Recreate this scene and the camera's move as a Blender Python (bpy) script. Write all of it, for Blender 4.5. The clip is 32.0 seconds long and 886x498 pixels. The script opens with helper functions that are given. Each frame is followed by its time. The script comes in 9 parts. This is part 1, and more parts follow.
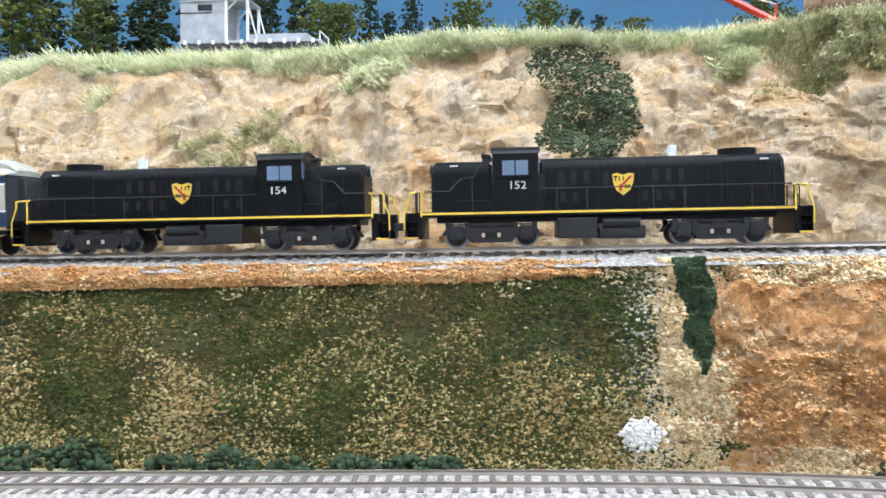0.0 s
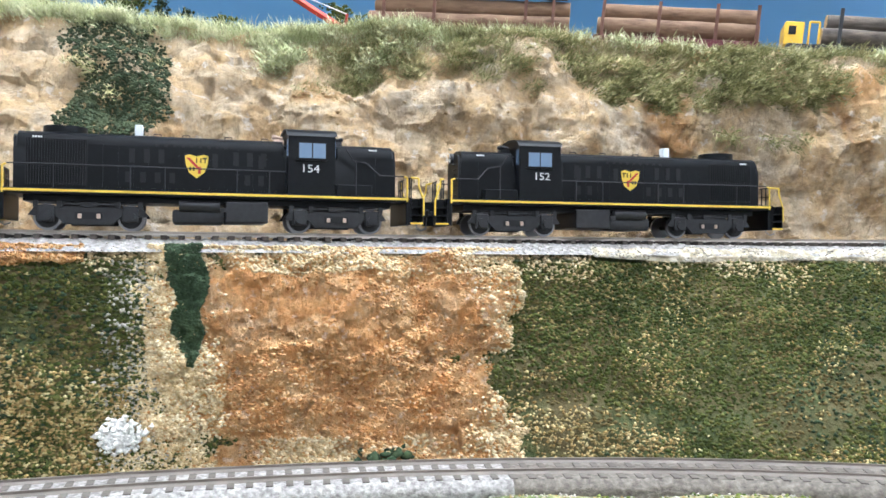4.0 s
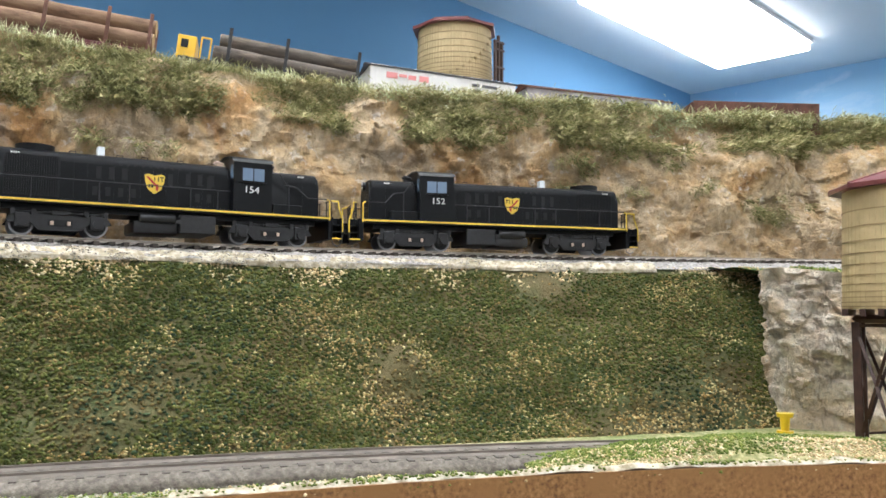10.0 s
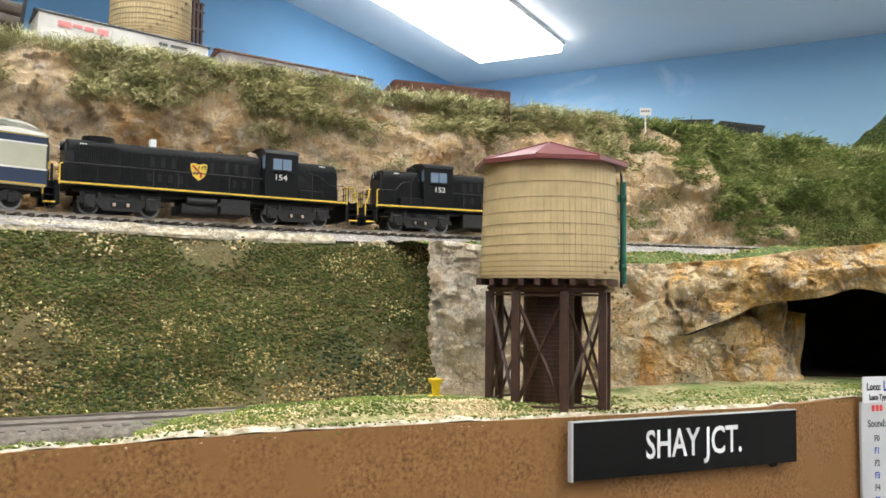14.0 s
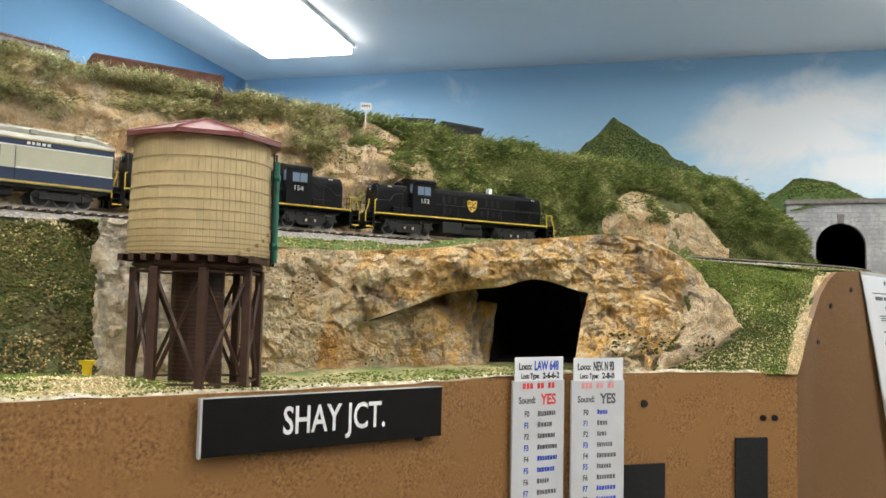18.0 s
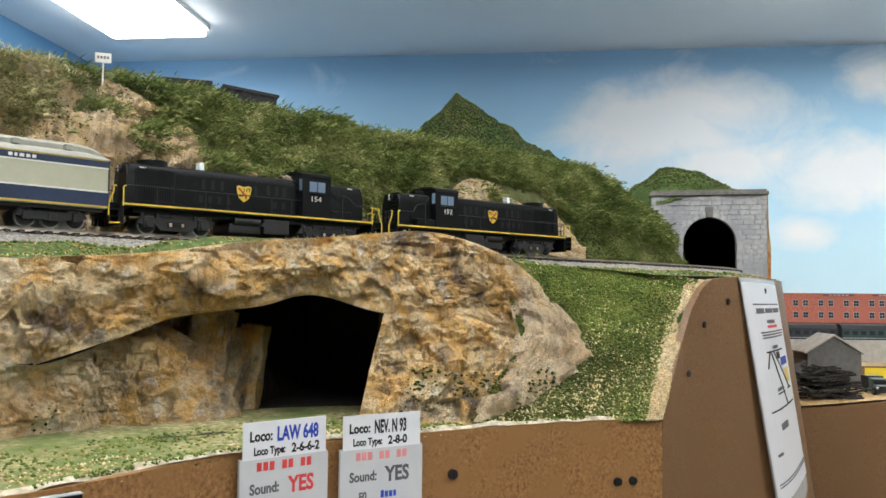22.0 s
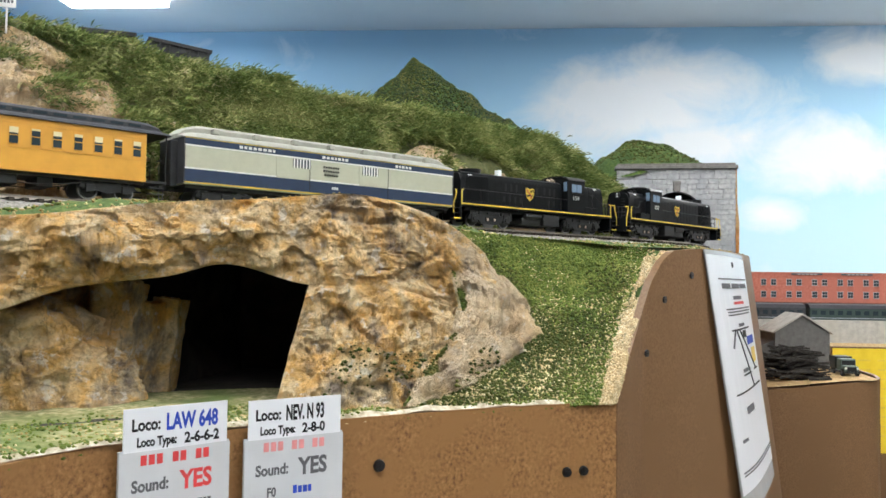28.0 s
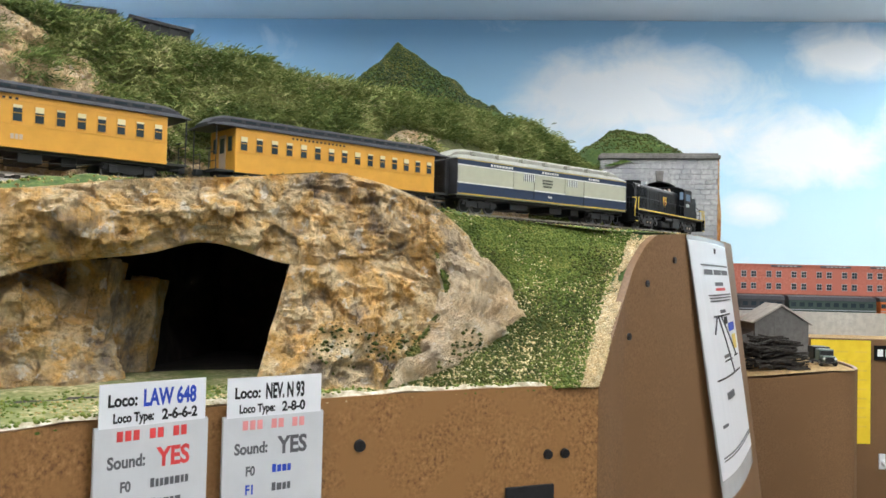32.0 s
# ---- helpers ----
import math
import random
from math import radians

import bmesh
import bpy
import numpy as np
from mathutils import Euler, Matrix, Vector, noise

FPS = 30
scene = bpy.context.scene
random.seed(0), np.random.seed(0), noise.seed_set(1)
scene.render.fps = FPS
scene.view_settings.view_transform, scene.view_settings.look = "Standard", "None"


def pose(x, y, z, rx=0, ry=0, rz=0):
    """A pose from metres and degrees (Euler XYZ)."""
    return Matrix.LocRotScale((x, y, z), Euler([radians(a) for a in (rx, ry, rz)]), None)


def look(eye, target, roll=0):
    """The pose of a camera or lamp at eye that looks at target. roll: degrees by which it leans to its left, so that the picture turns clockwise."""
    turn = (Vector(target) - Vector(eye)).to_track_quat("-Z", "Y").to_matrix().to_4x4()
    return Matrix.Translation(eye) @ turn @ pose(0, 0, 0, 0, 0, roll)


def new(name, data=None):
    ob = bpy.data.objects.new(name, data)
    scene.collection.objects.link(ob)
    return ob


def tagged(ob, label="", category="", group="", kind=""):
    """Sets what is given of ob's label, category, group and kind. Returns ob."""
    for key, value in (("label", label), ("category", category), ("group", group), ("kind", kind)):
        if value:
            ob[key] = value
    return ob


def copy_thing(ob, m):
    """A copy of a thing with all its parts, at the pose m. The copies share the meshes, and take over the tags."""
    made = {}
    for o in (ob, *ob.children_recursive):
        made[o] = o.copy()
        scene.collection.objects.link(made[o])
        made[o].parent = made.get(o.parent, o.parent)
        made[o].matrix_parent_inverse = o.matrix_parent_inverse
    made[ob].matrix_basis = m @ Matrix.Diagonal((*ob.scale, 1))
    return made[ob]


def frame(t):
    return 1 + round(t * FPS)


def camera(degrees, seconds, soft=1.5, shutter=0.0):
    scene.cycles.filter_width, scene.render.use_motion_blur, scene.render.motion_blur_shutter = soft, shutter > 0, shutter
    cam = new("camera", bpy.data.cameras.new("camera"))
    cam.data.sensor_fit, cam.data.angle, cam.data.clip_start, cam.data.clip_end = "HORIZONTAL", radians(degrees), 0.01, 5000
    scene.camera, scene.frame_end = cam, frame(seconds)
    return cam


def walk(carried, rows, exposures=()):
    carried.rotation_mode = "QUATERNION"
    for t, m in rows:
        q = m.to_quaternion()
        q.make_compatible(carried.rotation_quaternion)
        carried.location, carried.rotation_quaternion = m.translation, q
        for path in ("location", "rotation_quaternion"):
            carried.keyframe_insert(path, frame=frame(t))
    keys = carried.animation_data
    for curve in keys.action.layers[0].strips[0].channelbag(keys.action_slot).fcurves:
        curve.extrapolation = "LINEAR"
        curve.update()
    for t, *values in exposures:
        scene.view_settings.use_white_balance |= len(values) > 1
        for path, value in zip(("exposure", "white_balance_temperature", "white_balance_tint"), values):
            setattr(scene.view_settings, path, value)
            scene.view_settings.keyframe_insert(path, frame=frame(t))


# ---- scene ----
cam = camera(55.82, 32.0, soft=1.6)
PATH = [
    (0, (0.0099, -0.0185, 1.2327), (-0.0481, 0.9797, 1.2128), -1.02),
    (0.5, (0.0181, -0.0180, 1.2313), (0.0092, 0.9817, 1.2116), -0.58),
    (1, (0.0238, -0.0147, 1.2299), (0.0641, 0.9842, 1.2093), -0.22),
    (1.5, (0.0303, -0.0139, 1.2318), (0.1227, 0.9815, 1.2060), 0.10),
    (2, (0.0373, -0.0129, 1.2289), (0.1841, 0.9760, 1.2062), 0.64),
    (2.5, (0.0479, -0.0116, 1.2285), (0.2409, 0.9693, 1.2026), 0.95),
    (3, (0.0650, -0.0091, 1.2271), (0.3033, 0.9616, 1.1955), 1.00),
    (3.5, (0.0762, -0.0074, 1.2226), (0.3606, 0.9511, 1.2052), 0.80),
    (5.5, (0.1398, -0.0135, 1.1963), (0.5333, 0.9041, 1.2520), -0.40),
    (6, (0.1511, -0.0132, 1.1913), (0.5836, 0.8866, 1.2492), -0.15),
    (6.5, (0.1587, -0.0169, 1.1862), (0.6382, 0.8583, 1.2503), -0.01),
    (7, (0.1620, -0.0209, 1.1840), (0.6894, 0.8262, 1.2488), 0.31),
    (7.5, (0.1638, -0.0244, 1.1836), (0.7256, 0.8009, 1.2401), 0.43),
    (8, (0.1745, -0.0271, 1.1815), (0.7726, 0.7728, 1.2316), 0.24),
    (8.5, (0.1849, -0.0354, 1.1820), (0.8202, 0.7352, 1.2312), 0.22),
    (9, (0.1907, -0.0394, 1.1820), (0.8608, 0.7009, 1.2366), 0.33),
    (9.5, (0.2004, -0.0452, 1.1898), (0.9018, 0.6643, 1.2583), 0.26),
    (10, (0.2047, -0.0527, 1.1890), (0.9306, 0.6310, 1.2643), 0.11),
    (10.5, (0.2122, -0.0547, 1.1857), (0.9622, 0.6031, 1.2539), 0.07),
    (11, (0.2209, -0.0619, 1.1839), (0.9925, 0.5712, 1.2464), 0.13),
    (11.5, (0.2206, -0.0658, 1.1839), (1.0112, 0.5435, 1.2439), 0.28),
    (12, (0.2235, -0.0694, 1.1836), (1.0295, 0.5195, 1.2438), 0.29),
    (12.5, (0.2335, -0.0788, 1.1815), (1.0572, 0.4853, 1.2387), 0.12),
    (13, (0.2397, -0.0882, 1.1823), (1.0877, 0.4390, 1.2352), 0.21),
    (13.5, (0.2436, -0.0945, 1.1820), (1.1095, 0.4028, 1.2355), 0.35),
    (14, (0.2437, -0.0983, 1.1816), (1.1253, 0.3704, 1.2386), 0.64),
    (14.5, (0.2438, -0.1047, 1.1804), (1.1367, 0.3416, 1.2409), 0.83),
    (16.5, (0.2611, -0.1344, 1.1787), (1.1876, 0.2395, 1.2199), 0.73),
    (17, (0.2654, -0.1442, 1.1757), (1.2061, 0.1923, 1.2173), 0.85),
    (17.5, (0.2667, -0.1551, 1.1737), (1.2203, 0.1412, 1.2274), 1.05),
    (18, (0.2677, -0.1669, 1.1709), (1.2345, 0.0802, 1.2358), 1.33),
    (18.5, (0.2734, -0.1656, 1.1702), (1.2539, 0.0188, 1.2384), 1.15),
    (19, (0.2785, -0.1677, 1.1707), (1.2646, -0.0174, 1.2408), 0.80),
    (19.5, (0.2921, -0.1701, 1.1746), (1.2803, -0.0329, 1.2435), 0.54),
    (20, (0.3340, -0.1728, 1.1868), (1.3236, -0.0414, 1.2449), 0.44),
    (20.5, (0.3675, -0.1778, 1.1906), (1.3579, -0.0538, 1.2515), 0.38),
    (21, (0.4025, -0.1863, 1.1899), (1.3936, -0.0671, 1.2491), 0.46),
    (21.5, (0.4293, -0.1926, 1.1885), (1.4211, -0.0784, 1.2458), 0.64),
    (22, (0.4524, -0.1966, 1.1876), (1.4447, -0.0889, 1.2494), 0.49),
    (22.5, (0.4808, -0.2018, 1.1877), (1.4729, -0.0915, 1.2479), 0.44),
    (23, (0.4971, -0.2074, 1.1868), (1.4896, -0.0977, 1.2418), 0.36),
    (23.5, (0.5006, -0.2109, 1.1868), (1.4936, -0.1035, 1.2358), 0.44),
    (24, (0.5005, -0.2125, 1.1849), (1.4947, -0.1165, 1.2323), 0.48),
    (24.5, (0.5001, -0.2121, 1.1841), (1.4954, -0.1248, 1.2269), 0.55),
    (25, (0.4992, -0.2103, 1.1837), (1.4950, -0.1287, 1.2241), 0.67),
    (25.5, (0.5006, -0.2104, 1.1838), (1.4966, -0.1316, 1.2254), 0.76),
    (27.5, (0.5007, -0.2100, 1.1841), (1.4971, -0.1354, 1.2234), 0.65),
    (28, (0.4999, -0.2106, 1.1833), (1.4963, -0.1352, 1.2222), 0.74),
    (28.5, (0.5010, -0.2093, 1.1827), (1.4975, -0.1354, 1.2219), 0.87),
    (29, (0.5014, -0.2096, 1.1820), (1.4980, -0.1365, 1.2201), 0.85),
    (29.5, (0.5018, -0.2088, 1.1820), (1.4988, -0.1412, 1.2187), 0.84),
    (30, (0.5013, -0.2104, 1.1828), (1.4987, -0.1472, 1.2164), 0.95),
    (30.5, (0.5032, -0.2100, 1.1807), (1.5012, -0.1532, 1.2108), 1.08),
    (31, (0.5038, -0.2102, 1.1796), (1.5019, -0.1565, 1.2080), 1.14),
    (31.5, (0.5033, -0.2101, 1.1792), (1.5014, -0.1566, 1.2083), 1.23),
    (32, (0.5032, -0.2099, 1.1782), (1.5013, -0.1562, 1.2078), 1.30),
]
walk(cam, [(t, look(eye, target, roll)) for t, eye, target, roll in PATH], [(0, 0.52, 5400, 12), (6, 0.62, 5400, 12), (9, 0.32, 5700, 12), (13, 0.28, 6100, 12), (17, 0.24, 6300, 10), (19, -0.04, 6400, 10), (21, -0.06, 6200, 10), (24, 0.22, 6050, 10), (28, 0.25, 6000, 10), (32, 0.2, 6000, 10)])

# ---- light of the room: daylight-white ceiling fixtures and a soft white room ----
world = bpy.data.worlds.new("room_air")
scene.world = world
world.use_nodes = True
world.node_tree.nodes["Background"].inputs[0].default_value = (1.0, 0.92, 0.8, 1)
world.node_tree.nodes["Background"].inputs[1].default_value = 0.14
scene.view_settings.exposure = 0.0

L = 1.25  # height of the train's roadbed level above the room floor


# ---- materials ----
def mat(name, rough=0.8, metal=0.0, spec=None):
    m = bpy.data.materials.new(name)
    m.use_nodes = True
    b = m.node_tree.nodes["Principled BSDF"]
    b.inputs["Roughness"].default_value = rough
    b.inputs["Metallic"].default_value = metal
    if spec is not None:
        b.inputs["Specular IOR Level"].default_value = spec
    return m, m.node_tree, b


def noise_tex(nt, scale, detail=6.0, rough=0.6, coord="Object", distort=0.0, stretch=None):
    tc = nt.nodes.new("ShaderNodeTexCoord")
    n = nt.nodes.new("ShaderNodeTexNoise")
    n.inputs["Scale"].default_value = scale
    n.inputs["Detail"].default_value = detail
    n.inputs["Roughness"].default_value = rough
    n.inputs["Distortion"].default_value = distort
    if stretch:
        mp = nt.nodes.new("ShaderNodeMapping")
        mp.inputs["Scale"].default_value = stretch
        nt.links.new(tc.outputs[coord], mp.inputs[0])
        nt.links.new(mp.outputs[0], n.inputs["Vector"])
    else:
        nt.links.new(tc.outputs[coord], n.inputs["Vector"])
    return n


def ramp(nt, source, stops):
    r = nt.nodes.new("ShaderNodeValToRGB")
    el = r.color_ramp.elements
    while len(el) < len(stops):
        el.new(0.5)
    for e, (p, c) in zip(el, stops):
        e.position, e.color = p, (*c, 1)
    nt.links.new(source, r.inputs[0])
    return r


def mix(nt, a, b, fac, blend="MIX"):
    m = nt.nodes.new("ShaderNodeMix")
    m.data_type, m.blend_type = "RGBA", blend
    for sock, v in ((m.inputs[0], fac), (m.inputs[6], a), (m.inputs[7], b)):
        if isinstance(v, (int, float)):
            sock.default_value = v
        elif isinstance(v, tuple):
            sock.default_value = (*v, 1)
        else:
            nt.links.new(v, sock)
    return m.outputs[2]


def bump(nt, b, source, strength, dist):
    n = nt.nodes.new("ShaderNodeBump")
    n.inputs["Strength"].default_value = strength
    n.inputs["Distance"].default_value = dist
    nt.links.new(source, n.inputs["Height"])
    nt.links.new(n.outputs[0], b.inputs["Normal"])
    return n


def speckle(name, stops, scale, rough=0.85, bmp=0.4, dist=0.0006, scale2=None, tint=None, metal=0.0, spec=None, stretch=None):
    """A surface of one noise, with a slower second noise that tints it, and relief."""
    m, nt, b = mat(name, rough, metal, spec)
    n = noise_tex(nt, scale, stretch=stretch)
    c = ramp(nt, n.outputs[0], stops).outputs[0]
    if scale2:
        n2 = noise_tex(nt, scale2, 4.0)
        c = mix(nt, c, tint, ramp(nt, n2.outputs[0], [(0.42, (0, 0, 0)), (0.62, (1, 1, 1))]).outputs[0])
    nt.links.new(c, b.inputs["Base Color"])
    bump(nt, b, n.outputs[0], bmp, dist)
    return m


def plain(name, c, rough=0.6, metal=0.0, var=0.12, scale=60.0, spec=None, bmp=0.0):
    """A paint or plastic with slight mottling."""
    m, nt, b = mat(name, rough, metal, spec)
    n = noise_tex(nt, scale, 5.0)
    lo, hi = tuple(v * (1 - var) for v in c), tuple(min(1, v * (1 + var)) for v in c)
    nt.links.new(ramp(nt, n.outputs[0], [(0.3, lo), (0.7, hi)]).outputs[0], b.inputs["Base Color"])
    if bmp:
        bump(nt, b, n.outputs[0], bmp, 0.0003)
    return m


def rock_mat(name, pale, ochre, rust, grey, dark, scale=28.0, stain=0.55, wash=0.6):
    """Cast plaster rock: pale stone with broad ochre and rust washes, grey stains, dry-brushed chips, a few cracks."""
    m, nt, b = mat(name, 0.92, spec=0.22)
    wide = noise_tex(nt, scale * 0.55, 6.0, 0.62, distort=0.3)
    col = ramp(nt, wide.outputs[0], [(0.36, pale), (0.46, ochre), (0.53, pale), (0.60, ochre), (0.68, rust)]).outputs[0]
    spots = noise_tex(nt, scale * 1.5, 7.0, 0.66, stretch=(1.0, 1.0, 0.75))
    col = mix(nt, col, grey, ramp(nt, spots.outputs[0], [(0.52, (0, 0, 0)), (0.66, (stain, stain, stain))]).outputs[0])
    mid = noise_tex(nt, scale * 3.2, 9.0, 0.7)
    col = mix(nt, col, ramp(nt, mid.outputs[0], [(0.32, (0.60, 0.55, 0.49)), (0.46, (0.94, 0.93, 0.92)), (0.58, (1.08, 1.08, 1.07)), (0.70, (1.28, 1.29, 1.31))]).outputs[0], 0.9, "MULTIPLY")
    fine = noise_tex(nt, scale * 11, 10.0, 0.78)
    col = mix(nt, col, ramp(nt, fine.outputs[0], [(0.28, (0.42, 0.38, 0.33)), (0.43, (0.92, 0.91, 0.90)), (0.57, (1.05, 1.05, 1.05)), (0.72, (1.32, 1.32, 1.32))]).outputs[0], 0.8, "MULTIPLY")
    chip = noise_tex(nt, scale * 4.6, 6.0, 0.6)
    col = mix(nt, col, (0.74, 0.69, 0.60), ramp(nt, chip.outputs[0], [(0.59, (0, 0, 0)), (0.66, (wash, wash, wash))]).outputs[0])
    seam = None
    for size, stretch in ((1.1, (1.5, 1.5, 0.55)), (1.7, (0.7, 0.7, 1.7))):
        lay = noise_tex(nt, scale * size, 8.0, 0.58, distort=0.5, stretch=stretch)
        line_ = ramp(nt, lay.outputs[0], [(0.458, (0, 0, 0)), (0.467, (0.42, 0.42, 0.42)), (0.475, (0, 0, 0))]).outputs[0]
        col = mix(nt, col, dark, line_)
        if seam is None:
            seam = line_
    nt.links.new(col, b.inputs["Base Color"])
    hgt = nt.nodes.new("ShaderNodeMath")
    hgt.operation = "MULTIPLY_ADD"
    hgt.inputs[1].default_value = -0.45
    nt.links.new(seam, hgt.inputs[0])
    nt.links.new(fine.outputs[0], hgt.inputs[2])
    bump(nt, b, hgt.outputs[0], 1.0, 0.0030)
    return m


M_CLIFF = rock_mat("tan_plaster_rock", (0.60, 0.48, 0.32), (0.58, 0.41, 0.22), (0.54, 0.32, 0.14), (0.46, 0.41, 0.34), (0.17, 0.115, 0.075))
M_ORANGE = rock_mat("orange_clay_rock", (0.64, 0.40, 0.19), (0.62, 0.31, 0.11), (0.58, 0.24, 0.06), (0.56, 0.43, 0.27), (0.26, 0.13, 0.06), 46.0, 0.6, 0.35)
M_CAVE = rock_mat("ochre_cave_rock", (0.74, 0.59, 0.36), (0.72, 0.44, 0.15), (0.64, 0.29, 0.05), (0.21, 0.185, 0.17), (0.10, 0.07, 0.045), 30.0, 0.88, 0.75)
M_GREYROCK = rock_mat("pale_grey_rock", (0.64, 0.52, 0.36), (0.60, 0.44, 0.26), (0.60, 0.38, 0.17), (0.46, 0.40, 0.33), (0.20, 0.16, 0.12), 30.0, 0.5, 0.6)
M_TURF = speckle("olive_turf", [(0.32, (0.030, 0.040, 0.012)), (0.5, (0.062, 0.076, 0.022)), (0.65, (0.115, 0.115, 0.038)), (0.78, (0.20, 0.165, 0.065))], 420, 0.95, 0.9, 0.0015, 22.0, (0.11, 0.085, 0.034))
M_MEADOW = speckle("olive_meadow", [(0.35, (0.07, 0.085, 0.03)), (0.55, (0.14, 0.15, 0.05)), (0.7, (0.28, 0.24, 0.11))], 300, 0.95, 0.8, 0.0012, 8.0, (0.09, 0.095, 0.035))
M_BASE = speckle("sandy_scenic_base", [(0.35, (0.16, 0.17, 0.06)), (0.5, (0.34, 0.31, 0.14)), (0.62, (0.55, 0.47, 0.28)), (0.72, (0.68, 0.62, 0.46))], 300, 0.95, 0.7, 0.0008, 18.0, (0.13, 0.17, 0.045))
M_BALLAST = speckle("grey_ballast", [(0.3, (0.13, 0.12, 0.11)), (0.5, (0.30, 0.28, 0.26)), (0.7, (0.50, 0.47, 0.43))], 500, 0.95, 0.9, 0.0008)
M_BALLAST_LOW = speckle("brown_grey_ballast", [(0.3, (0.085, 0.072, 0.058)), (0.5, (0.155, 0.135, 0.110)), (0.7, (0.25, 0.22, 0.185))], 420, 0.95, 0.9, 0.0008)
M_PLASTER = speckle("white_plaster_edge", [(0.35, (0.27, 0.225, 0.14)), (0.5, (0.46, 0.40, 0.29)), (0.65, (0.66, 0.61, 0.50))], 260, 0.95, 0.7, 0.001)
M_HARDBOARD = speckle("brown_hardboard", [(0.34, (0.13, 0.058, 0.017)), (0.46, (0.25, 0.120, 0.036)), (0.56, (0.31, 0.155, 0.050)), (0.70, (0.40, 0.215, 0.080))], 620, 0.6, 0.2, 0.0002, 40.0, (0.28, 0.138, 0.043))


def spline(points, n):
    """n points evenly spread on a smooth curve through the given ones."""
    p = np.array(points, float)
    out = []
    for i in range(len(p) - 1):
        p0, p1, p2, p3 = p[max(i - 1, 0)], p[i], p[i + 1], p[min(i + 2, len(p) - 1)]
        for u in np.linspace(0, 1, 30, endpoint=False):
            out.append(0.5 * (2 * p1 + (p2 - p0) * u + (2 * p0 - 5 * p1 + 4 * p2 - p3) * u**2 + (3 * p1 - p0 - 3 * p2 + p3) * u**3))
    out = np.array(out + [p[-1]])
    run = np.r_[0, np.cumsum(np.linalg.norm(np.diff(out, axis=0), axis=1))]
    want = np.linspace(0, run[-1], n)
    return np.stack([np.interp(want, run, out[:, k]) for k in range(out.shape[1])], 1)


# centre line of the train's track, from the far left to inside the tunnel
TRACK = spline([(-1.0, 0.45), (-0.6, 0.415), (-0.2, 0.393), (0.1, 0.3855), (0.3, 0.376), (0.4, 0.360), (0.5, 0.328), (0.6, 0.281), (0.7, 0.219), (0.8, 0.145),
                (0.9, 0.06), (0.985, -0.024), (1.05, -0.088), (1.115, -0.155), (1.18, -0.222), (1.245, -0.290), (1.31, -0.353), (1.365, -0.394), (1.415, -0.412), (1.472, -0.413), (1.55, -0.405), (1.65, -0.40), (2.15, -0.40)], 1200)
TRUN = np.r_[0, np.cumsum(np.linalg.norm(np.diff(TRACK, axis=0), axis=1))]
TRUN -= np.interp(0.0, TRACK[:, 0], TRUN)
RAIL_Z = L - 0.025


def on_track(s):
    return np.array([np.interp(s, TRUN, TRACK[:, 0]), np.interp(s, TRUN, TRACK[:, 1])])


def heading(s):
    d = on_track(s + 0.004) - on_track(s - 0.004)
    return d / np.linalg.norm(d)


def off(s, side):
    """A point beside the track: side metres to the back (positive) or front."""
    h = heading(s)
    return on_track(s) + side * np.array([-h[1], h[0]])


def mesh_ob(name, verts, faces, material, parent=None, smooth=True):
    me = bpy.data.meshes.new(name)
    me.from_pydata([tuple(v) for v in verts], [], [tuple(f) for f in faces])
    me.materials.append(material)
    if smooth:
        me.polygons.foreach_set("use_smooth", [True] * len(me.polygons))
    me.update()
    ob = new(name, me)
    if parent is not None:
        ob.parent = parent
    return ob


def fbm(p, scale, octaves=5):
    return noise.fractal(Vector(p) * scale, 0.9, 2.1, octaves)


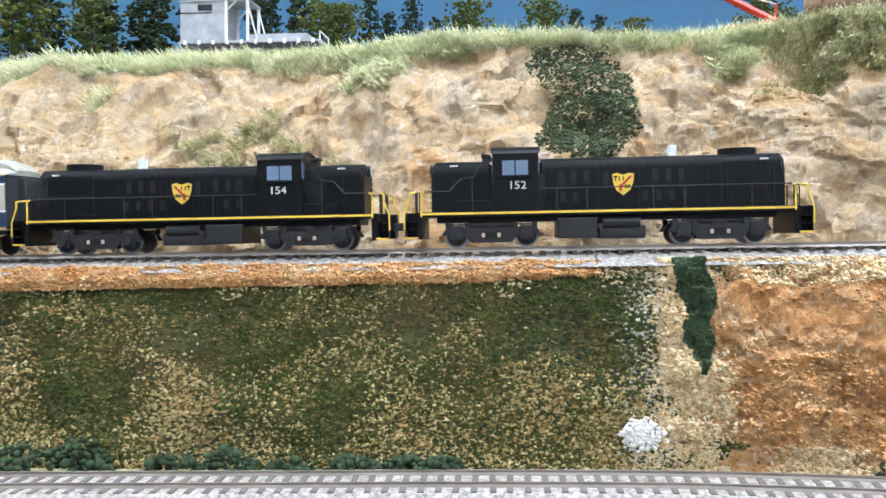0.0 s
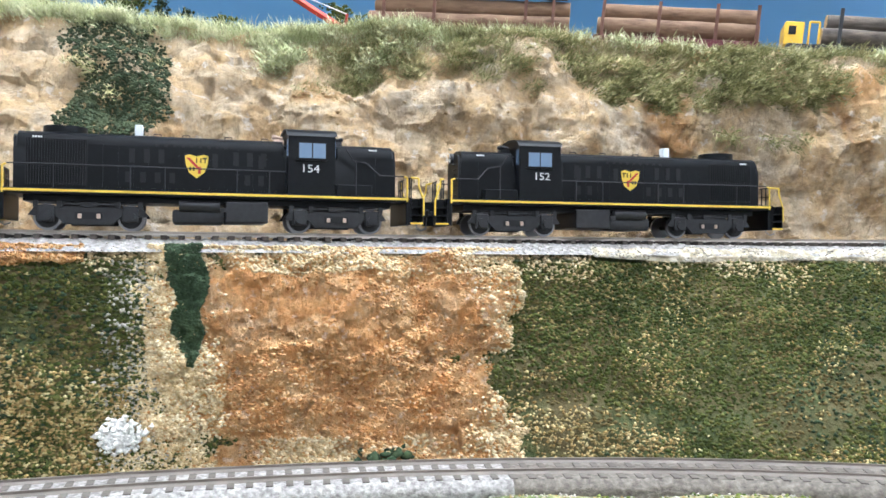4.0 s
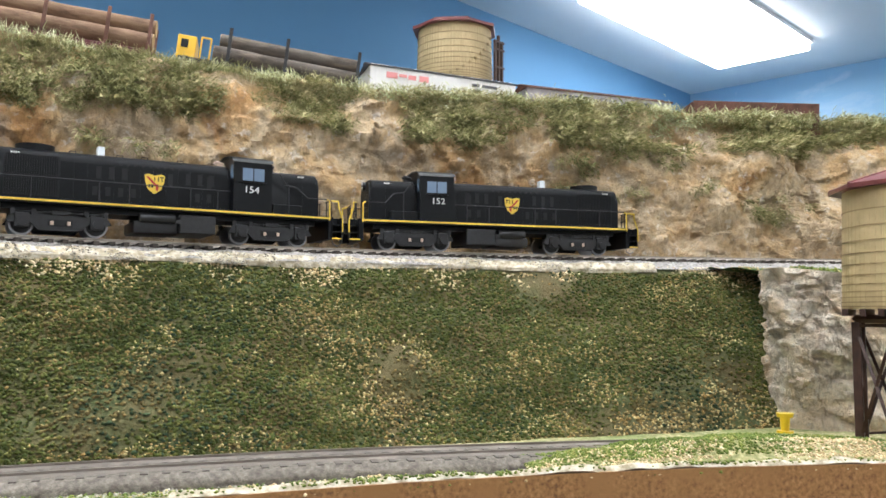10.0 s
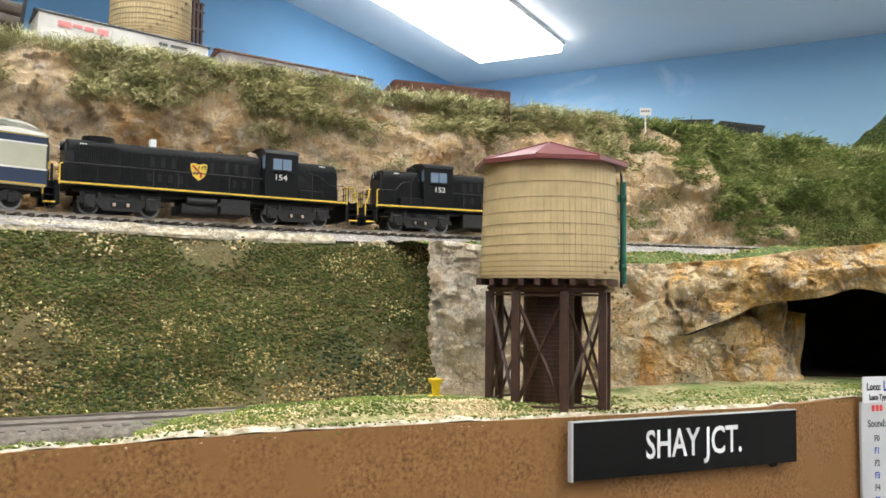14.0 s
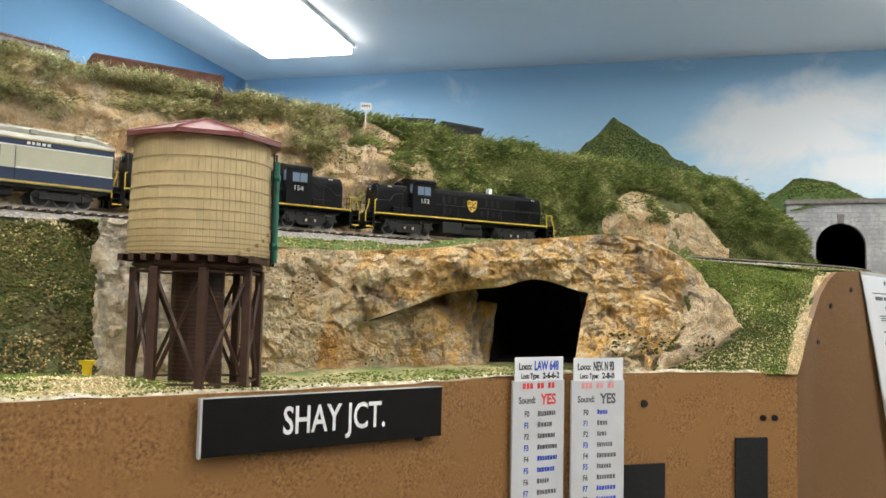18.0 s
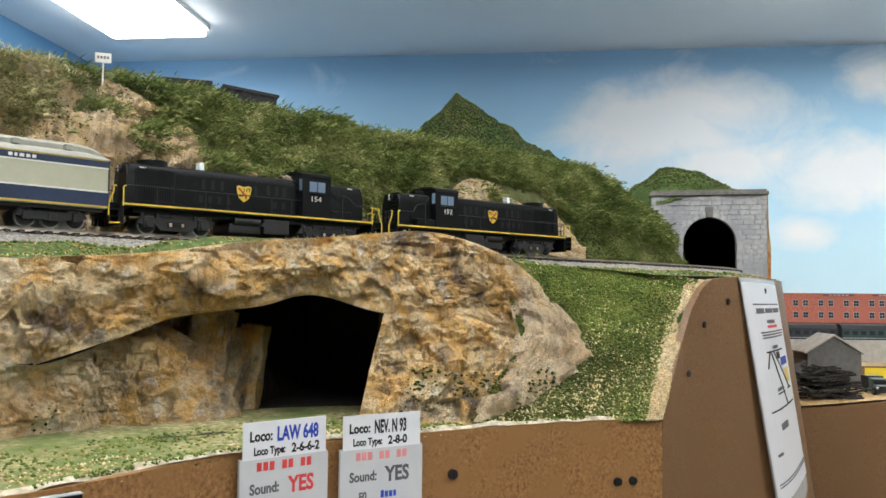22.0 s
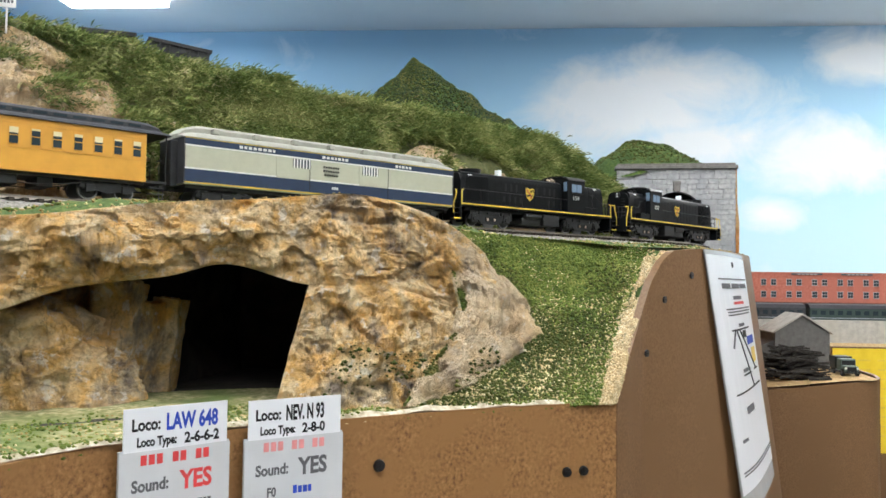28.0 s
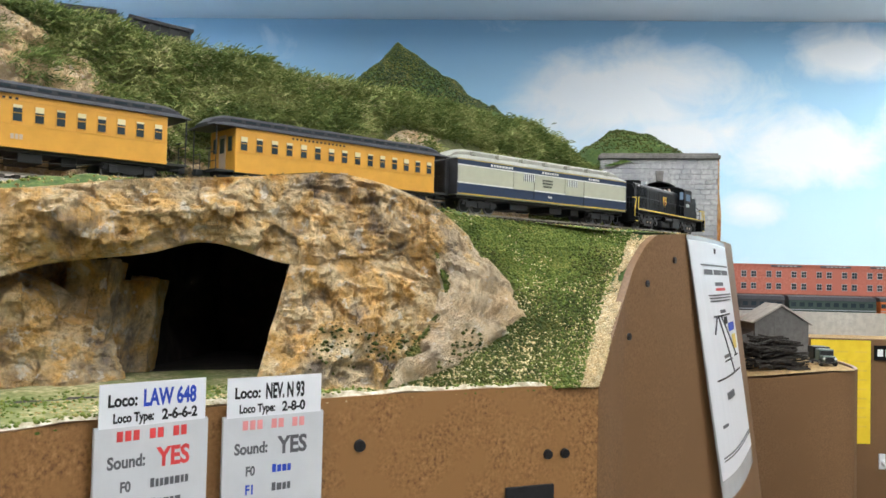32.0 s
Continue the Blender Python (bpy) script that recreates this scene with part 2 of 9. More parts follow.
def loft(name, lines, nu, bands, material, amp=0.0, scale=20.0, ledge=0.0, edge=True, label="", block=0.0, bscale=42.0, kind="structure", tall=1.35):
    """A sheet through the given lines, roughened along its normal."""
    rows = [spline(l, nu) for l in lines]
    grid = []
    for k in range(len(rows) - 1):
        for j in range(bands[k]):
            grid.append(rows[k] + (rows[k + 1] - rows[k]) * (j / bands[k]))
    grid.append(rows[-1])
    g = np.array(grid)
    du, dv = np.gradient(g, axis=1), np.gradient(g, axis=0)
    nrm = np.cross(du, dv)
    nrm /= np.linalg.norm(nrm, axis=2, keepdims=True) + 1e-9
    if nrm[..., 2].mean() < 0:
        nrm = -nrm
    nv = len(g)
    if amp:
        for j in range(nv):
            fade = min(1.0, j / 4, (nv - 1 - j) / 4) if edge else 1.0
            for i in range(nu):
                p = g[j, i]
                d = fbm(p, scale) * amp
                if ledge:
                    q = (p[2] * 55 + 1.6 * noise.noise(Vector(p) * 14)) % 1.0
                    d += ledge * (q - 0.5) + ledge * 1.5 * noise.noise(Vector((p[0] * 38, p[1] * 38, p[2] * 60)))
                if block:
                    for size, share in ((bscale, 1.0), (bscale * 2.3, 0.42), (bscale * 5.5, 0.22)):
                        w = Vector((p[0], p[1], p[2] * tall)) * size
                        cell = noise.voronoi(w)[1][0]
                        turn = noise.noise_vector(cell * 5.7)
                        d += block * share * (0.9 * turn.x + 1.2 * (w - cell).dot(turn))
                g[j, i] = p + nrm[j, i] * d * fade
    verts = g.reshape(-1, 3)
    idx = np.arange(nv * nu).reshape(nv, nu)
    faces = np.stack([idx[:-1, :-1], idx[:-1, 1:], idx[1:, 1:], idx[1:, :-1]], -1).reshape(-1, 4)
    if (np.cross(g[0, 1] - g[0, 0], g[1, 0] - g[0, 0]) @ nrm[0, 0]) < 0:
        faces = faces[:, ::-1]
    ob = tagged(mesh_ob(name, verts, faces, material), label=label, kind=kind)
    if block:
        ob.data.set_sharp_from_angle(angle=radians(24))
    SHEETS[name] = (g, nrm)
    return ob


SHEETS = {}


def line(stations, side, z):
    """A line along the track; side and z are numbers or a value a station."""
    out = []
    for k, s in enumerate(stations):
        d = side[k] if isinstance(side, (list, tuple)) else side
        h = z[k] if isinstance(z, (list, tuple)) else z
        p = off(s, d)
        out.append((p[0], p[1], L + h))
    return out


# front fascia line, the edge of the bench
FASCIA = [(-0.9, 0.262), (-0.3, 0.262), (0.0, 0.258), (0.14, 0.247), (0.27, 0.224), (0.39, 0.180), (0.51, 0.108), (0.6, 0.035), (0.70, -0.046), (0.775, -0.084), (0.834, -0.150), (0.873, -0.208), (0.901, -0.263)]

# roadbed, embankment and cliffs
ST = [-0.95, -0.6, -0.3, -0.1, 0.0, 0.1, 0.2, 0.3, 0.4, 0.5, 0.6, 0.68, 0.75, 0.80]
BASE_SIDE = [-0.035, -0.035, -0.035, -0.035, -0.034, -0.034, -0.045, -0.068, -0.085, -0.095, -0.098, -0.098, -0.092, -0.088]
emb_top = line(ST, -0.021, -0.033)
emb_low = line(ST, BASE_SIDE, -0.124)
loft("embankment", [emb_top, emb_low], 420, [34], M_TURF, 0.004, 40, label="steep bank of green and yellow ground foam")
SB = [-0.95, -0.6, -0.3, 0.0, 0.2, 0.4, 0.6, 0.75, 0.9, 1.05, 1.2, 1.35, 1.5, 1.65, 1.76]
loft("roadbed", [line(SB, -0.024, -0.034), line(SB, -0.014, -0.0285), line(SB, 0.014, -0.0285), line(SB, 0.05, -0.034)], 700, [3, 4, 4], M_BALLAST, 0.0012, 90, label="grey ballast roadbed under the upper track")
SC = [-0.95, -0.6, -0.3, -0.1, 0.0, 0.1, 0.2, 0.3, 0.4, 0.5, 0.6, 0.7, 0.8, 0.9, 1.0]
c0 = line(SC, 0.034, -0.036)
c1 = line(SC, [0.10, 0.10, 0.10, 0.10, 0.095, 0.085, 0.07, 0.055, 0.047, 0.042, 0.040, 0.039, 0.040, 0.045, 0.048], [0.06, 0.06, 0.055, 0.055, 0.06, 0.06, 0.055, 0.05, 0.045, 0.05, 0.045, 0.05, 0.05, 0.04, 0.03])
c2 = line(SC, [0.16, 0.16, 0.155, 0.15, 0.15, 0.14, 0.13, 0.10, 0.078, 0.064, 0.056, 0.053, 0.055, 0.066, 0.075], [0.106, 0.106, 0.104, 0.103, 0.112, 0.103, 0.106, 0.106, 0.095, 0.089, 0.088, 0.088, 0.086, 0.088, 0.089])
c3 = line(SC, [0.34, 0.34, 0.34, 0.34, 0.34, 0.34, 0.33, 0.29, 0.26, 0.24, 0.24, 0.24, 0.22, 0.2, 0.2], [0.122, 0.122, 0.120, 0.118, 0.115, 0.112, 0.108, 0.096, 0.078, 0.064, 0.054, 0.048, 0.045, 0.045, 0.05])
c23 = line(SC, [0.20, 0.20, 0.195, 0.19, 0.19, 0.18, 0.17, 0.135, 0.108, 0.086, 0.076, 0.072, 0.075, 0.09, 0.10], [0.110, 0.110, 0.108, 0.107, 0.112, 0.105, 0.104, 0.100, 0.084, 0.072, 0.064, 0.060, 0.058, 0.060, 0.07])
loft("rock_cliff", [c0, c1, c2], 1000, [66, 26], M_CLIFF, 0.012, 17, 0.0012, block=0.0062, bscale=34, tall=0.85, label="tall tan plaster rock cliff behind the track")
loft("upper_ground", [c2, c23, c3], 300, [8, 12], M_MEADOW, 0.003, 20, label="grassy upper bench with a second track")

# bench in front of the bank
base_in = line(ST, [v + 0.004 for v in BASE_SIDE], -0.1235)
fas = [(x, y, L - 0.124) for x, y in FASCIA]
loft("bench_ground", [[(-0.95, 0.262, L - 0.124)] + fas[1:], base_in[:11] + [(0.80, 0.06, L - 0.1235), (0.92, -0.06, L - 0.1235), (0.95, -0.2, L - 0.1235)]], 420, [20], M_BASE, 0.0015, 30, label="flat sandy scenic ground along the bench front")


def ribbon(name, pts, z0, z1, thick, material, label="", kind="structure", up=None):
    """A board that follows a line: from height z0 to z1, of that thickness behind the line."""
    p = spline(pts, 160)
    d = np.gradient(p, axis=0)
    d /= np.linalg.norm(d, axis=1, keepdims=True)
    n = np.stack([-d[:, 1], d[:, 0]], 1)
    verts, faces = [], []
    top = up if up is not None else [z1] * len(p)
    for i in range(len(p)):
        a, b = p[i], p[i] + n[i] * thick
        verts += [(a[0], a[1], z0), (a[0], a[1], top[i]), (b[0], b[1], top[i]), (b[0], b[1], z0)]
    for i in range(len(p) - 1):
        k = 4 * i
        for e in range(4):
            faces.append((k + e, k + (e + 1) % 4, k + 4 + (e + 1) % 4, k + 4 + e))
    faces += [(0, 3, 2, 1), tuple(len(verts) - 4 + e for e in range(4))]
    return tagged(mesh_ob(name, verts, faces, material, smooth=False), label=label, kind=kind)


ribbon("fascia_front", FASCIA, 0.0, L - 0.122, 0.005, M_HARDBOARD, "brown hardboard fascia under the bench edge")


def ups(pts):
    return [(x, y, L + z) for x, y, z in pts]


# rock shelf, cave and slope below the track
ROCK_TOP = [(0.668, 0.128, -0.036), (0.683, 0.110, -0.038), (0.705, 0.088, -0.041), (0.75, 0.060, -0.046), (0.80, 0.032, -0.045), (0.842, -0.010, -0.040), (0.864, -0.052, -0.033), (0.884, -0.095, -0.029), (0.902, -0.140, -0.025), (0.914, -0.178, -0.036), (0.93, -0.20, -0.052)]
LIP = [(0.798, 0.020, -0.092), (0.826, -0.004, -0.081), (0.850, -0.022, -0.0715), (0.866, -0.058, -0.066), (0.878, -0.083, -0.060), (0.884, -0.119, -0.069), (0.898, -0.158, -0.070), (0.922, -0.205, -0.088)]
M_PALEROCK = rock_mat("bare_pale_plaster_rock", (0.82, 0.74, 0.62), (0.74, 0.60, 0.42), (0.60, 0.40, 0.20), (0.44, 0.40, 0.34), (0.22, 0.17, 0.12), 30.0, 0.5, 0.8)
WALL_FOOT = [(0.688, 0.150, -0.124), (0.666, 0.125, -0.124), (0.685, 0.094, -0.124), (0.718, 0.070, -0.124), (0.762, 0.043, -0.124), (0.806, 0.020, -0.124), (0.832, 0.006, -0.124)]
M_WALLROCK = rock_mat("cream_and_ochre_rock", (0.76, 0.64, 0.45), (0.72, 0.52, 0.28), (0.64, 0.36, 0.12), (0.40, 0.35, 0.29), (0.16, 0.11, 0.07), 30.0, 0.6, 0.8)
WALL_TOP = [(0.692, 0.150, -0.036)] + ROCK_TOP[:5] + [(0.830, 0.013, -0.046)]
for name, a, b, material, label in (("plaster_wall_end", 0, 4, M_PALEROCK, "pale bare plaster rock at the end of the bank"), ("rock_wall_left", 3, 7, M_WALLROCK, "pale ochre rock wall beside the cave")):
    loft(name, [ups(WALL_TOP[a:b]), ups([(x - 0.006, y - 0.005, -0.075) for x, y, z in WALL_TOP[a:b]]), ups(WALL_FOOT[a:b])], 150, [34, 34], material, 0.004, 24, 0.001, block=0.0075, bscale=36, label=label)
loft("cave_overhang", [ups(ROCK_TOP[4:]), ups([(x - 0.008, y - 0.004, (z + w[2]) / 2) for (x, y, z), w in zip(ROCK_TOP[4:], LIP[1:])]), ups(LIP)], 260, [26, 22], M_CAVE, 0.004, 24, 0.001, block=0.0066, bscale=54, label="ochre rock overhang above the cave mouth")
# Near-black: black paint at the back, elsewhere cave shade put into the colour.
M_CAVEDARK = speckle("cave_black_paint_and_shade", [(0.35, (0.008, 0.006, 0.005)), (0.6, (0.030, 0.022, 0.016))], 90, 0.9, 0.6, 0.002)
loft("cave_ceiling", [ups([(0.778, 0.042, -0.082)] + LIP[:6]), ups([(0.93, 0.10, -0.050)] + [(x + 0.15, y + 0.05, -0.048) for x, y, z in LIP[:6]])], 50, [16], M_CAVEDARK, 0.004, 26, label="rock ceiling of the cave, shade put into its dark colour")
CW = [(0.768, 0.058), (0.812, 0.044), (0.850, 0.026), (0.876, 0.012), (0.905, -0.004), (0.930, -0.018)]
loft("cave_wall_left", [ups([(x, y + 0.004, -0.050) for x, y in CW]), ups([(x - 0.004, y - 0.003, -0.090) for x, y in CW]), ups([(x, y, -0.126) for x, y in CW])], 170, [20, 20], M_CAVE, 0.006, 30, 0.002, block=0.007, bscale=34, label="ochre rock side wall inside the cave")
loft("cave_wall_inner", [ups([(0.893, -0.022, -0.045), (0.95, -0.030, -0.040), (1.04, -0.035, -0.040)]), ups([(0.893, -0.026, -0.126), (0.95, -0.034, -0.126), (1.04, -0.040, -0.126)])], 50, [16], M_CAVEDARK, 0.006, 30, label="rock wall deep inside the cave, shade put into its dark colour")
loft("cave_wall_right", [ups([(0.900, -0.118, -0.060), (0.94, -0.110, -0.045), (1.04, -0.12, -0.040)]), ups([(0.880, -0.122, -0.126), (0.93, -0.112, -0.126), (1.04, -0.12, -0.126)])], 50, [22], M_CAVEDARK, 0.006, 30, label="rock side wall inside the cave, shade put into its dark colour")
# lit rock on the near side of the cave mouth, with tilted slabs behind it
CB = (((0.812, 0.046, -0.075), (0.846, 0.036, -0.075), (0.866, 0.018, -0.075), (0.880, 0.002, -0.076), (0.890, -0.012, -0.084), (0.905, -0.018, -0.090)),
      ((0.809, 0.042, -0.081), (0.838, 0.030, -0.081), (0.853, 0.012, -0.083), (0.863, -0.004, -0.083), (0.872, -0.017, -0.093), (0.890, -0.024, -0.099)),
      ((0.807, 0.040, -0.104), (0.836, 0.028, -0.104), (0.848, 0.010, -0.104), (0.858, -0.008, -0.106), (0.868, -0.024, -0.108), (0.890, -0.031, -0.108)),
      ((0.807, 0.038, -0.128), (0.836, 0.026, -0.128), (0.849, 0.008, -0.128), (0.860, -0.010, -0.128), (0.870, -0.030, -0.128), (0.895, -0.034, -0.128)))
loft("cave_block", [ups([(x - 0.009, y - 0.0053, z) for x, y, z in row]) for row in CB], 120, [10, 22, 20], M_CAVE, 0.003, 40, 0.001, block=0.0060, bscale=56, label="broken ochre rock beside the cave mouth")


def rock_slab(x, y, z0, z1, w, d, yaw, tilt):
    """An upright slab of cast rock with broken faces, leaning a little."""
    bm = bmesh.new()
    bmesh.ops.create_cube(bm, size=1.0)
    bmesh.ops.subdivide_edges(bm, edges=bm.edges[:], cuts=11, use_grid_fill=True)
    m = Matrix.Translation((x, y, L + (z0 + z1) / 2)) @ Matrix.Rotation(radians(yaw), 4, "Z") @ Matrix.Rotation(radians(tilt), 4, "X") @ Matrix.Diagonal((d, w, z1 - z0, 1))
    for v in bm.verts:
        p = m @ v.co
        cell = noise.voronoi(p * 90)[1][0]
        v.co = p + noise.noise_vector(cell * 5.7) * 0.0016 + noise.noise_vector(p * 160) * 0.0008
    me = bpy.data.meshes.new("rock_slab")
    bm.normal_update()
    bm.to_mesh(me)
    bm.free()
    me.materials.append(M_CAVE)
    tagged(new("rock_slab", me), label="upright ochre rock slab inside the cave mouth", kind="structure")


for slab in ((0.897, -0.0195, -0.129, -0.069, 0.020, 0.018, 8, 8), (0.894, -0.0215, -0.090, -0.068, 0.021, 0.012, -6, 4), (0.909, -0.0300, -0.129, -0.079, 0.011, 0.016, -10, 5), (0.924, -0.0340, -0.129, -0.077, 0.014, 0.020, 6, 7)):
    rock_slab(*slab)
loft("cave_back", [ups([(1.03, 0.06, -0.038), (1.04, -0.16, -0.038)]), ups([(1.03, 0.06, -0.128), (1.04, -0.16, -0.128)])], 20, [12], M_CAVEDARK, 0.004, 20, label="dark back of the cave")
loft("cave_floor", [ups([(0.70, 0.06, -0.1246), (0.82, -0.04, -0.1246), (0.885, -0.16, -0.1246)]), ups([(0.90, 0.12, -0.1246), (1.045, 0.03, -0.1246), (1.05, -0.17, -0.1246)])], 40, [16], M_CAVEDARK, 0.001, 30, label="earth floor inside the cave, shade put into its dark colour")
loft("plaster_core", [line([0.52, 0.6, 0.7, 0.8, 0.9, 1.0], -0.016, -0.037), line([0.52, 0.6, 0.7, 0.8, 0.9, 1.0], -0.018, -0.126)], 220, [34], M_CAVE, 0.005, 26, 0.002, block=0.007, bscale=36, label="ochre plaster rock under the track")
loft("rock_wall_right", [ups(LIP[5:]), ups([(0.872, -0.114, -0.098), (0.886, -0.162, -0.098), (0.912, -0.212, -0.104)]), ups([(0.848, -0.113, -0.124), (0.872, -0.158, -0.124), (0.892, -0.205, -0.123)])], 150, [28, 24], M_CAVE, 0.004, 28, 0.001, block=0.0066, bscale=56, label="ochre and grey rock pillar beside the cave")
M_GRASS = speckle("short_green_grass", [(0.3, (0.03, 0.055, 0.012)), (0.5, (0.075, 0.12, 0.025)), (0.66, (0.17, 0.20, 0.05)), (0.8, (0.42, 0.38, 0.18))], 330, 0.95, 0.8, 0.0012, 16.0, (0.05, 0.09, 0.018))
loft("grass_slope", [ups([(0.918, -0.178, -0.040), (0.945, -0.200, -0.041), (0.965, -0.240, -0.043), (0.970, -0.277, -0.046), (0.954, -0.298, -0.0495)]), ups([(0.905, -0.190, -0.085), (0.925, -0.215, -0.085), (0.932, -0.245, -0.085), (0.930, -0.263, -0.085), (0.923, -0.2765, -0.085)]), ups([(0.872, -0.165, -0.123), (0.882, -0.200, -0.123), (0.888, -0.230, -0.123), (0.893, -0.250, -0.123), (0.8995, -0.2625, -0.123)])], 110, [18, 16], M_GRASS, 0.003, 30, label="green grassy slope with bare pale patches")
g_, n_ = SHEETS["grass_slope"]
apron = []
for f_, reach, lift in ((0.0, 0.06, 0.001), (0.2, 0.22, 0.006), (0.45, 0.46, 0.009), (0.62, 0.56, 0.007), (0.8, 0.40, 0.004), (1.0, 0.08, 0.001)):
    j_ = int(f_ * (len(g_) - 1))
    apron.append([tuple(g_[j_, int(u_ * reach * (g_.shape[1] - 1))] + n_[j_, int(u_ * reach * (g_.shape[1] - 1))] * lift * w_) for u_, w_ in ((0, -0.2), (0.25, 0.9), (0.6, 1.0), (0.9, 0.5), (1.0, -0.3))])
loft("rock_apron", apron, 120, [10, 12, 10, 10, 10], M_GREYROCK, 0.003, 30, 0.001, block=0.004, bscale=46, label="pale grey rock face at the slope's edge")
front = [(0.700, 0.160, -0.035)] + ROCK_TOP[2:9] + [(0.918, -0.178, -0.038), (0.945, -0.200, -0.041), (0.962, -0.240, -0.043), (0.966, -0.275, -0.046), (0.990, -0.320, -0.046), (1.10, -0.371, -0.044), (1.20, -0.407, -0.043), (1.30, -0.434, -0.042), (1.40, -0.461, -0.041), (1.47, -0.476, -0.040)]
SF = [0.755, 0.78, 0.82, 0.88, 0.94, 1.0, 1.06, 1.12, 1.18, 1.24, 1.3, 1.36, 1.43, 1.5, 1.57, 1.64, 1.72]
loft("track_shelf", [ups(front), line(SF, -0.021, -0.0335)], 260, [22], M_GRASS, 0.004, 24, label="grass and sand ground between track and rock edge")
# tall hardboard panel at the bench end
TALL = [(0.901, -0.2635), (0.909, -0.2692), (0.918, -0.2745), (0.932, -0.2840), (0.944, -0.2925), (0.956, -0.3015), (0.987, -0.3215), (1.03, -0.345), (1.10, -0.374), (1.17, -0.400), (1.26, -0.4245), (1.36, -0.452), (1.46, -0.476), (1.50, -0.468), (1.53, -0.44)]
M_HARDBOARD_B = speckle("smooth_brown_hardboard", [(0.3, (0.13, 0.066, 0.027)), (0.5, (0.185, 0.098, 0.040)), (0.7, (0.235, 0.130, 0.058))], 700, 0.5, 0.08, 0.0002, 20.0, (0.175, 0.092, 0.037))


def leaning_panel(name, pts, material, label):
    """A board whose foot stands further out than its curved top edge."""
    p = spline(pts, 160)
    run = np.linspace(0, 1, 160)
    top = np.interp(p[:, 0], [0.901, 0.909, 0.918, 0.932, 0.944, 0.953, 0.987, 1.2, 1.4], [-0.121, -0.1045, -0.0915, -0.0660, -0.0540, -0.0485, -0.0460, -0.0435, -0.0400])
    lean = 0.160 * np.clip((run - 0.045) / 0.125, 0, 1)
    d = np.gradient(p, axis=0)
    d /= np.linalg.norm(d, axis=1, keepdims=True)
    n = np.stack([-d[:, 1], d[:, 0]], 1) * 0.004
    verts = []
    for (x, y), z, o, (nx, ny) in zip(p, top, lean, n):
        verts += [(x, y - o, 0.0), (x, y, L + z), (x + nx, y + ny, L + z), (x + nx, y + ny - o, 0.0)]
    faces = [(4 * i + e, 4 * i + (e + 1) % 4, 4 * i + 4 + (e + 1) % 4, 4 * i + 4 + e) for i in range(159) for e in range(4)]
    faces += [(0, 3, 2, 1), (636, 637, 638, 639)]
    ob = mesh_ob(name, verts, faces, material)
    ob.data.set_sharp_from_angle(angle=radians(35))
    return tagged(ob, label=label, kind="structure")


leaning_panel("fascia_end", TALL, M_HARDBOARD_B, "tall smooth hardboard panel with a curved top edge")
# hillside behind the track on the right
SH = [0.96, 1.0, 1.045, 1.09, 1.14, 1.17, 1.22, 1.28, 1.335, 1.39, 1.44, 1.49, 1.53, 1.56, 1.60, 1.64]
hill_low = line(SH, 0.032, -0.036)
CREST = [(0.955, 0.135, 0.094), (0.985, 0.10, 0.092), (1.015, 0.068, 0.090), (1.045, 0.037, 0.087), (1.08, 0.002, 0.085), (1.105, -0.023, 0.085), (1.14, -0.057, 0.082), (1.178, -0.096, 0.081), (1.218, -0.138, 0.079), (1.254, -0.176, 0.077), (1.29, -0.212, 0.077), (1.322, -0.246, 0.076), (1.345, -0.270, 0.068), (1.367, -0.289, 0.052), (1.40, -0.312, 0.040), (1.45, -0.330, 0.030)]
hill_mid = [tuple(np.array(a) * 0.52 + np.array((x, y, L + z)) * 0.48 + np.array((0, 0, 0.012))) for a, (x, y, z) in zip(hill_low, CREST)]
hill_back = [(x + 0.14, y + 0.12, L + z - 0.03) for x, y, z in CREST]
loft("hillside", [hill_low, hill_mid, ups(CREST), hill_back], 260, [22, 16, 10], M_MEADOW, 0.007, 24, label="steep grassy hillside behind the track")


def hill_at(u, k, out=0.0):
    """A point of the hillside: u along it, k up it, moved out towards the track."""
    a, c = spline(hill_low, 101)[int(u * 100)], spline(ups(CREST), 101)[int(u * 100)]
    p = a + (c - a) * k + np.array((0, 0, 0.048 * k * (1 - k)))
    h = np.array((c[0] - a[0], c[1] - a[1], 0))
    return tuple(p - h / np.linalg.norm(h) * out + np.array((0, 0, out * 0.4)))


UO = [0.0, 0.06, 0.12, 0.18, 0.24, 0.29]
KO = [0.99, 0.95, 0.80, 0.55, 0.36, 0.14]
loft("rock_outcrop", [[hill_at(u, k, 0.002) for u, k in zip(UO, KO)], [hill_at(u, k * 0.6, 0.013) for u, k in zip(UO, KO)], [hill_at(u, 0.0, 0.004) for u in UO]], 240, [30, 30], M_CLIFF, 0.008, 26, 0.003, block=0.0060, bscale=36, label="tan rock outcrop on the grassy hillside")
UP_ = [0.47, 0.53, 0.60, 0.67, 0.73]
loft("rock_outcrop_far", [[hill_at(u, k, 0.001) for u, k in zip(UP_, (0.30, 0.60, 0.58, 0.48, 0.16))], [hill_at(u, k, 0.006) for u, k in zip(UP_, (0.20, 0.34, 0.36, 0.26, 0.12))], [hill_at(u, k, 0.001) for u, k in zip(UP_, (0.12, 0.10, 0.12, 0.10, 0.06))]], 140, [18, 18], M_CLIFF, 0.003, 30, 0.001, block=0.0025, bscale=50, label="bare tan rock patch on the hillside")


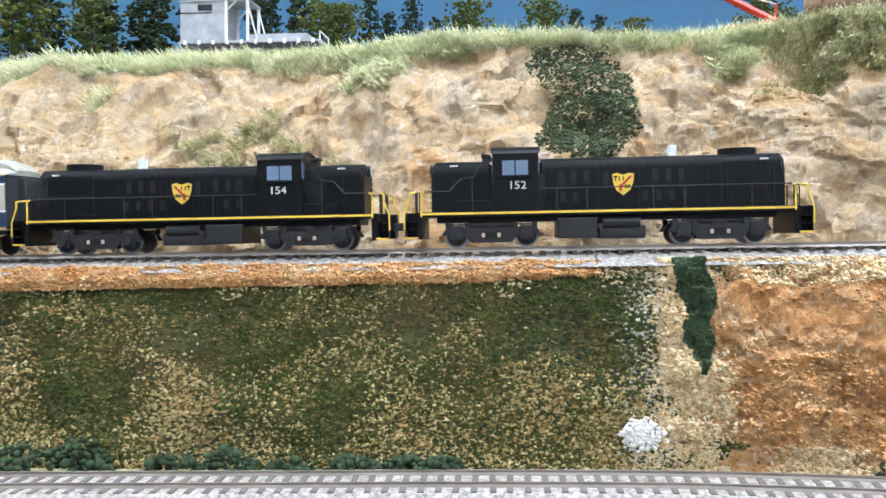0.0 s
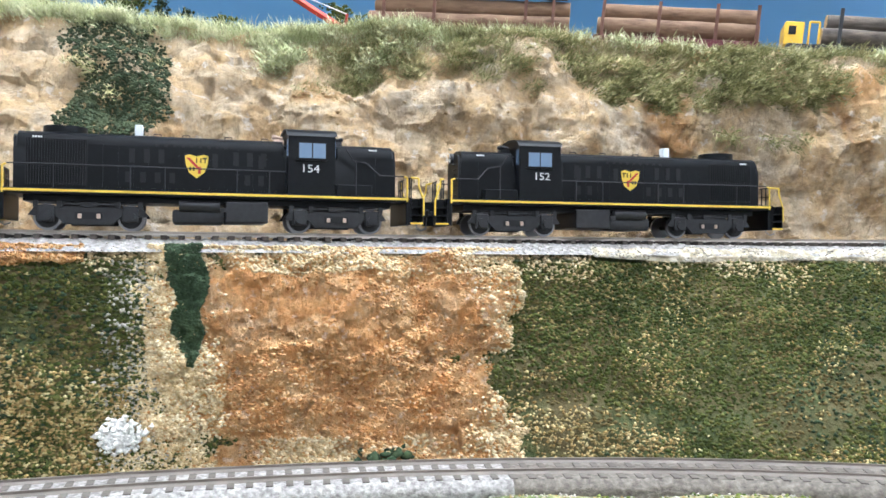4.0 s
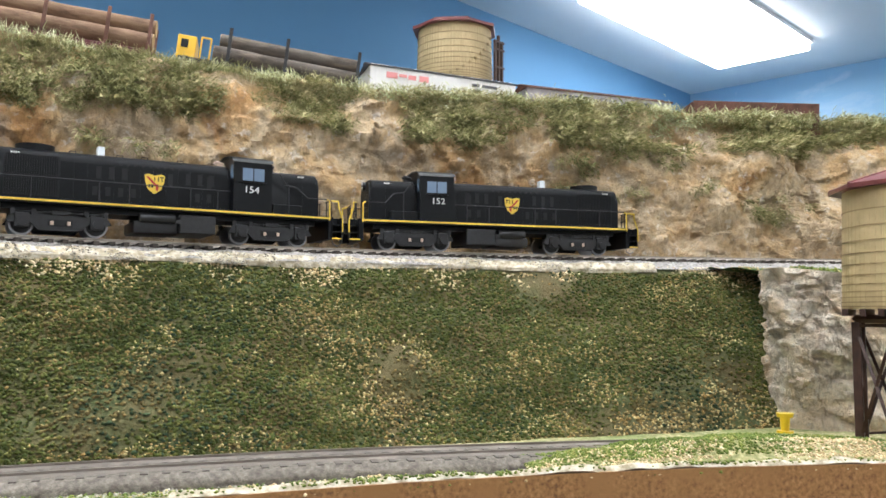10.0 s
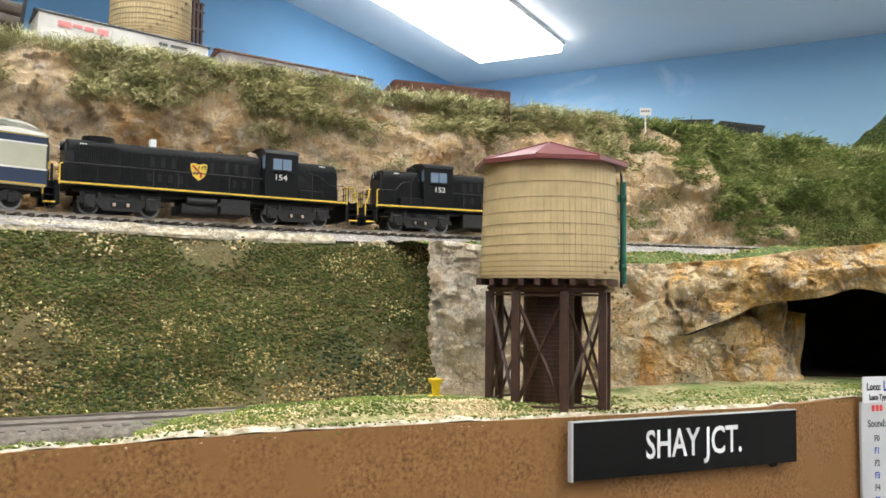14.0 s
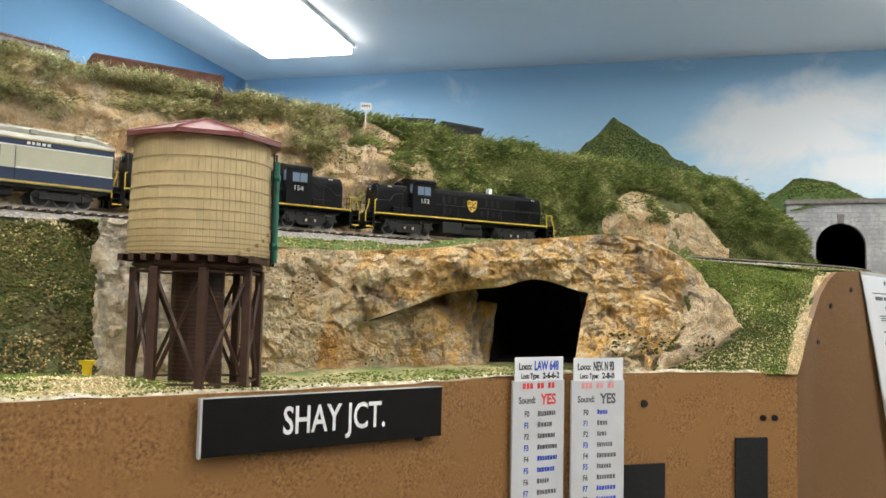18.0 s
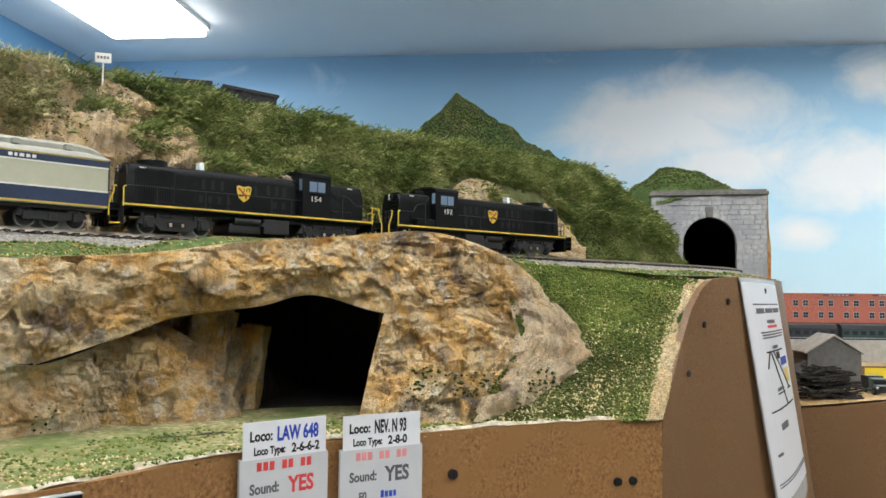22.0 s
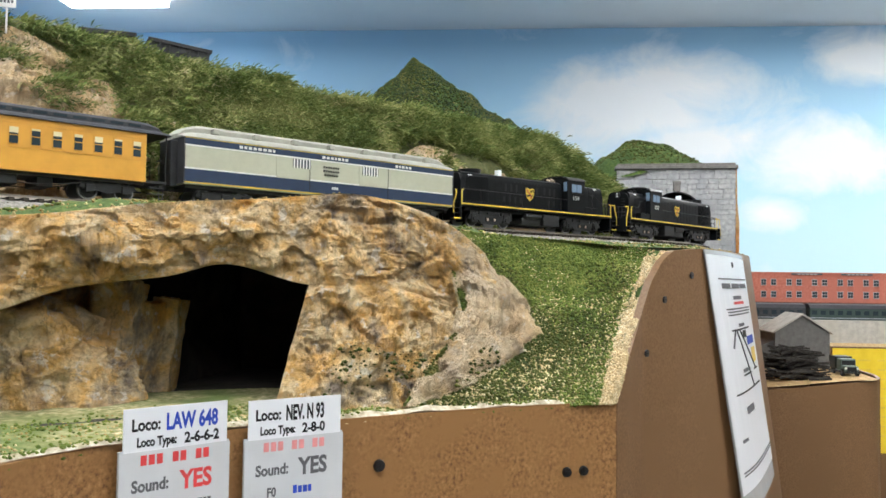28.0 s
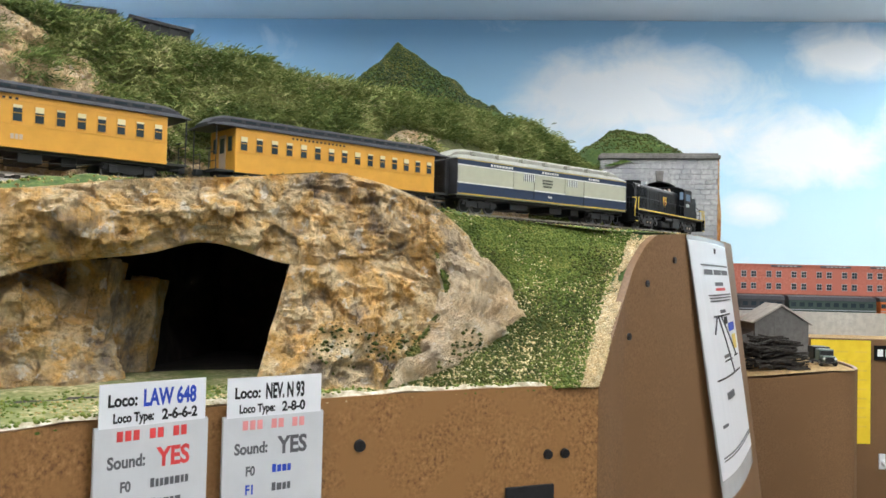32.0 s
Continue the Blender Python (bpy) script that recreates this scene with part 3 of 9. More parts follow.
def hill(name, apex, rx, left, right, h, label, seed, power, skirt=0.0):
    """A hill with an uneven flank, steeper on one side."""
    verts, faces, n, m = [], [], 64, 24
    for j in range(m + 1):
        k = j / m
        for i in range(n):
            a = 2 * math.pi * i / n
            r = k * (1 + 0.12 * noise.noise(Vector((math.cos(a) * 1.5, math.sin(a) * 1.5, seed))))
            ry = left if math.sin(a) > 0 else right
            x, y = apex[0] + rx * r * math.cos(a), apex[1] + ry * r * math.sin(a)
            z = apex[2] - h * (k ** power) + 0.010 * noise.fractal(Vector((x, y, seed)) * 34, 0.9, 2.0, 4) * min(1, 3 * k) - skirt * max(0.0, k - 0.86)
            verts.append((x, y, L + z))
    for j in range(m):
        for i in range(n):
            a, b = j * n + i, j * n + (i + 1) % n
            faces.append((a, b, b + n, a + n))
    ob = tagged(mesh_ob(name, verts, faces, M_GRASS), label=label, kind="structure")
    g = np.array(verts).reshape(m + 1, n, 3)
    SHEETS[name] = (g, np.tile(np.array((0, 0, 1.0)), (m + 1, n, 1)))
    return ob


hill("hill_peak", (1.36, -0.112, 0.1655), 0.090, 0.105, 0.150, 0.105, "pointed green hill behind the ridge", 3.0, 0.95, 0.5)
hill("hill_portal", (1.566, -0.380, 0.112), 0.092, 0.090, 0.100, 0.055, "rounded green hill above the tunnel", 7.0, 1.7)
# orange clay bluff standing out of the bank
SO = [0.085, 0.10, 0.125, 0.16, 0.20, 0.235, 0.25]
loft("clay_bluff", [line(SO, [-0.020] * 7, [-0.031] * 7), line(SO, [-0.024, -0.030, -0.036, -0.037, -0.037, -0.034, -0.026], -0.060), line(SO, [-0.026, -0.033, -0.041, -0.044, -0.046, -0.044, -0.036], -0.095), line(SO, [-0.030, -0.034, -0.040, -0.046, -0.054, -0.056, -0.050], -0.1235)], 240, [20, 24, 20], M_ORANGE, 0.005, 36, 0.002, block=0.0035, bscale=70, label="orange clay rock bluff below the track")
# bare strips along the bank's top, white plaster edge of the bench
SS = [-0.95, -0.6, -0.3, -0.1, 0.0, 0.06]
loft("soil_strip", [line(SS, -0.0205, -0.0308), line(SS, -0.0255, -0.037), line(SS, [-0.0245, -0.0245, -0.0255, -0.0245, -0.024, -0.023], [-0.044, -0.041, -0.042, -0.041, -0.040, -0.038])], 700, [8, 8], M_ORANGE, 0.0022, 80, edge=False, label="strip of bare orange soil under the track")
SP = [0.29, 0.34, 0.42, 0.5, 0.58, 0.66, 0.72]
loft("plaster_strip", [line(SP, -0.0205, -0.0305), line(SP, -0.0250, -0.0345), line(SP, -0.0252, [-0.0350, -0.0372, -0.0360, -0.0375, -0.0358, -0.0370, -0.0360])], 400, [5, 5], M_PLASTER, 0.0020, 60, edge=False, label="strip of pale plaster below the track")
edge = spline(FASCIA, 200)
en = np.gradient(edge, axis=0)
en /= np.linalg.norm(en, axis=1, keepdims=True)
loft("plaster_edge", [[(x - dy * d, y + dx * d, L + z) for (x, y), (dx, dy) in zip(edge[::6], en[::6])] for d, z in ((0.0006, -0.1218), (0.0030, -0.1202), (0.0070, -0.1222))], 300, [4, 4], M_PLASTER, 0.0016, 70, edge=False, label="rough white plaster edge of the bench")

# low mound of ground between the lower track and the bench edge, up to the tower
MX = [0.46, 0.50, 0.54, 0.58, 0.615]
ME = [tuple(spline(FASCIA, 900)[int(np.argmin(abs(spline(FASCIA, 900)[:, 0] - x)))]) for x in MX]
MH = [0.0, 0.004, 0.0065, 0.005, 0.0]
loft("bench_mound", [[(x + 0.003, y + 0.004, L - 0.1225) for x, y in ME], [(x + 0.010, y + 0.013, L - 0.1205 + h) for (x, y), h in zip(ME, MH)], [(x + 0.017, y + 0.023, L - 0.1200 + h) for (x, y), h in zip(ME, MH)], [(x + 0.026, y + 0.036, L - 0.1240) for x, y in ME]], 90, [6, 6, 6], M_BASE, 0.0015, 40, label="low sandy mound at the bench edge")

# ---- the room ----
M_CEIL = plain("matt_white_ceiling", (0.78, 0.80, 0.83), 0.9, var=0.02, scale=3)
M_WALLB = plain("low_bounce_beige_wall", (0.34, 0.32, 0.29), 0.9, var=0.03, scale=3)
M_BLUE = plain("sky_blue_wall_paint", (0.12, 0.27, 0.46), 0.8, var=0.05, scale=1.2)


def cloud_wall():
    m, nt, b = mat("painted_sky_with_clouds", 0.8)
    tc = nt.nodes.new("ShaderNodeTexCoord")
    sep = nt.nodes.new("ShaderNodeSeparateXYZ")
    nt.links.new(tc.outputs["Object"], sep.inputs[0])
    hgt = nt.nodes.new("ShaderNodeMapRange")
    hgt.inputs["From Min"].default_value, hgt.inputs["From Max"].default_value = 0.9, 2.35
    nt.links.new(sep.outputs[2], hgt.inputs[0])
    sky = ramp(nt, hgt.outputs[0], [(0.0, (0.74, 0.93, 1.0)), (0.40, (0.64, 0.88, 1.0)), (0.7, (0.52, 0.79, 0.98)), (0.92, (0.38, 0.62, 0.84)), (1.0, (0.29, 0.50, 0.72))]).outputs[0]
    n = noise_tex(nt, 2.6, 9.0, 0.62, distort=0.5, stretch=(1, 1, 1.4))
    total = None
    for cy_, cz_, ry_, rz_, amount in ((-0.85, 2.06, 0.62, 0.24, 0.55), (-1.15, 1.86, 0.55, 0.16, 0.42), (-1.70, 1.80, 0.42, 0.20, 0.55), (-1.95, 2.26, 0.34, 0.14, 0.5), (-1.47, 1.52, 0.16, 0.09, 0.5), (-2.7, 1.95, 0.7, 0.24, 0.5), (0.55, 1.75, 0.5, 0.10, 0.30)):
        mp = nt.nodes.new("ShaderNodeMapping")
        mp.inputs["Location"].default_value = (0, -cy_ / ry_, -cz_ / rz_)
        mp.inputs["Scale"].default_value = (0, 1 / ry_, 1 / rz_)
        nt.links.new(tc.outputs["Object"], mp.inputs[0])
        ln = nt.nodes.new("ShaderNodeVectorMath")
        ln.operation = "LENGTH"
        nt.links.new(mp.outputs[0], ln.inputs[0])
        fall = nt.nodes.new("ShaderNodeMapRange")
        fall.inputs["From Min"].default_value, fall.inputs["From Max"].default_value = 1.25, 0.1
        fall.inputs["To Min"].default_value, fall.inputs["To Max"].default_value = 0.0, amount
        nt.links.new(ln.outputs["Value"], fall.inputs[0])
        if total is None:
            total = fall.outputs[0]
        else:
            mx = nt.nodes.new("ShaderNodeMath")
            mx.operation = "MAXIMUM"
            nt.links.new(total, mx.inputs[0])
            nt.links.new(fall.outputs[0], mx.inputs[1])
            total = mx.outputs[0]
    add = nt.nodes.new("ShaderNodeMath")
    add.operation = "MULTIPLY_ADD"
    add.inputs[1].default_value = 1.3
    nt.links.new(total, add.inputs[0])
    nt.links.new(n.outputs[0], add.inputs[2])
    puff = ramp(nt, add.outputs[0], [(0.58, (0, 0, 0)), (0.80, (0.55, 0.55, 0.55)), (1.0, (0.9, 0.9, 0.9))]).outputs[0]
    col = mix(nt, sky, (0.98, 0.97, 0.97), puff)
    nt.links.new(col, b.inputs["Base Color"])
    return m


def box(name, x0, x1, y0, y1, z0, z1, material, parent=None, bevel=0.0):
    bm = bmesh.new()
    bmesh.ops.create_cube(bm, size=1)
    for v in bm.verts:
        v.co = Vector(((x0 + x1) / 2 + v.co.x * (x1 - x0), (y0 + y1) / 2 + v.co.y * (y1 - y0), (z0 + z1) / 2 + v.co.z * (z1 - z0)))
    if bevel:
        bmesh.ops.bevel(bm, geom=bm.edges[:], offset=bevel, segments=2, affect="EDGES", profile=0.6)
    me = bpy.data.meshes.new(name)
    bm.to_mesh(me)
    bm.free()
    me.materials.append(material)
    ob = new(name, me)
    if parent is not None:
        ob.parent = parent
    return ob


M_FLOOR = speckle("grey_floor_tile", [(0.4, (0.09, 0.088, 0.085)), (0.6, (0.14, 0.138, 0.13))], 40, 0.6, 0.1)
tagged(box("floor", -3.5, 4.7, -4.2, 2.3, -0.1, 0.0, M_FLOOR), label="grey floor of the layout room", kind="structure")
tagged(box("ceiling", -3.5, 4.7, -4.2, 2.3, 2.42, 2.52, M_CEIL), label="smooth matt white ceiling", kind="structure")
tagged(box("wall_north", -3.5, 4.7, 2.12, 2.3, 0, 2.42, M_BLUE), label="wall painted plain sky blue", kind="structure")
tagged(box("wall_east", 4.55, 4.7, -4.2, 2.12, 0, 2.42, cloud_wall()), label="wall painted as blue sky with white clouds", kind="structure")
# Unseen walls added to close the room; their dark tone cuts bounced light.
tagged(box("wall_south", -3.5, 4.55, -4.2, -4.05, 0, 2.42, M_WALLB), label="plain unseen beige wall closing the room", kind="structure")
tagged(box("wall_west", -3.5, -3.35, -4.05, 2.12, 0, 2.42, M_WALLB), label="plain unseen beige wall closing the room", kind="structure")

M_TUBE, tube_nt, tube_b = mat("lit_fluorescent_diffuser", 0.4)
tube_b.inputs["Emission Color"].default_value = (1.0, 0.975, 0.90, 1)
tube_b.inputs["Emission Strength"].default_value = 12.0
M_ENAMEL = plain("white_enamel", (0.8, 0.8, 0.8), 0.4, var=0.02)


def ceiling_light(x, y, lx, ly):
    root = new("ceiling_light")
    root.location = (x, y, 2.42)
    box("housing", -lx / 2, lx / 2, -ly / 2, ly / 2, -0.02, 0.0, M_ENAMEL, root)
    box("diffuser", -lx / 2 + 0.01, lx / 2 - 0.01, -ly / 2 + 0.01, ly / 2 - 0.01, -0.055, -0.02, M_TUBE, root, 0.01)
    return tagged(root, "lit white fluorescent wrap fixture on the ceiling", "ceiling light", "ceiling lights")


first_light = ceiling_light(3.42, 1.49, 1.22, 0.46)
# All but (3.14, -1.25) are unseen, added to brighten layout and cloud wall.
for x, y in ((3.14, -1.25), (3.75, -2.75), (0.55, 0.30), (0.4, -1.1), (-1.1, 0.40), (-1.5, -1.1), (2.6, -3.3), (0.0, -3.3)):
    copy_thing(first_light, pose(x, y, 2.42))

# ---- small building kit ----
def bx(bm, x0, x1, y0, y1, z0, z1, bevel=0.0):
    r = bmesh.ops.create_cube(bm, size=1, matrix=Matrix.Translation(((x0 + x1) / 2, (y0 + y1) / 2, (z0 + z1) / 2)) @ Matrix.Diagonal((x1 - x0, y1 - y0, z1 - z0, 1)))
    if bevel:
        edges = list({e for v in r["verts"] for e in v.link_edges})
        bmesh.ops.bevel(bm, geom=edges, offset=bevel, segments=2, affect="EDGES", profile=0.5)
    return bm


def cy(bm, a, b, r, seg=12, r2=None):
    """A rod or cone from a to b."""
    a, b = Vector(a), Vector(b)
    m = Matrix.Translation((a + b) / 2) @ (b - a).to_track_quat("Z", "Y").to_matrix().to_4x4()
    bmesh.ops.create_cone(bm, segments=seg, radius1=r, radius2=r if r2 is None else r2, depth=(b - a).length, cap_ends=True, matrix=m)
    return bm


def path_rod(bm, pts, r, seg=6):
    for a, b in zip(pts, pts[1:]):
        cy(bm, a, b, r, seg)
    return bm


def part(name, bm, material, parent, label="", smooth=False):
    me = bpy.data.meshes.new(name)
    bm.to_mesh(me)
    bm.free()
    me.materials.append(material)
    if smooth:
        me.polygons.foreach_set("use_smooth", [True] * len(me.polygons))
        me.set_sharp_from_angle(angle=radians(40))
    ob = new(name, me)
    ob.parent = parent
    if label:
        ob["label"] = label
    return ob


def one(fn, *args, **kw):
    return fn(bmesh.new(), *args, **kw)


def prism(bm, outline, y0, y1):
    """An outline in x and z, drawn out from y0 to y1."""
    a = [bm.verts.new((x, y0, z)) for x, z in outline]
    b = [bm.verts.new((x, y1, z)) for x, z in outline]
    n = len(outline)
    bm.faces.new(a), bm.faces.new(b[::-1])
    for i in range(n):
        bm.faces.new((a[i], b[i], b[(i + 1) % n], a[(i + 1) % n]))
    bmesh.ops.recalc_face_normals(bm, faces=bm.faces[:])
    return bm


def shell(bm, section, x0, x1):
    """A closed cross-section in y and z, drawn out along x."""
    a = [bm.verts.new((x0, y, z)) for y, z in section]
    b = [bm.verts.new((x1, y, z)) for y, z in section]
    n = len(section)
    bm.faces.new(a), bm.faces.new(b[::-1])
    for i in range(n):
        bm.faces.new((a[i], b[i], b[(i + 1) % n], a[(i + 1) % n]))
    bmesh.ops.recalc_face_normals(bm, faces=bm.faces[:])
    return bm


def words(text, size, material, parent, m, name="lettering", squeeze=1.0, align="CENTER", thick=0.0001, bold=0.0):
    """Lettering in the built-in font as a thin mesh; m places its centre, x along the line, z out of the face."""
    cu = bpy.data.curves.new(name, "FONT")
    cu.body, cu.size, cu.align_x, cu.align_y, cu.extrude = text, size, align, "CENTER", thick
    cu.resolution_u = 3
    cu.offset = bold * size
    tmp = bpy.data.objects.new("tmp", cu)
    me = bpy.data.meshes.new_from_object(tmp)
    bpy.data.objects.remove(tmp)
    me.transform(Matrix.Diagonal((squeeze, 1, 1, 1)))
    me.materials.append(material)
    ob = new(name, me)
    ob.parent = parent
    ob.matrix_basis = m
    return ob


SIDE_R = Matrix(((1, 0, 0, 0), (0, 0, -1, 0), (0, 1, 0, 0), (0, 0, 0, 1)))  # face towards -y
SIDE_L = Matrix(((-1, 0, 0, 0), (0, 0, 1, 0), (0, 1, 0, 0), (0, 0, 0, 1)))  # face towards +y

M_BLACK = plain("satin_black_paint", (0.0042, 0.0048, 0.0062), 0.42, var=0.25, scale=300, spec=0.2)
M_UNDER = plain("dull_black_castings", (0.017, 0.017, 0.019), 0.5, var=0.3, scale=500, spec=0.45)
M_FLATBLACK = plain("vent_black", (0.004, 0.004, 0.005), 0.7)
M_STRIPE = plain("stripe_yellow", (0.78, 0.55, 0.06), 0.45)
M_STEEL = plain("bright_wheel_steel", (0.30, 0.30, 0.31), 0.35, 1.0)
M_GLASS = plain("pale_blue_window", (0.18, 0.25, 0.36), 0.12, var=0.05)
M_LETTER = plain("white_lettering", (0.82, 0.82, 0.80), 0.5, var=0.02)
M_RED = plain("shield_red", (0.45, 0.03, 0.03), 0.5)
M_COPPER = plain("pale_copper", (0.55, 0.42, 0.33), 0.4)
M_CAP = plain("white_stack", (0.75, 0.78, 0.8), 0.5)


def wheelset(bm_t, bm_w, x):
    for y in (-0.0082, 0.0082):
        cy(bm_w, (x, y - 0.0007, 0.0055), (x, y + 0.0007, 0.0055), 0.0056, 24)
        cy(bm_t, (x, y - 0.0004 - math.copysign(0.0005, -y) * 0, 0.0055), (x, y + math.copysign(0.0013, y), 0.0055), 0.0046, 20)


def truck(root, cx, name="truck"):
    """A two-axle truck with side frames, journals, springs and brake gear."""
    ob = new(name)
    ob.parent = root
    ob.location = (cx, 0, 0)
    for dx in (-0.0165, 0.0165):
        w, t = bmesh.new(), bmesh.new()
        wheelset(t, w, dx)
        cy(t, (dx, -0.009, 0.0055), (dx, 0.009, 0.0055), 0.0012, 8)
        wh = part("wheelset", w, M_STEEL, ob, "bright steel wheel rims")
        part("wheel_face", t, M_UNDER, wh)
    for sy in (-1, 1):
        bm = bmesh.new()
        prism(bm, [(-0.0235, 0.0062), (-0.021, 0.0098), (0.021, 0.0098), (0.0235, 0.0062), (0.0205, 0.0058), (0.0125, 0.0058), (0.0095, 0.0025), (-0.0095, 0.0025), (-0.0125, 0.0058), (-0.0205, 0.0058)], sy * 0.0105, sy * 0.0125)
        for dx in (-0.0165, 0.0165):
            bx(bm, dx - 0.0032, dx + 0.0032, sy * 0.0122 - 0.001, sy * 0.0122 + 0.001, 0.0035, 0.0105, 0.0004)
            cy(bm, (dx, sy * 0.013, 0.0062), (dx, sy * 0.0142, 0.0062), 0.0021, 12)
        bx(bm, -0.0035, 0.0035, sy * 0.0125 - 0.0008, sy * 0.0125 + 0.0008, 0.0100, 0.0118)
        bx(bm, -0.021, 0.021, sy * 0.0125 - 0.0005, sy * 0.0125 + 0.0005, 0.0108, 0.0114)
        for dx in (-0.0205, -0.0115, 0.0115, 0.0205):
            bx(bm, dx - 0.001, dx + 0.001, sy * 0.0128 - 0.0006, sy * 0.0128 + 0.0006, 0.0095, 0.0122)
        f = part("side_frame", bm, M_UNDER, ob)
        bm = bmesh.new()
        bx(bm, -0.0055, 0.0055, sy * 0.0127 - 0.0003, sy * 0.0127 + 0.0003, 0.0046, 0.0076)
        part("spring_pocket", bm, M_FLATBLACK, f)
        bm = bmesh.new()
        for dx in (-0.0046, 0.0028):
            bx(bm, dx, dx + 0.0016, sy * 0.0131 - 0.0003, sy * 0.0131 + 0.0003, 0.0050, 0.0070, 0.0002)
        part("spring", bm, M_COPPER, f, "pale copper springs")
    bm = bmesh.new()
    bx(bm, -0.012, 0.012, -0.0095, 0.0095, 0.006, 0.013)
    part("bolster", bm, M_UNDER, ob)
    return ob


def coupler(root, x, sx):
    bm = bmesh.new()
    bx(bm, min(x, x + sx * 0.007), max(x, x + sx * 0.007), -0.0011, 0.0011, 0.0095, 0.0118, 0.0002)
    bx(bm, x + sx * 0.0075 - 0.0022, x + sx * 0.0075 + 0.0022, -0.0022, 0.0022, 0.0088, 0.0126, 0.0005)
    part("coupler", bm, M_UNDER, root)
    bm = bmesh.new()
    path_rod(bm, [(x + sx * 0.006, 0.0, 0.009), (x + sx * 0.0065, 0, 0.004), (x + sx * 0.009, 0, 0.0022), (x + sx * 0.0115, 0, 0.0032)], 0.0003)
    part("trip_pin", bm, M_STEEL, root)


def shield(root, x, z, sy):
    """Yellow shield with a red slash; emblem marks as plain bars."""
    out = [(0, -0.0055), (-0.0033, -0.0030), (-0.0046, 0.0005), (-0.0050, 0.0042), (-0.0030, 0.0049), (0, 0.0040), (0.0030, 0.0049), (0.0050, 0.0042), (0.0046, 0.0005), (0.0033, -0.0030)]
    s = part("emblem", one(prism, [(x + a, z + b) for a, b in out], sy * 0.01125, sy * 0.01145), M_STRIPE, root, "yellow shield emblem")
    bm = bmesh.new()
    prism(bm, [(x + 0.0044, z + 0.0034), (x + 0.0030, z + 0.0034), (x - 0.0022, z - 0.0018), (x - 0.0012, z - 0.0024)], sy * 0.01145, sy * 0.0116)
    bx(bm, x - 0.0018, x - 0.0006, sy * 0.01155 - 0.0001, sy * 0.01155 + 0.0001, z - 0.0036, z - 0.0004)
    part("slash", bm, M_RED, s, "red slash")
    for a, w, b0, b1 in ((-0.0038, 0.0005, 0.0012, 0.0033), (-0.0020, 0.0005, 0.0012, 0.0033), (-0.0002, 0.0005, 0.0012, 0.0033), (-0.0044, 0.0020, 0.0029, 0.0035), (0.0008, 0.0009, -0.0022, -0.0006), (0.0022, 0.0009, -0.0022, -0.0006)):
        part("emblem_bar", one(bx, x + a, x + a + w, sy * 0.01157 - 0.0001, sy * 0.01157 + 0.0001, z + b0, z + b1), M_FLATBLACK, s)


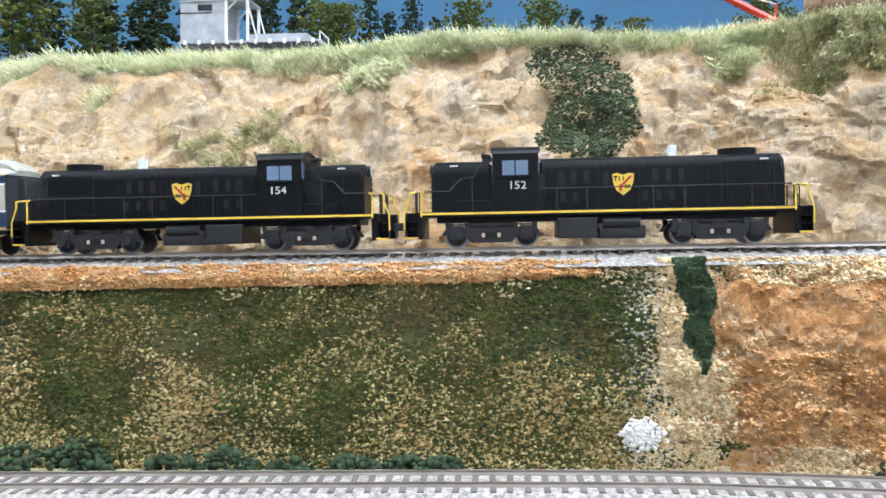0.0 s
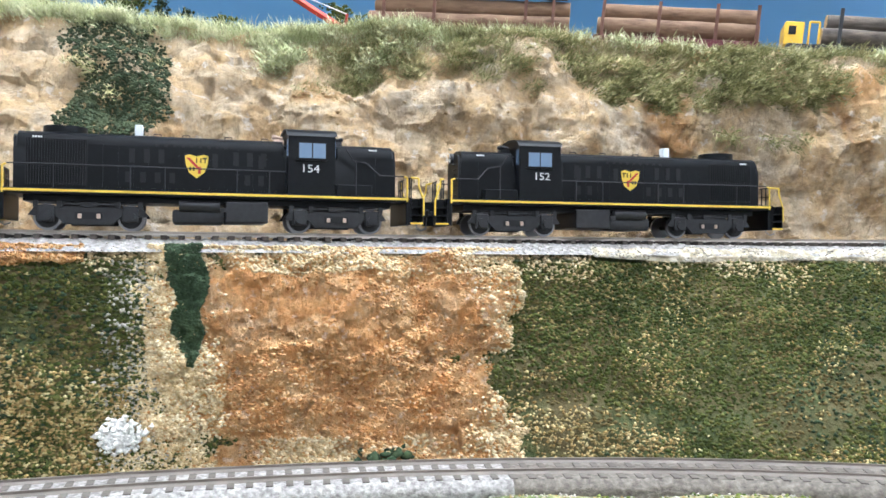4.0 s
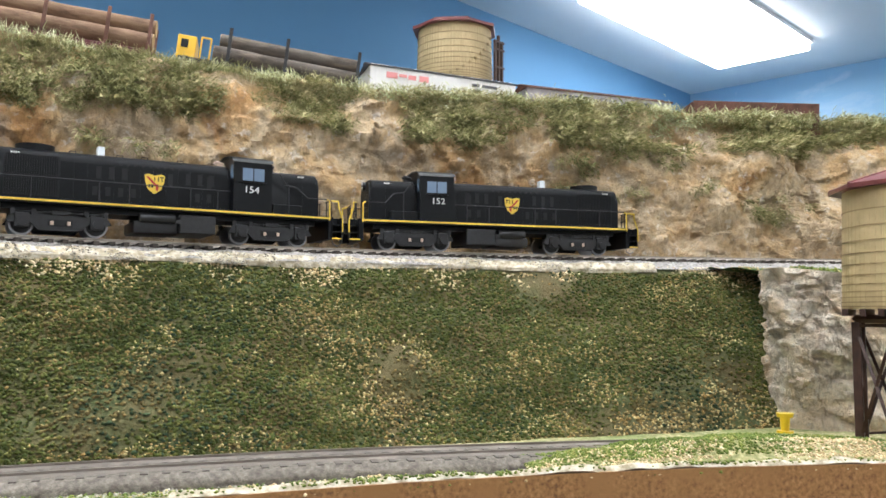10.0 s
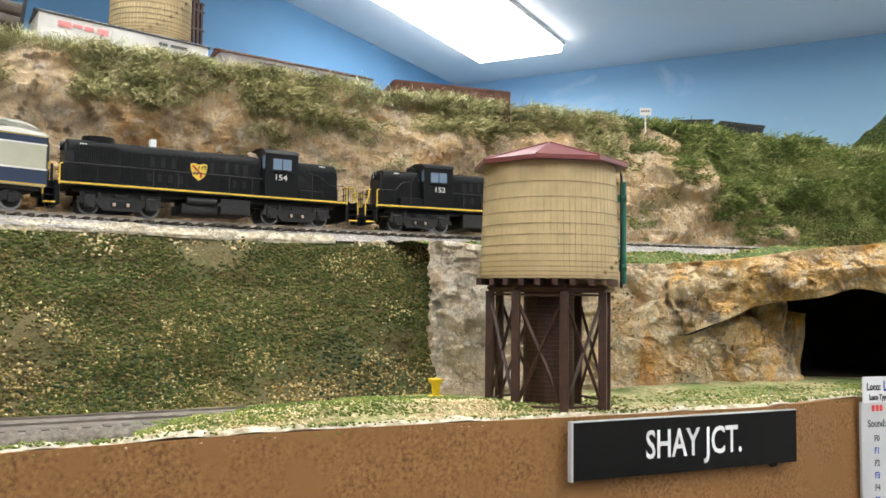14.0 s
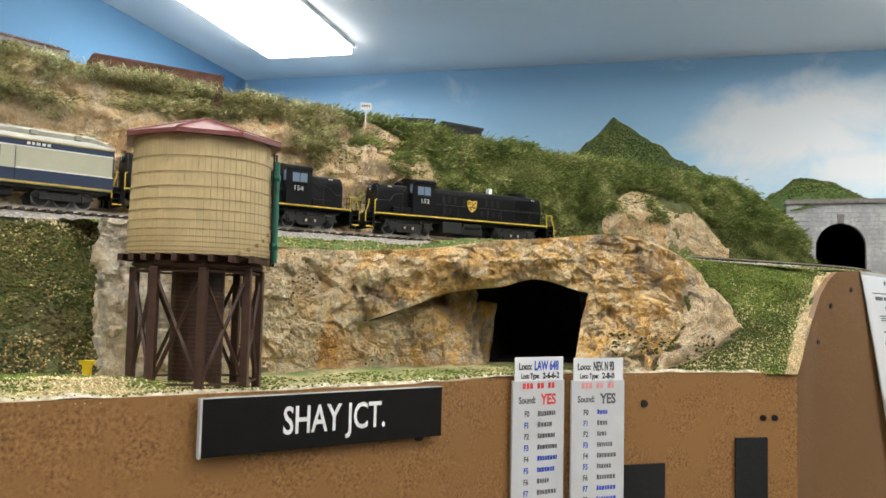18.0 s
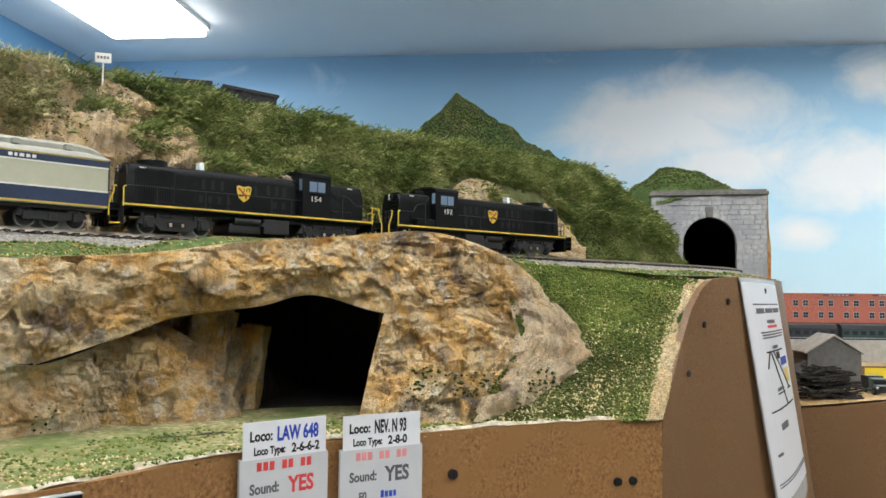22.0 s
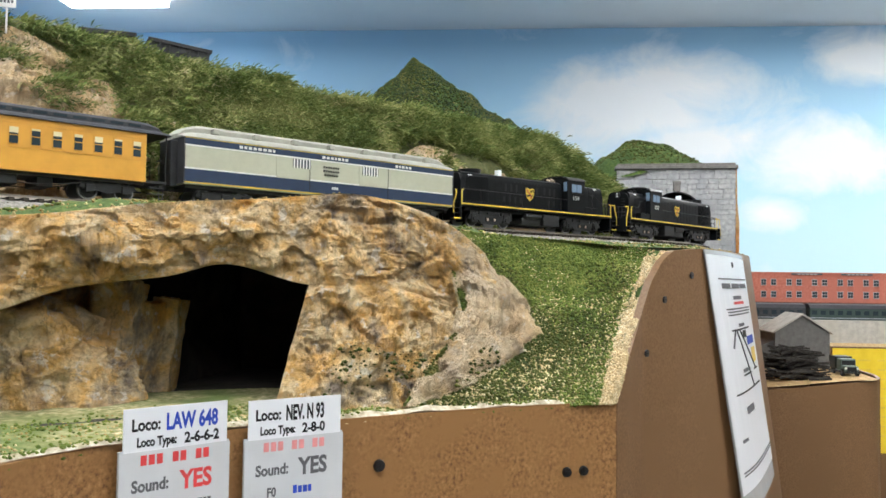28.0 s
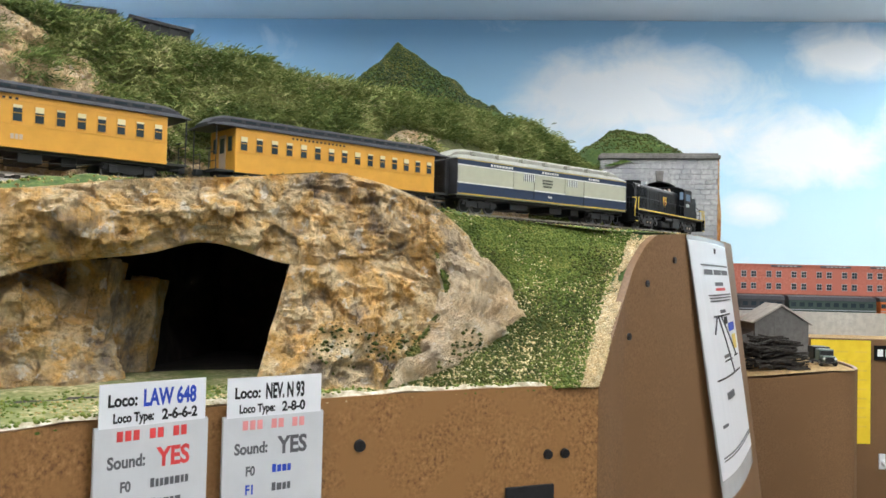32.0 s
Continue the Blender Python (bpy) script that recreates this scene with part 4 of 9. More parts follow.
def locomotive(number):
    """A road switcher: long hood towards +x, short hood towards -x; rail top at z = 0."""
    root = new("locomotive")
    bm = bmesh.new()
    bx(bm, -0.0865, 0.0865, -0.0165, 0.0165, 0.0148, 0.0172, 0.0003)
    bx(bm, -0.078, 0.078, -0.0120, 0.0120, 0.0120, 0.0150)
    part("frame", bm, M_BLACK, root)
    for sy in (-1, 1):
        part("sill_stripe", one(bx, -0.0855, 0.0855, sy * 0.0166 - 0.0002, sy * 0.0166 + 0.0002, 0.0158, 0.0168), M_STRIPE, root, "thin yellow sill stripe")

    def hood(x0, x1, name, top):
        w = 0.0110
        sec = [(-w, 0.0172), (-w, top - 0.0035), (-w * 0.93, top - 0.0015), (-w * 0.72, top - 0.0003), (0, top + 0.0004), (w * 0.72, top - 0.0003), (w * 0.93, top - 0.0015), (w, top - 0.0035), (w, 0.0172)]
        bm = bmesh.new()
        shell(bm, sec, x0, x1)
        bmesh.ops.bevel(bm, geom=[e for e in bm.edges if abs(e.verts[0].co.x - e.verts[1].co.x) < 1e-6 and min(v.co.z for v in e.verts) > 0.018], offset=0.0016, segments=3, affect="EDGES")
        return part(name, bm, M_BLACK, root, smooth=True)

    long_hood = hood(-0.0300, 0.0820, "long_hood", 0.0418)
    short_hood = hood(-0.0805, -0.0515, "short_hood", 0.0412)
    # hood doors: raised seams, latches and louvred panels
    for sy in (-1, 1):
        for k in range(13):
            x = -0.027 + k * 0.0062
            part("hood_door", one(bx, x, x + 0.0057, sy * 0.01105 - 0.0001, sy * 0.01105 + 0.0001, 0.0185, 0.0365), M_BLACK, long_hood)
        for grp, zs in (((-0.020, 0.0, 0.006, 0.012), (0.0285, 0.0345)), ((-0.020, -0.014, 0.018, 0.024, 0.030, 0.036), (0.0210, 0.0255)), ((-0.021, -0.015, -0.009, 0.0225, 0.0285, 0.0345), (0.0295, 0.0355))):
            for x in grp:
                part("vent", one(bx, x, x + 0.0024, sy * 0.0112 - 0.0001, sy * 0.0112 + 0.0001, *zs), M_FLATBLACK, long_hood)
        for k in range(9):
            part("small_vent", one(bx, -0.004 + k * 0.0036, -0.0026 + k * 0.0036, sy * 0.0112 - 0.0001, sy * 0.0112 + 0.0001, 0.0368, 0.0378), M_FLATBLACK, long_hood)
        part("shutter_recess", one(bx, 0.0535, 0.0775, sy * 0.01105 - 0.0001, sy * 0.01105 + 0.0001, 0.0190, 0.0385), M_FLATBLACK, long_hood)
        for k in range(22):
            x = 0.0542 + k * 0.00106
            bm = bmesh.new()
            bx(bm, x, x + 0.0005, sy * 0.0113 - 0.0002, sy * 0.0113 + 0.0002, 0.0195, 0.0284)
            bx(bm, x, x + 0.0005, sy * 0.0113 - 0.0002, sy * 0.0113 + 0.0002, 0.0290, 0.0380)
            part("shutter_slat", bm, M_BLACK, long_hood)
        for x in (-0.0795, -0.0705):
            part("hood_door", one(bx, x, x + 0.0085, sy * 0.01105 - 0.0001, sy * 0.01105 + 0.0001, 0.0185, 0.0355), M_BLACK, short_hood)
        part("battery_box", one(bx, -0.0685, -0.0520, sy * 0.0136 - 0.0026, sy * 0.0136 + 0.0026, 0.0172, 0.0222, 0.0003), M_BLACK, short_hood)
        shield(long_hood, 0.009, 0.0290, sy)
        for x in (0.071, -0.0715):
            bm = bmesh.new()
            for k in range(4):
                bx(bm, x + k * 0.0010, x + k * 0.0010 + 0.0007, sy * 0.0112 - 0.0001, sy * 0.0112 + 0.0001, 0.0386, 0.0393)
            part("number_board", bm, M_LETTER, long_hood if x > 0 else short_hood, "small white number bars")
    # cab
    cw = 0.0165
    roof = [(-cw, 0.0435), (-cw * 0.92, 0.0448), (-cw * 0.6, 0.0464), (0, 0.0472), (cw * 0.6, 0.0464), (cw * 0.92, 0.0448), (cw, 0.0435)]
    bm = bmesh.new()
    shell(bm, [(-cw, 0.0172)] + roof + [(cw, 0.0172)], -0.0513, -0.0302)
    cab = part("cab", bm, M_BLACK, root, smooth=True)
    bm = bmesh.new()
    shell(bm, [(y * 1.04, z + 0.0001) for y, z in roof] + [(y * 1.0, z + 0.0008) for y, z in roof[::-1]], -0.0521, -0.0294)
    part("cab_roof", bm, M_BLACK, cab, smooth=True)
    for sy in (-1, 1):
        w = part("cab_window", one(bx, -0.0472, -0.0345, sy * 0.01655 - 0.0001, sy * 0.01655 + 0.0001, 0.0333, 0.0408), M_FLATBLACK, cab)
        for k in range(2):
            x = -0.0468 + k * 0.0062
            part("pane", one(bx, x, x + 0.0056, sy * 0.0167 - 0.0001, sy * 0.0167 + 0.0001, 0.0337, 0.0404), M_GLASS, w)
        m = Matrix.Translation((-0.0400, sy * 0.01656, 0.0288)) @ (SIDE_R if sy < 0 else SIDE_L)
        words(number, 0.0050, M_LETTER, cab, m, "road_number", 1.15)
        bm = bmesh.new()
        bx(bm, -0.0480, -0.0338, sy * 0.0172 - 0.0005, sy * 0.0172 + 0.0005, 0.0326, 0.0331)
        part("arm_rest", bm, M_BLACK, cab)
    for x, sx in ((-0.0515, -1), (-0.0300, 1)):
        for y in (-0.0137, 0.0137):
            part("end_window", one(bx, x - 0.0001, x + 0.0001, y - 0.0018, y + 0.0018, 0.0345, 0.0420), M_GLASS, cab)
        bm = bmesh.new()
        for y in (-0.002, 0.002):
            cy(bm, (x + sx * 0.001, y, 0.0440), (x + sx * 0.0055, y, 0.0446), 0.0005, 8, 0.0010)
        bx(bm, x + sx * 0.0005, x + sx * 0.0050, -0.003, 0.003, 0.0415, 0.0432)
        part("air_horn", bm, M_COPPER if sx > 0 else M_UNDER, cab, smooth=True)
    # roof gear
    bm = bmesh.new()
    cy(bm, (0.0635, 0, 0.0415), (0.0635, 0, 0.0446), 0.0088, 32)
    part("radiator_fan", bm, M_BLACK, root, smooth=True)
    bm = bmesh.new()
    bx(bm, 0.0318, 0.0352, -0.0024, 0.0024, 0.0410, 0.0470, 0.0003)
    part("exhaust_stack", bm, M_CAP, root, "small white exhaust stack")
    bm = bmesh.new()
    for x in (-0.022, -0.006, 0.012, 0.024, 0.046):
        for y in (-0.0075, 0.0075):
            path_rod(bm, [(x, y, 0.0412), (x, y, 0.0424), (x + 0.003, y, 0.0424), (x + 0.003, y, 0.0412)], 0.0002, 5)
    part("lift_ring", bm, M_UNDER, root)
    for x, top in ((0.0823, 0.0385), (-0.0808, 0.038)):
        sx = math.copysign(1, x)
        bm = bmesh.new()
        cy(bm, (x - sx * 0.0006, 0, top), (x + sx * 0.0012, 0, top), 0.0026, 16)
        hl = part("headlight", bm, M_UNDER, root, smooth=True)
        bm = bmesh.new()
        for z in (-0.001, 0.0012):
            cy(bm, (x + sx * 0.0012, 0, top + z), (x + sx * 0.0014, 0, top + z), 0.0009, 10)
        part("lens", bm, M_CAP, hl)
        for k in range(7):
            bm = bmesh.new()
            path_rod(bm, [(x - sx * 0.0006, -0.0070, 0.0195 + k * 0.0025), (x + sx * 0.0009, -0.0070, 0.0195 + k * 0.0025), (x + sx * 0.0009, -0.0040, 0.0195 + k * 0.0025), (x - sx * 0.0006, -0.0040, 0.0195 + k * 0.0025)], 0.00018, 4)
            part("grab_iron", bm, M_UNDER, root)
    # ends: pilots, steps, handrails, couplers
    for sx in (-1, 1):
        bm = bmesh.new()
        bx(bm, min(sx * 0.0845, sx * 0.0875), max(sx * 0.0845, sx * 0.0875), -0.0160, 0.0160, 0.0045, 0.0172, 0.0003)
        part("pilot", bm, M_BLACK, root)
        coupler(root, sx * 0.0875, sx)
        for sy in (-1, 1):
            st = part("step", one(bx, min(sx * 0.0866, sx * 0.0925), max(sx * 0.0866, sx * 0.0925), sy * 0.0110 - 0.0003, sy * 0.0110 + 0.0003, 0.0050, 0.0170), M_BLACK, root)
            for z in (0.0050, 0.0088, 0.0126):
                part("tread", one(bx, min(sx * 0.0866, sx * 0.0925), max(sx * 0.0866, sx * 0.0925), sy * 0.0138 - 0.0028, sy * 0.0138 + 0.0028, z, z + 0.0006), M_BLACK, st)
            for x in (0.0866, 0.0922):
                part("step_side", one(bx, min(sx * x, sx * (x + 0.0004)), max(sx * x, sx * (x + 0.0004)), sy * 0.0138 - 0.0028, sy * 0.0138 + 0.0028, 0.0050, 0.0170), M_BLACK, st)
            part("step_edge", one(bx, min(sx * 0.0866, sx * 0.0926), max(sx * 0.0866, sx * 0.0926), sy * 0.0167 - 0.0002, sy * 0.0167 + 0.0002, 0.0048, 0.0056), M_STRIPE, st, "yellow step edge")
            bm = bmesh.new()
            y = sy * 0.0164
            path_rod(bm, [(sx * 0.0850, y, 0.0150), (sx * 0.0850, y, 0.0262), (sx * 0.0835, y, 0.0268)], 0.00042)
            path_rod(bm, [(sx * 0.0930, y, 0.0090), (sx * 0.0930, y, 0.0160), (sx * 0.0905, y, 0.0230), (sx * 0.0905, y, 0.0262), (sx * 0.0880, y * 0.75, 0.0268)], 0.00042)
            part("hand_rail_end", bm, M_STRIPE, root, "yellow end grab rail")
            bm = bmesh.new()
            for k in range(3):
                path_rod(bm, [(sx * 0.0880, y * (0.75 - 0.22 * k), 0.0172), (sx * 0.0880, y * (0.75 - 0.22 * k), 0.0268)], 0.0003)
            path_rod(bm, [(sx * 0.0880, y * 0.75, 0.0268), (sx * 0.0880, y * 0.2, 0.0268)], 0.0003)
            path_rod(bm, [(sx * 0.0880, y * 0.75, 0.0222), (sx * 0.0880, y * 0.2, 0.0222)], 0.0003)
            part("end_railing", bm, M_UNDER, root)
    for sy in (-1, 1):
        y = sy * 0.0162
        bm = bmesh.new()
        path_rod(bm, [(-0.0295, y, 0.0272), (0.0835, y, 0.0272)], 0.00026)
        for x in (-0.022, -0.008, 0.022, 0.036, 0.066):
            path_rod(bm, [(x, y, 0.0165), (x, y, 0.0272)], 0.00026)
        path_rod(bm, [(-0.0835, y, 0.0268), (-0.072, y, 0.0268), (-0.0665, y * 0.85, 0.0325), (-0.0600, y * 0.85, 0.0335), (-0.0560, y * 0.95, 0.0395)], 0.00026)
        path_rod(bm, [(-0.0610, y, 0.0172), (-0.0610, y, 0.0335)], 0.00026)
        part("side_handrail", bm, M_UNDER, root)
        part("fuel_filler", one(bx, -0.004, -0.001, y - 0.0003, y + 0.0003, 0.0085, 0.0105), M_UNDER, root)
    bm = bmesh.new()
    bx(bm, -0.0217, -0.0032, -0.0150, 0.0150, 0.0040, 0.0135, 0.0007)
    part("battery_tank", bm, M_UNDER, root)
    bm = bmesh.new()
    bx(bm, -0.0028, 0.0190, -0.0125, 0.0125, 0.0035, 0.0095, 0.0010)
    for sy in (-1, 1):
        cy(bm, (-0.0010, sy * 0.0128, 0.0112), (0.0162, sy * 0.0128, 0.0112), 0.0024, 14)
    part("fuel_tank", bm, M_UNDER, root, smooth=True)
    truck(root, -0.0525)
    truck(root, 0.0525)
    return tagged(root, "black diesel road-switcher locomotive with yellow sill stripe, number %s" % number, "locomotive", "locomotives of the train")

M_CREAM = plain("car_side_grey_buff", (0.50, 0.49, 0.38), 0.5, var=0.05, scale=200)
M_NAVY = plain("navy_blue_paint", (0.018, 0.035, 0.085), 0.4, var=0.1, scale=200)
M_ROOFGREY = plain("weathered_grey_roof", (0.33, 0.33, 0.28), 0.6, var=0.15, scale=150)
M_YELLOW = plain("coach_yellow_paint", (0.72, 0.36, 0.045), 0.42, var=0.06, scale=150)
M_ROOFBLK = plain("dark_grey_roof", (0.035, 0.036, 0.042), 0.55, var=0.25, scale=200)
M_BLIND = plain("cream_window_blind", (0.75, 0.66, 0.42), 0.6)
M_DARKGLASS = plain("dark_window_glass", (0.035, 0.05, 0.06), 0.12, var=0.1)


def car_truck(root, cx, axles):
    ob = new("truck")
    ob.parent = root
    ob.location = (cx, 0, 0)
    half = 0.013 * (axles - 1) / 1.0 / 2 * (1.5 if axles == 2 else 1.0)
    for k in range(axles):
        x = -half + 2 * half * k / (axles - 1)
        w, t = bmesh.new(), bmesh.new()
        wheelset(t, w, x)
        wh = part("wheelset", w, M_STEEL, ob)
        part("wheel_face", t, M_UNDER, wh)
    for sy in (-1, 1):
        bm = bmesh.new()
        prism(bm, [(-half - 0.006, 0.0062), (-half - 0.004, 0.0092), (half + 0.004, 0.0092), (half + 0.006, 0.0062), (half - 0.004, 0.0048), (0, 0.0035), (-half + 0.004, 0.0048)], sy * 0.0105, sy * 0.0122)
        for k in range(axles):
            x = -half + 2 * half * k / (axles - 1)
            bx(bm, x - 0.0024, x + 0.0024, sy * 0.0124 - 0.0009, sy * 0.0124 + 0.0009, 0.0040, 0.0082, 0.0003)
        part("side_frame", bm, M_UNDER, ob)
    bm = bmesh.new()
    bx(bm, -half * 0.5, half * 0.5, -0.009, 0.009, 0.006, 0.0118)
    part("bolster", bm, M_UNDER, ob)


def car_roof(x0, x1, w, eave, mid, top, clere):
    """Clerestory roof section drawn along the car, ends rounded down."""
    bm = bmesh.new()
    sec = [(-w, eave), (-w * 0.9, eave + (mid - eave) * 0.6), (-clere, mid), (-clere, mid + (top - mid) * 0.55), (-clere * 0.75, top - 0.0004), (0, top), (clere * 0.75, top - 0.0004), (clere, mid + (top - mid) * 0.55), (clere, mid), (w * 0.9, eave + (mid - eave) * 0.6), (w, eave)]
    n = len(sec)
    rings = []
    for x, k in ((x0, 0.30), (x0 + 0.004, 0.72), (x0 + 0.010, 0.94), (x0 + 0.016, 1.0), (x1 - 0.016, 1.0), (x1 - 0.010, 0.94), (x1 - 0.004, 0.72), (x1, 0.30)):
        rings.append([bm.verts.new((x, y, eave + (z - eave) * k)) for y, z in sec])
    for a, b in zip(rings, rings[1:]):
        for i in range(n):
            bm.faces.new((a[i], a[(i + 1) % n], b[(i + 1) % n], b[i]))
    bm.faces.new(rings[0][::-1]), bm.faces.new(rings[-1])
    bmesh.ops.recalc_face_normals(bm, faces=bm.faces[:])
    return bm


def bars(root, x, z, y, widths, h, gap, material, sy, name="lettering_bar"):
    total = sum(widths) + gap * (len(widths) - 1)
    a = x - total / 2
    for w in widths:
        last = part(name, one(bx, a, a + w, sy * y - 0.0001, sy * y + 0.0001, z - h / 2, z + h / 2), material, root)
        a += w + gap
    return last


def baggage_car():
    """Heavyweight baggage car, 0.215 m over the ends."""
    root = new("baggage_car")
    hl, w = 0.102, 0.0172
    body = part("body", one(bx, -hl, hl, -w, w, 0.0125, 0.0395, 0.0004), M_CREAM, root)
    for sy in (-1, 1):
        part("blue_band", one(bx, -hl, hl, sy * w - 0.00025, sy * w + 0.00025, 0.0140, 0.0212), M_NAVY, body, "navy blue lower band")
        part("letter_board", one(bx, -hl, hl, sy * w - 0.00025, sy * w + 0.00025, 0.0355, 0.0390), M_NAVY, body, "navy blue letter board")
        for z in (0.0218, 0.0350):
            part("white_line", one(bx, -hl, hl, sy * w - 0.0003, sy * w + 0.0003, z - 0.0004, z + 0.0004), M_LETTER, body, "thin white line")
        part("yellow_line", one(bx, -hl, hl, sy * w - 0.0003, sy * w + 0.0003, 0.0132, 0.0138), M_STRIPE, body, "thin yellow line")
        part("gold_line", one(bx, -hl, hl, sy * w - 0.0003, sy * w + 0.0003, 0.0391, 0.0395), M_STRIPE, body, "thin yellow eave line")
        for x in (-0.031, 0.031):
            d = part("baggage_door", one(bx, x - 0.012, x + 0.012, sy * w - 0.0004, sy * w + 0.0004, 0.0214, 0.0345), M_CREAM, body, "sliding door with barred window")
            gx = x + (0.006 if x < 0 else -0.003)
            part("door_edge", one(bx, x + 0.0118, x + 0.0121, sy * w - 0.0006, sy * w + 0.0006, 0.0140, 0.0345), M_UNDER, d)
            part("window_slot", one(bx, gx - 0.0065, gx + 0.0065, sy * w - 0.0005, sy * w + 0.0005, 0.0286, 0.0342), M_DARKGLASS, d)
            for k in range(6):
                part("window_bar", one(bx, gx - 0.0060 + k * 0.0022, gx - 0.0050 + k * 0.0022, sy * w - 0.0007, sy * w + 0.0007, 0.0286, 0.0342), M_LETTER, d)
        bars(body, -0.056 * -sy, 0.0372, w + 0.0004, [0.0022, 0.0018, 0.0022, 0.0022, 0.0024, 0.0024, 0.0022, 0.0016], 0.0017, 0.0010, M_LETTER, sy)
        bars(body, 0.0, 0.0372, w + 0.0004, [0.0022, 0.0022, 0.0022, 0.0014, 0.0022, 0.0014, 0.0022], 0.0017, 0.0010, M_LETTER, sy)
        bars(body, 0.056 * -sy, 0.0372, w + 0.0004, [0.0020, 0.0014, 0.0024, 0.0020, 0.0020], 0.0017, 0.0010, M_LETTER, sy)
        for z, n in ((0.0310, 7), (0.0285, 7), (0.0260, 6)):
            bars(body, -0.003, z, w + 0.0004, [0.0012] * n, 0.0013, 0.0006, M_UNDER, sy, "small_lettering_bars")
        bars(body, 0.0, 0.0178, w + 0.0004, [0.0012] * 3, 0.0016, 0.0005, M_LETTER, sy, "car_number_bars")
    part("roof", car_roof(-hl - 0.001, hl + 0.001, 0.0178, 0.0397, 0.0440, 0.0488, 0.0098), M_ROOFGREY, root, "grey clerestory roof", smooth=True)
    for k in range(7):
        for sy in (-1, 1):
            x = -0.081 + k * 0.027
            part("roof_vent", one(bx, x - 0.002, x + 0.002, sy * 0.0115 - 0.0022, sy * 0.0115 + 0.0022, 0.0436, 0.0468, 0.0004), M_ROOFGREY, root)
    for sx in (-1, 1):
        bm = bmesh.new()
        bx(bm, min(sx * hl, sx * (hl + 0.0045)), max(sx * hl, sx * (hl + 0.0045)), -0.0080, 0.0080, 0.0115, 0.0385, 0.0006)
        part("diaphragm", bm, M_ROOFBLK, root)
        part("end_panel", one(bx, sx * hl - 0.0004, sx * hl + 0.0004, -w - 0.0003, w + 0.0003, 0.0130, 0.0394), M_ROOFBLK, body, "dark painted car end")
        coupler(root, sx * (hl - 0.001), sx)
        car_truck(root, sx * 0.074, 3)
    bm = bmesh.new()
    bx(bm, -hl + 0.002, hl - 0.002, -0.0145, 0.0145, 0.0105, 0.0126)
    for x, a, b in ((-0.030, 0.020, 0.0115), (0.014, 0.015, 0.0115), (0.040, 0.010, 0.010)):
        bx(bm, x - a / 2, x + a / 2, -b, b, 0.0052, 0.0106, 0.0006)
    cy(bm, (-0.012, 0.008, 0.008), (0.000, 0.008, 0.008), 0.003, 12)
    part("underframe", bm, M_UNDER, root)
    return tagged(root, "grey and navy baggage car with clerestory roof and barred doors", "baggage car", "passenger cars of the train")


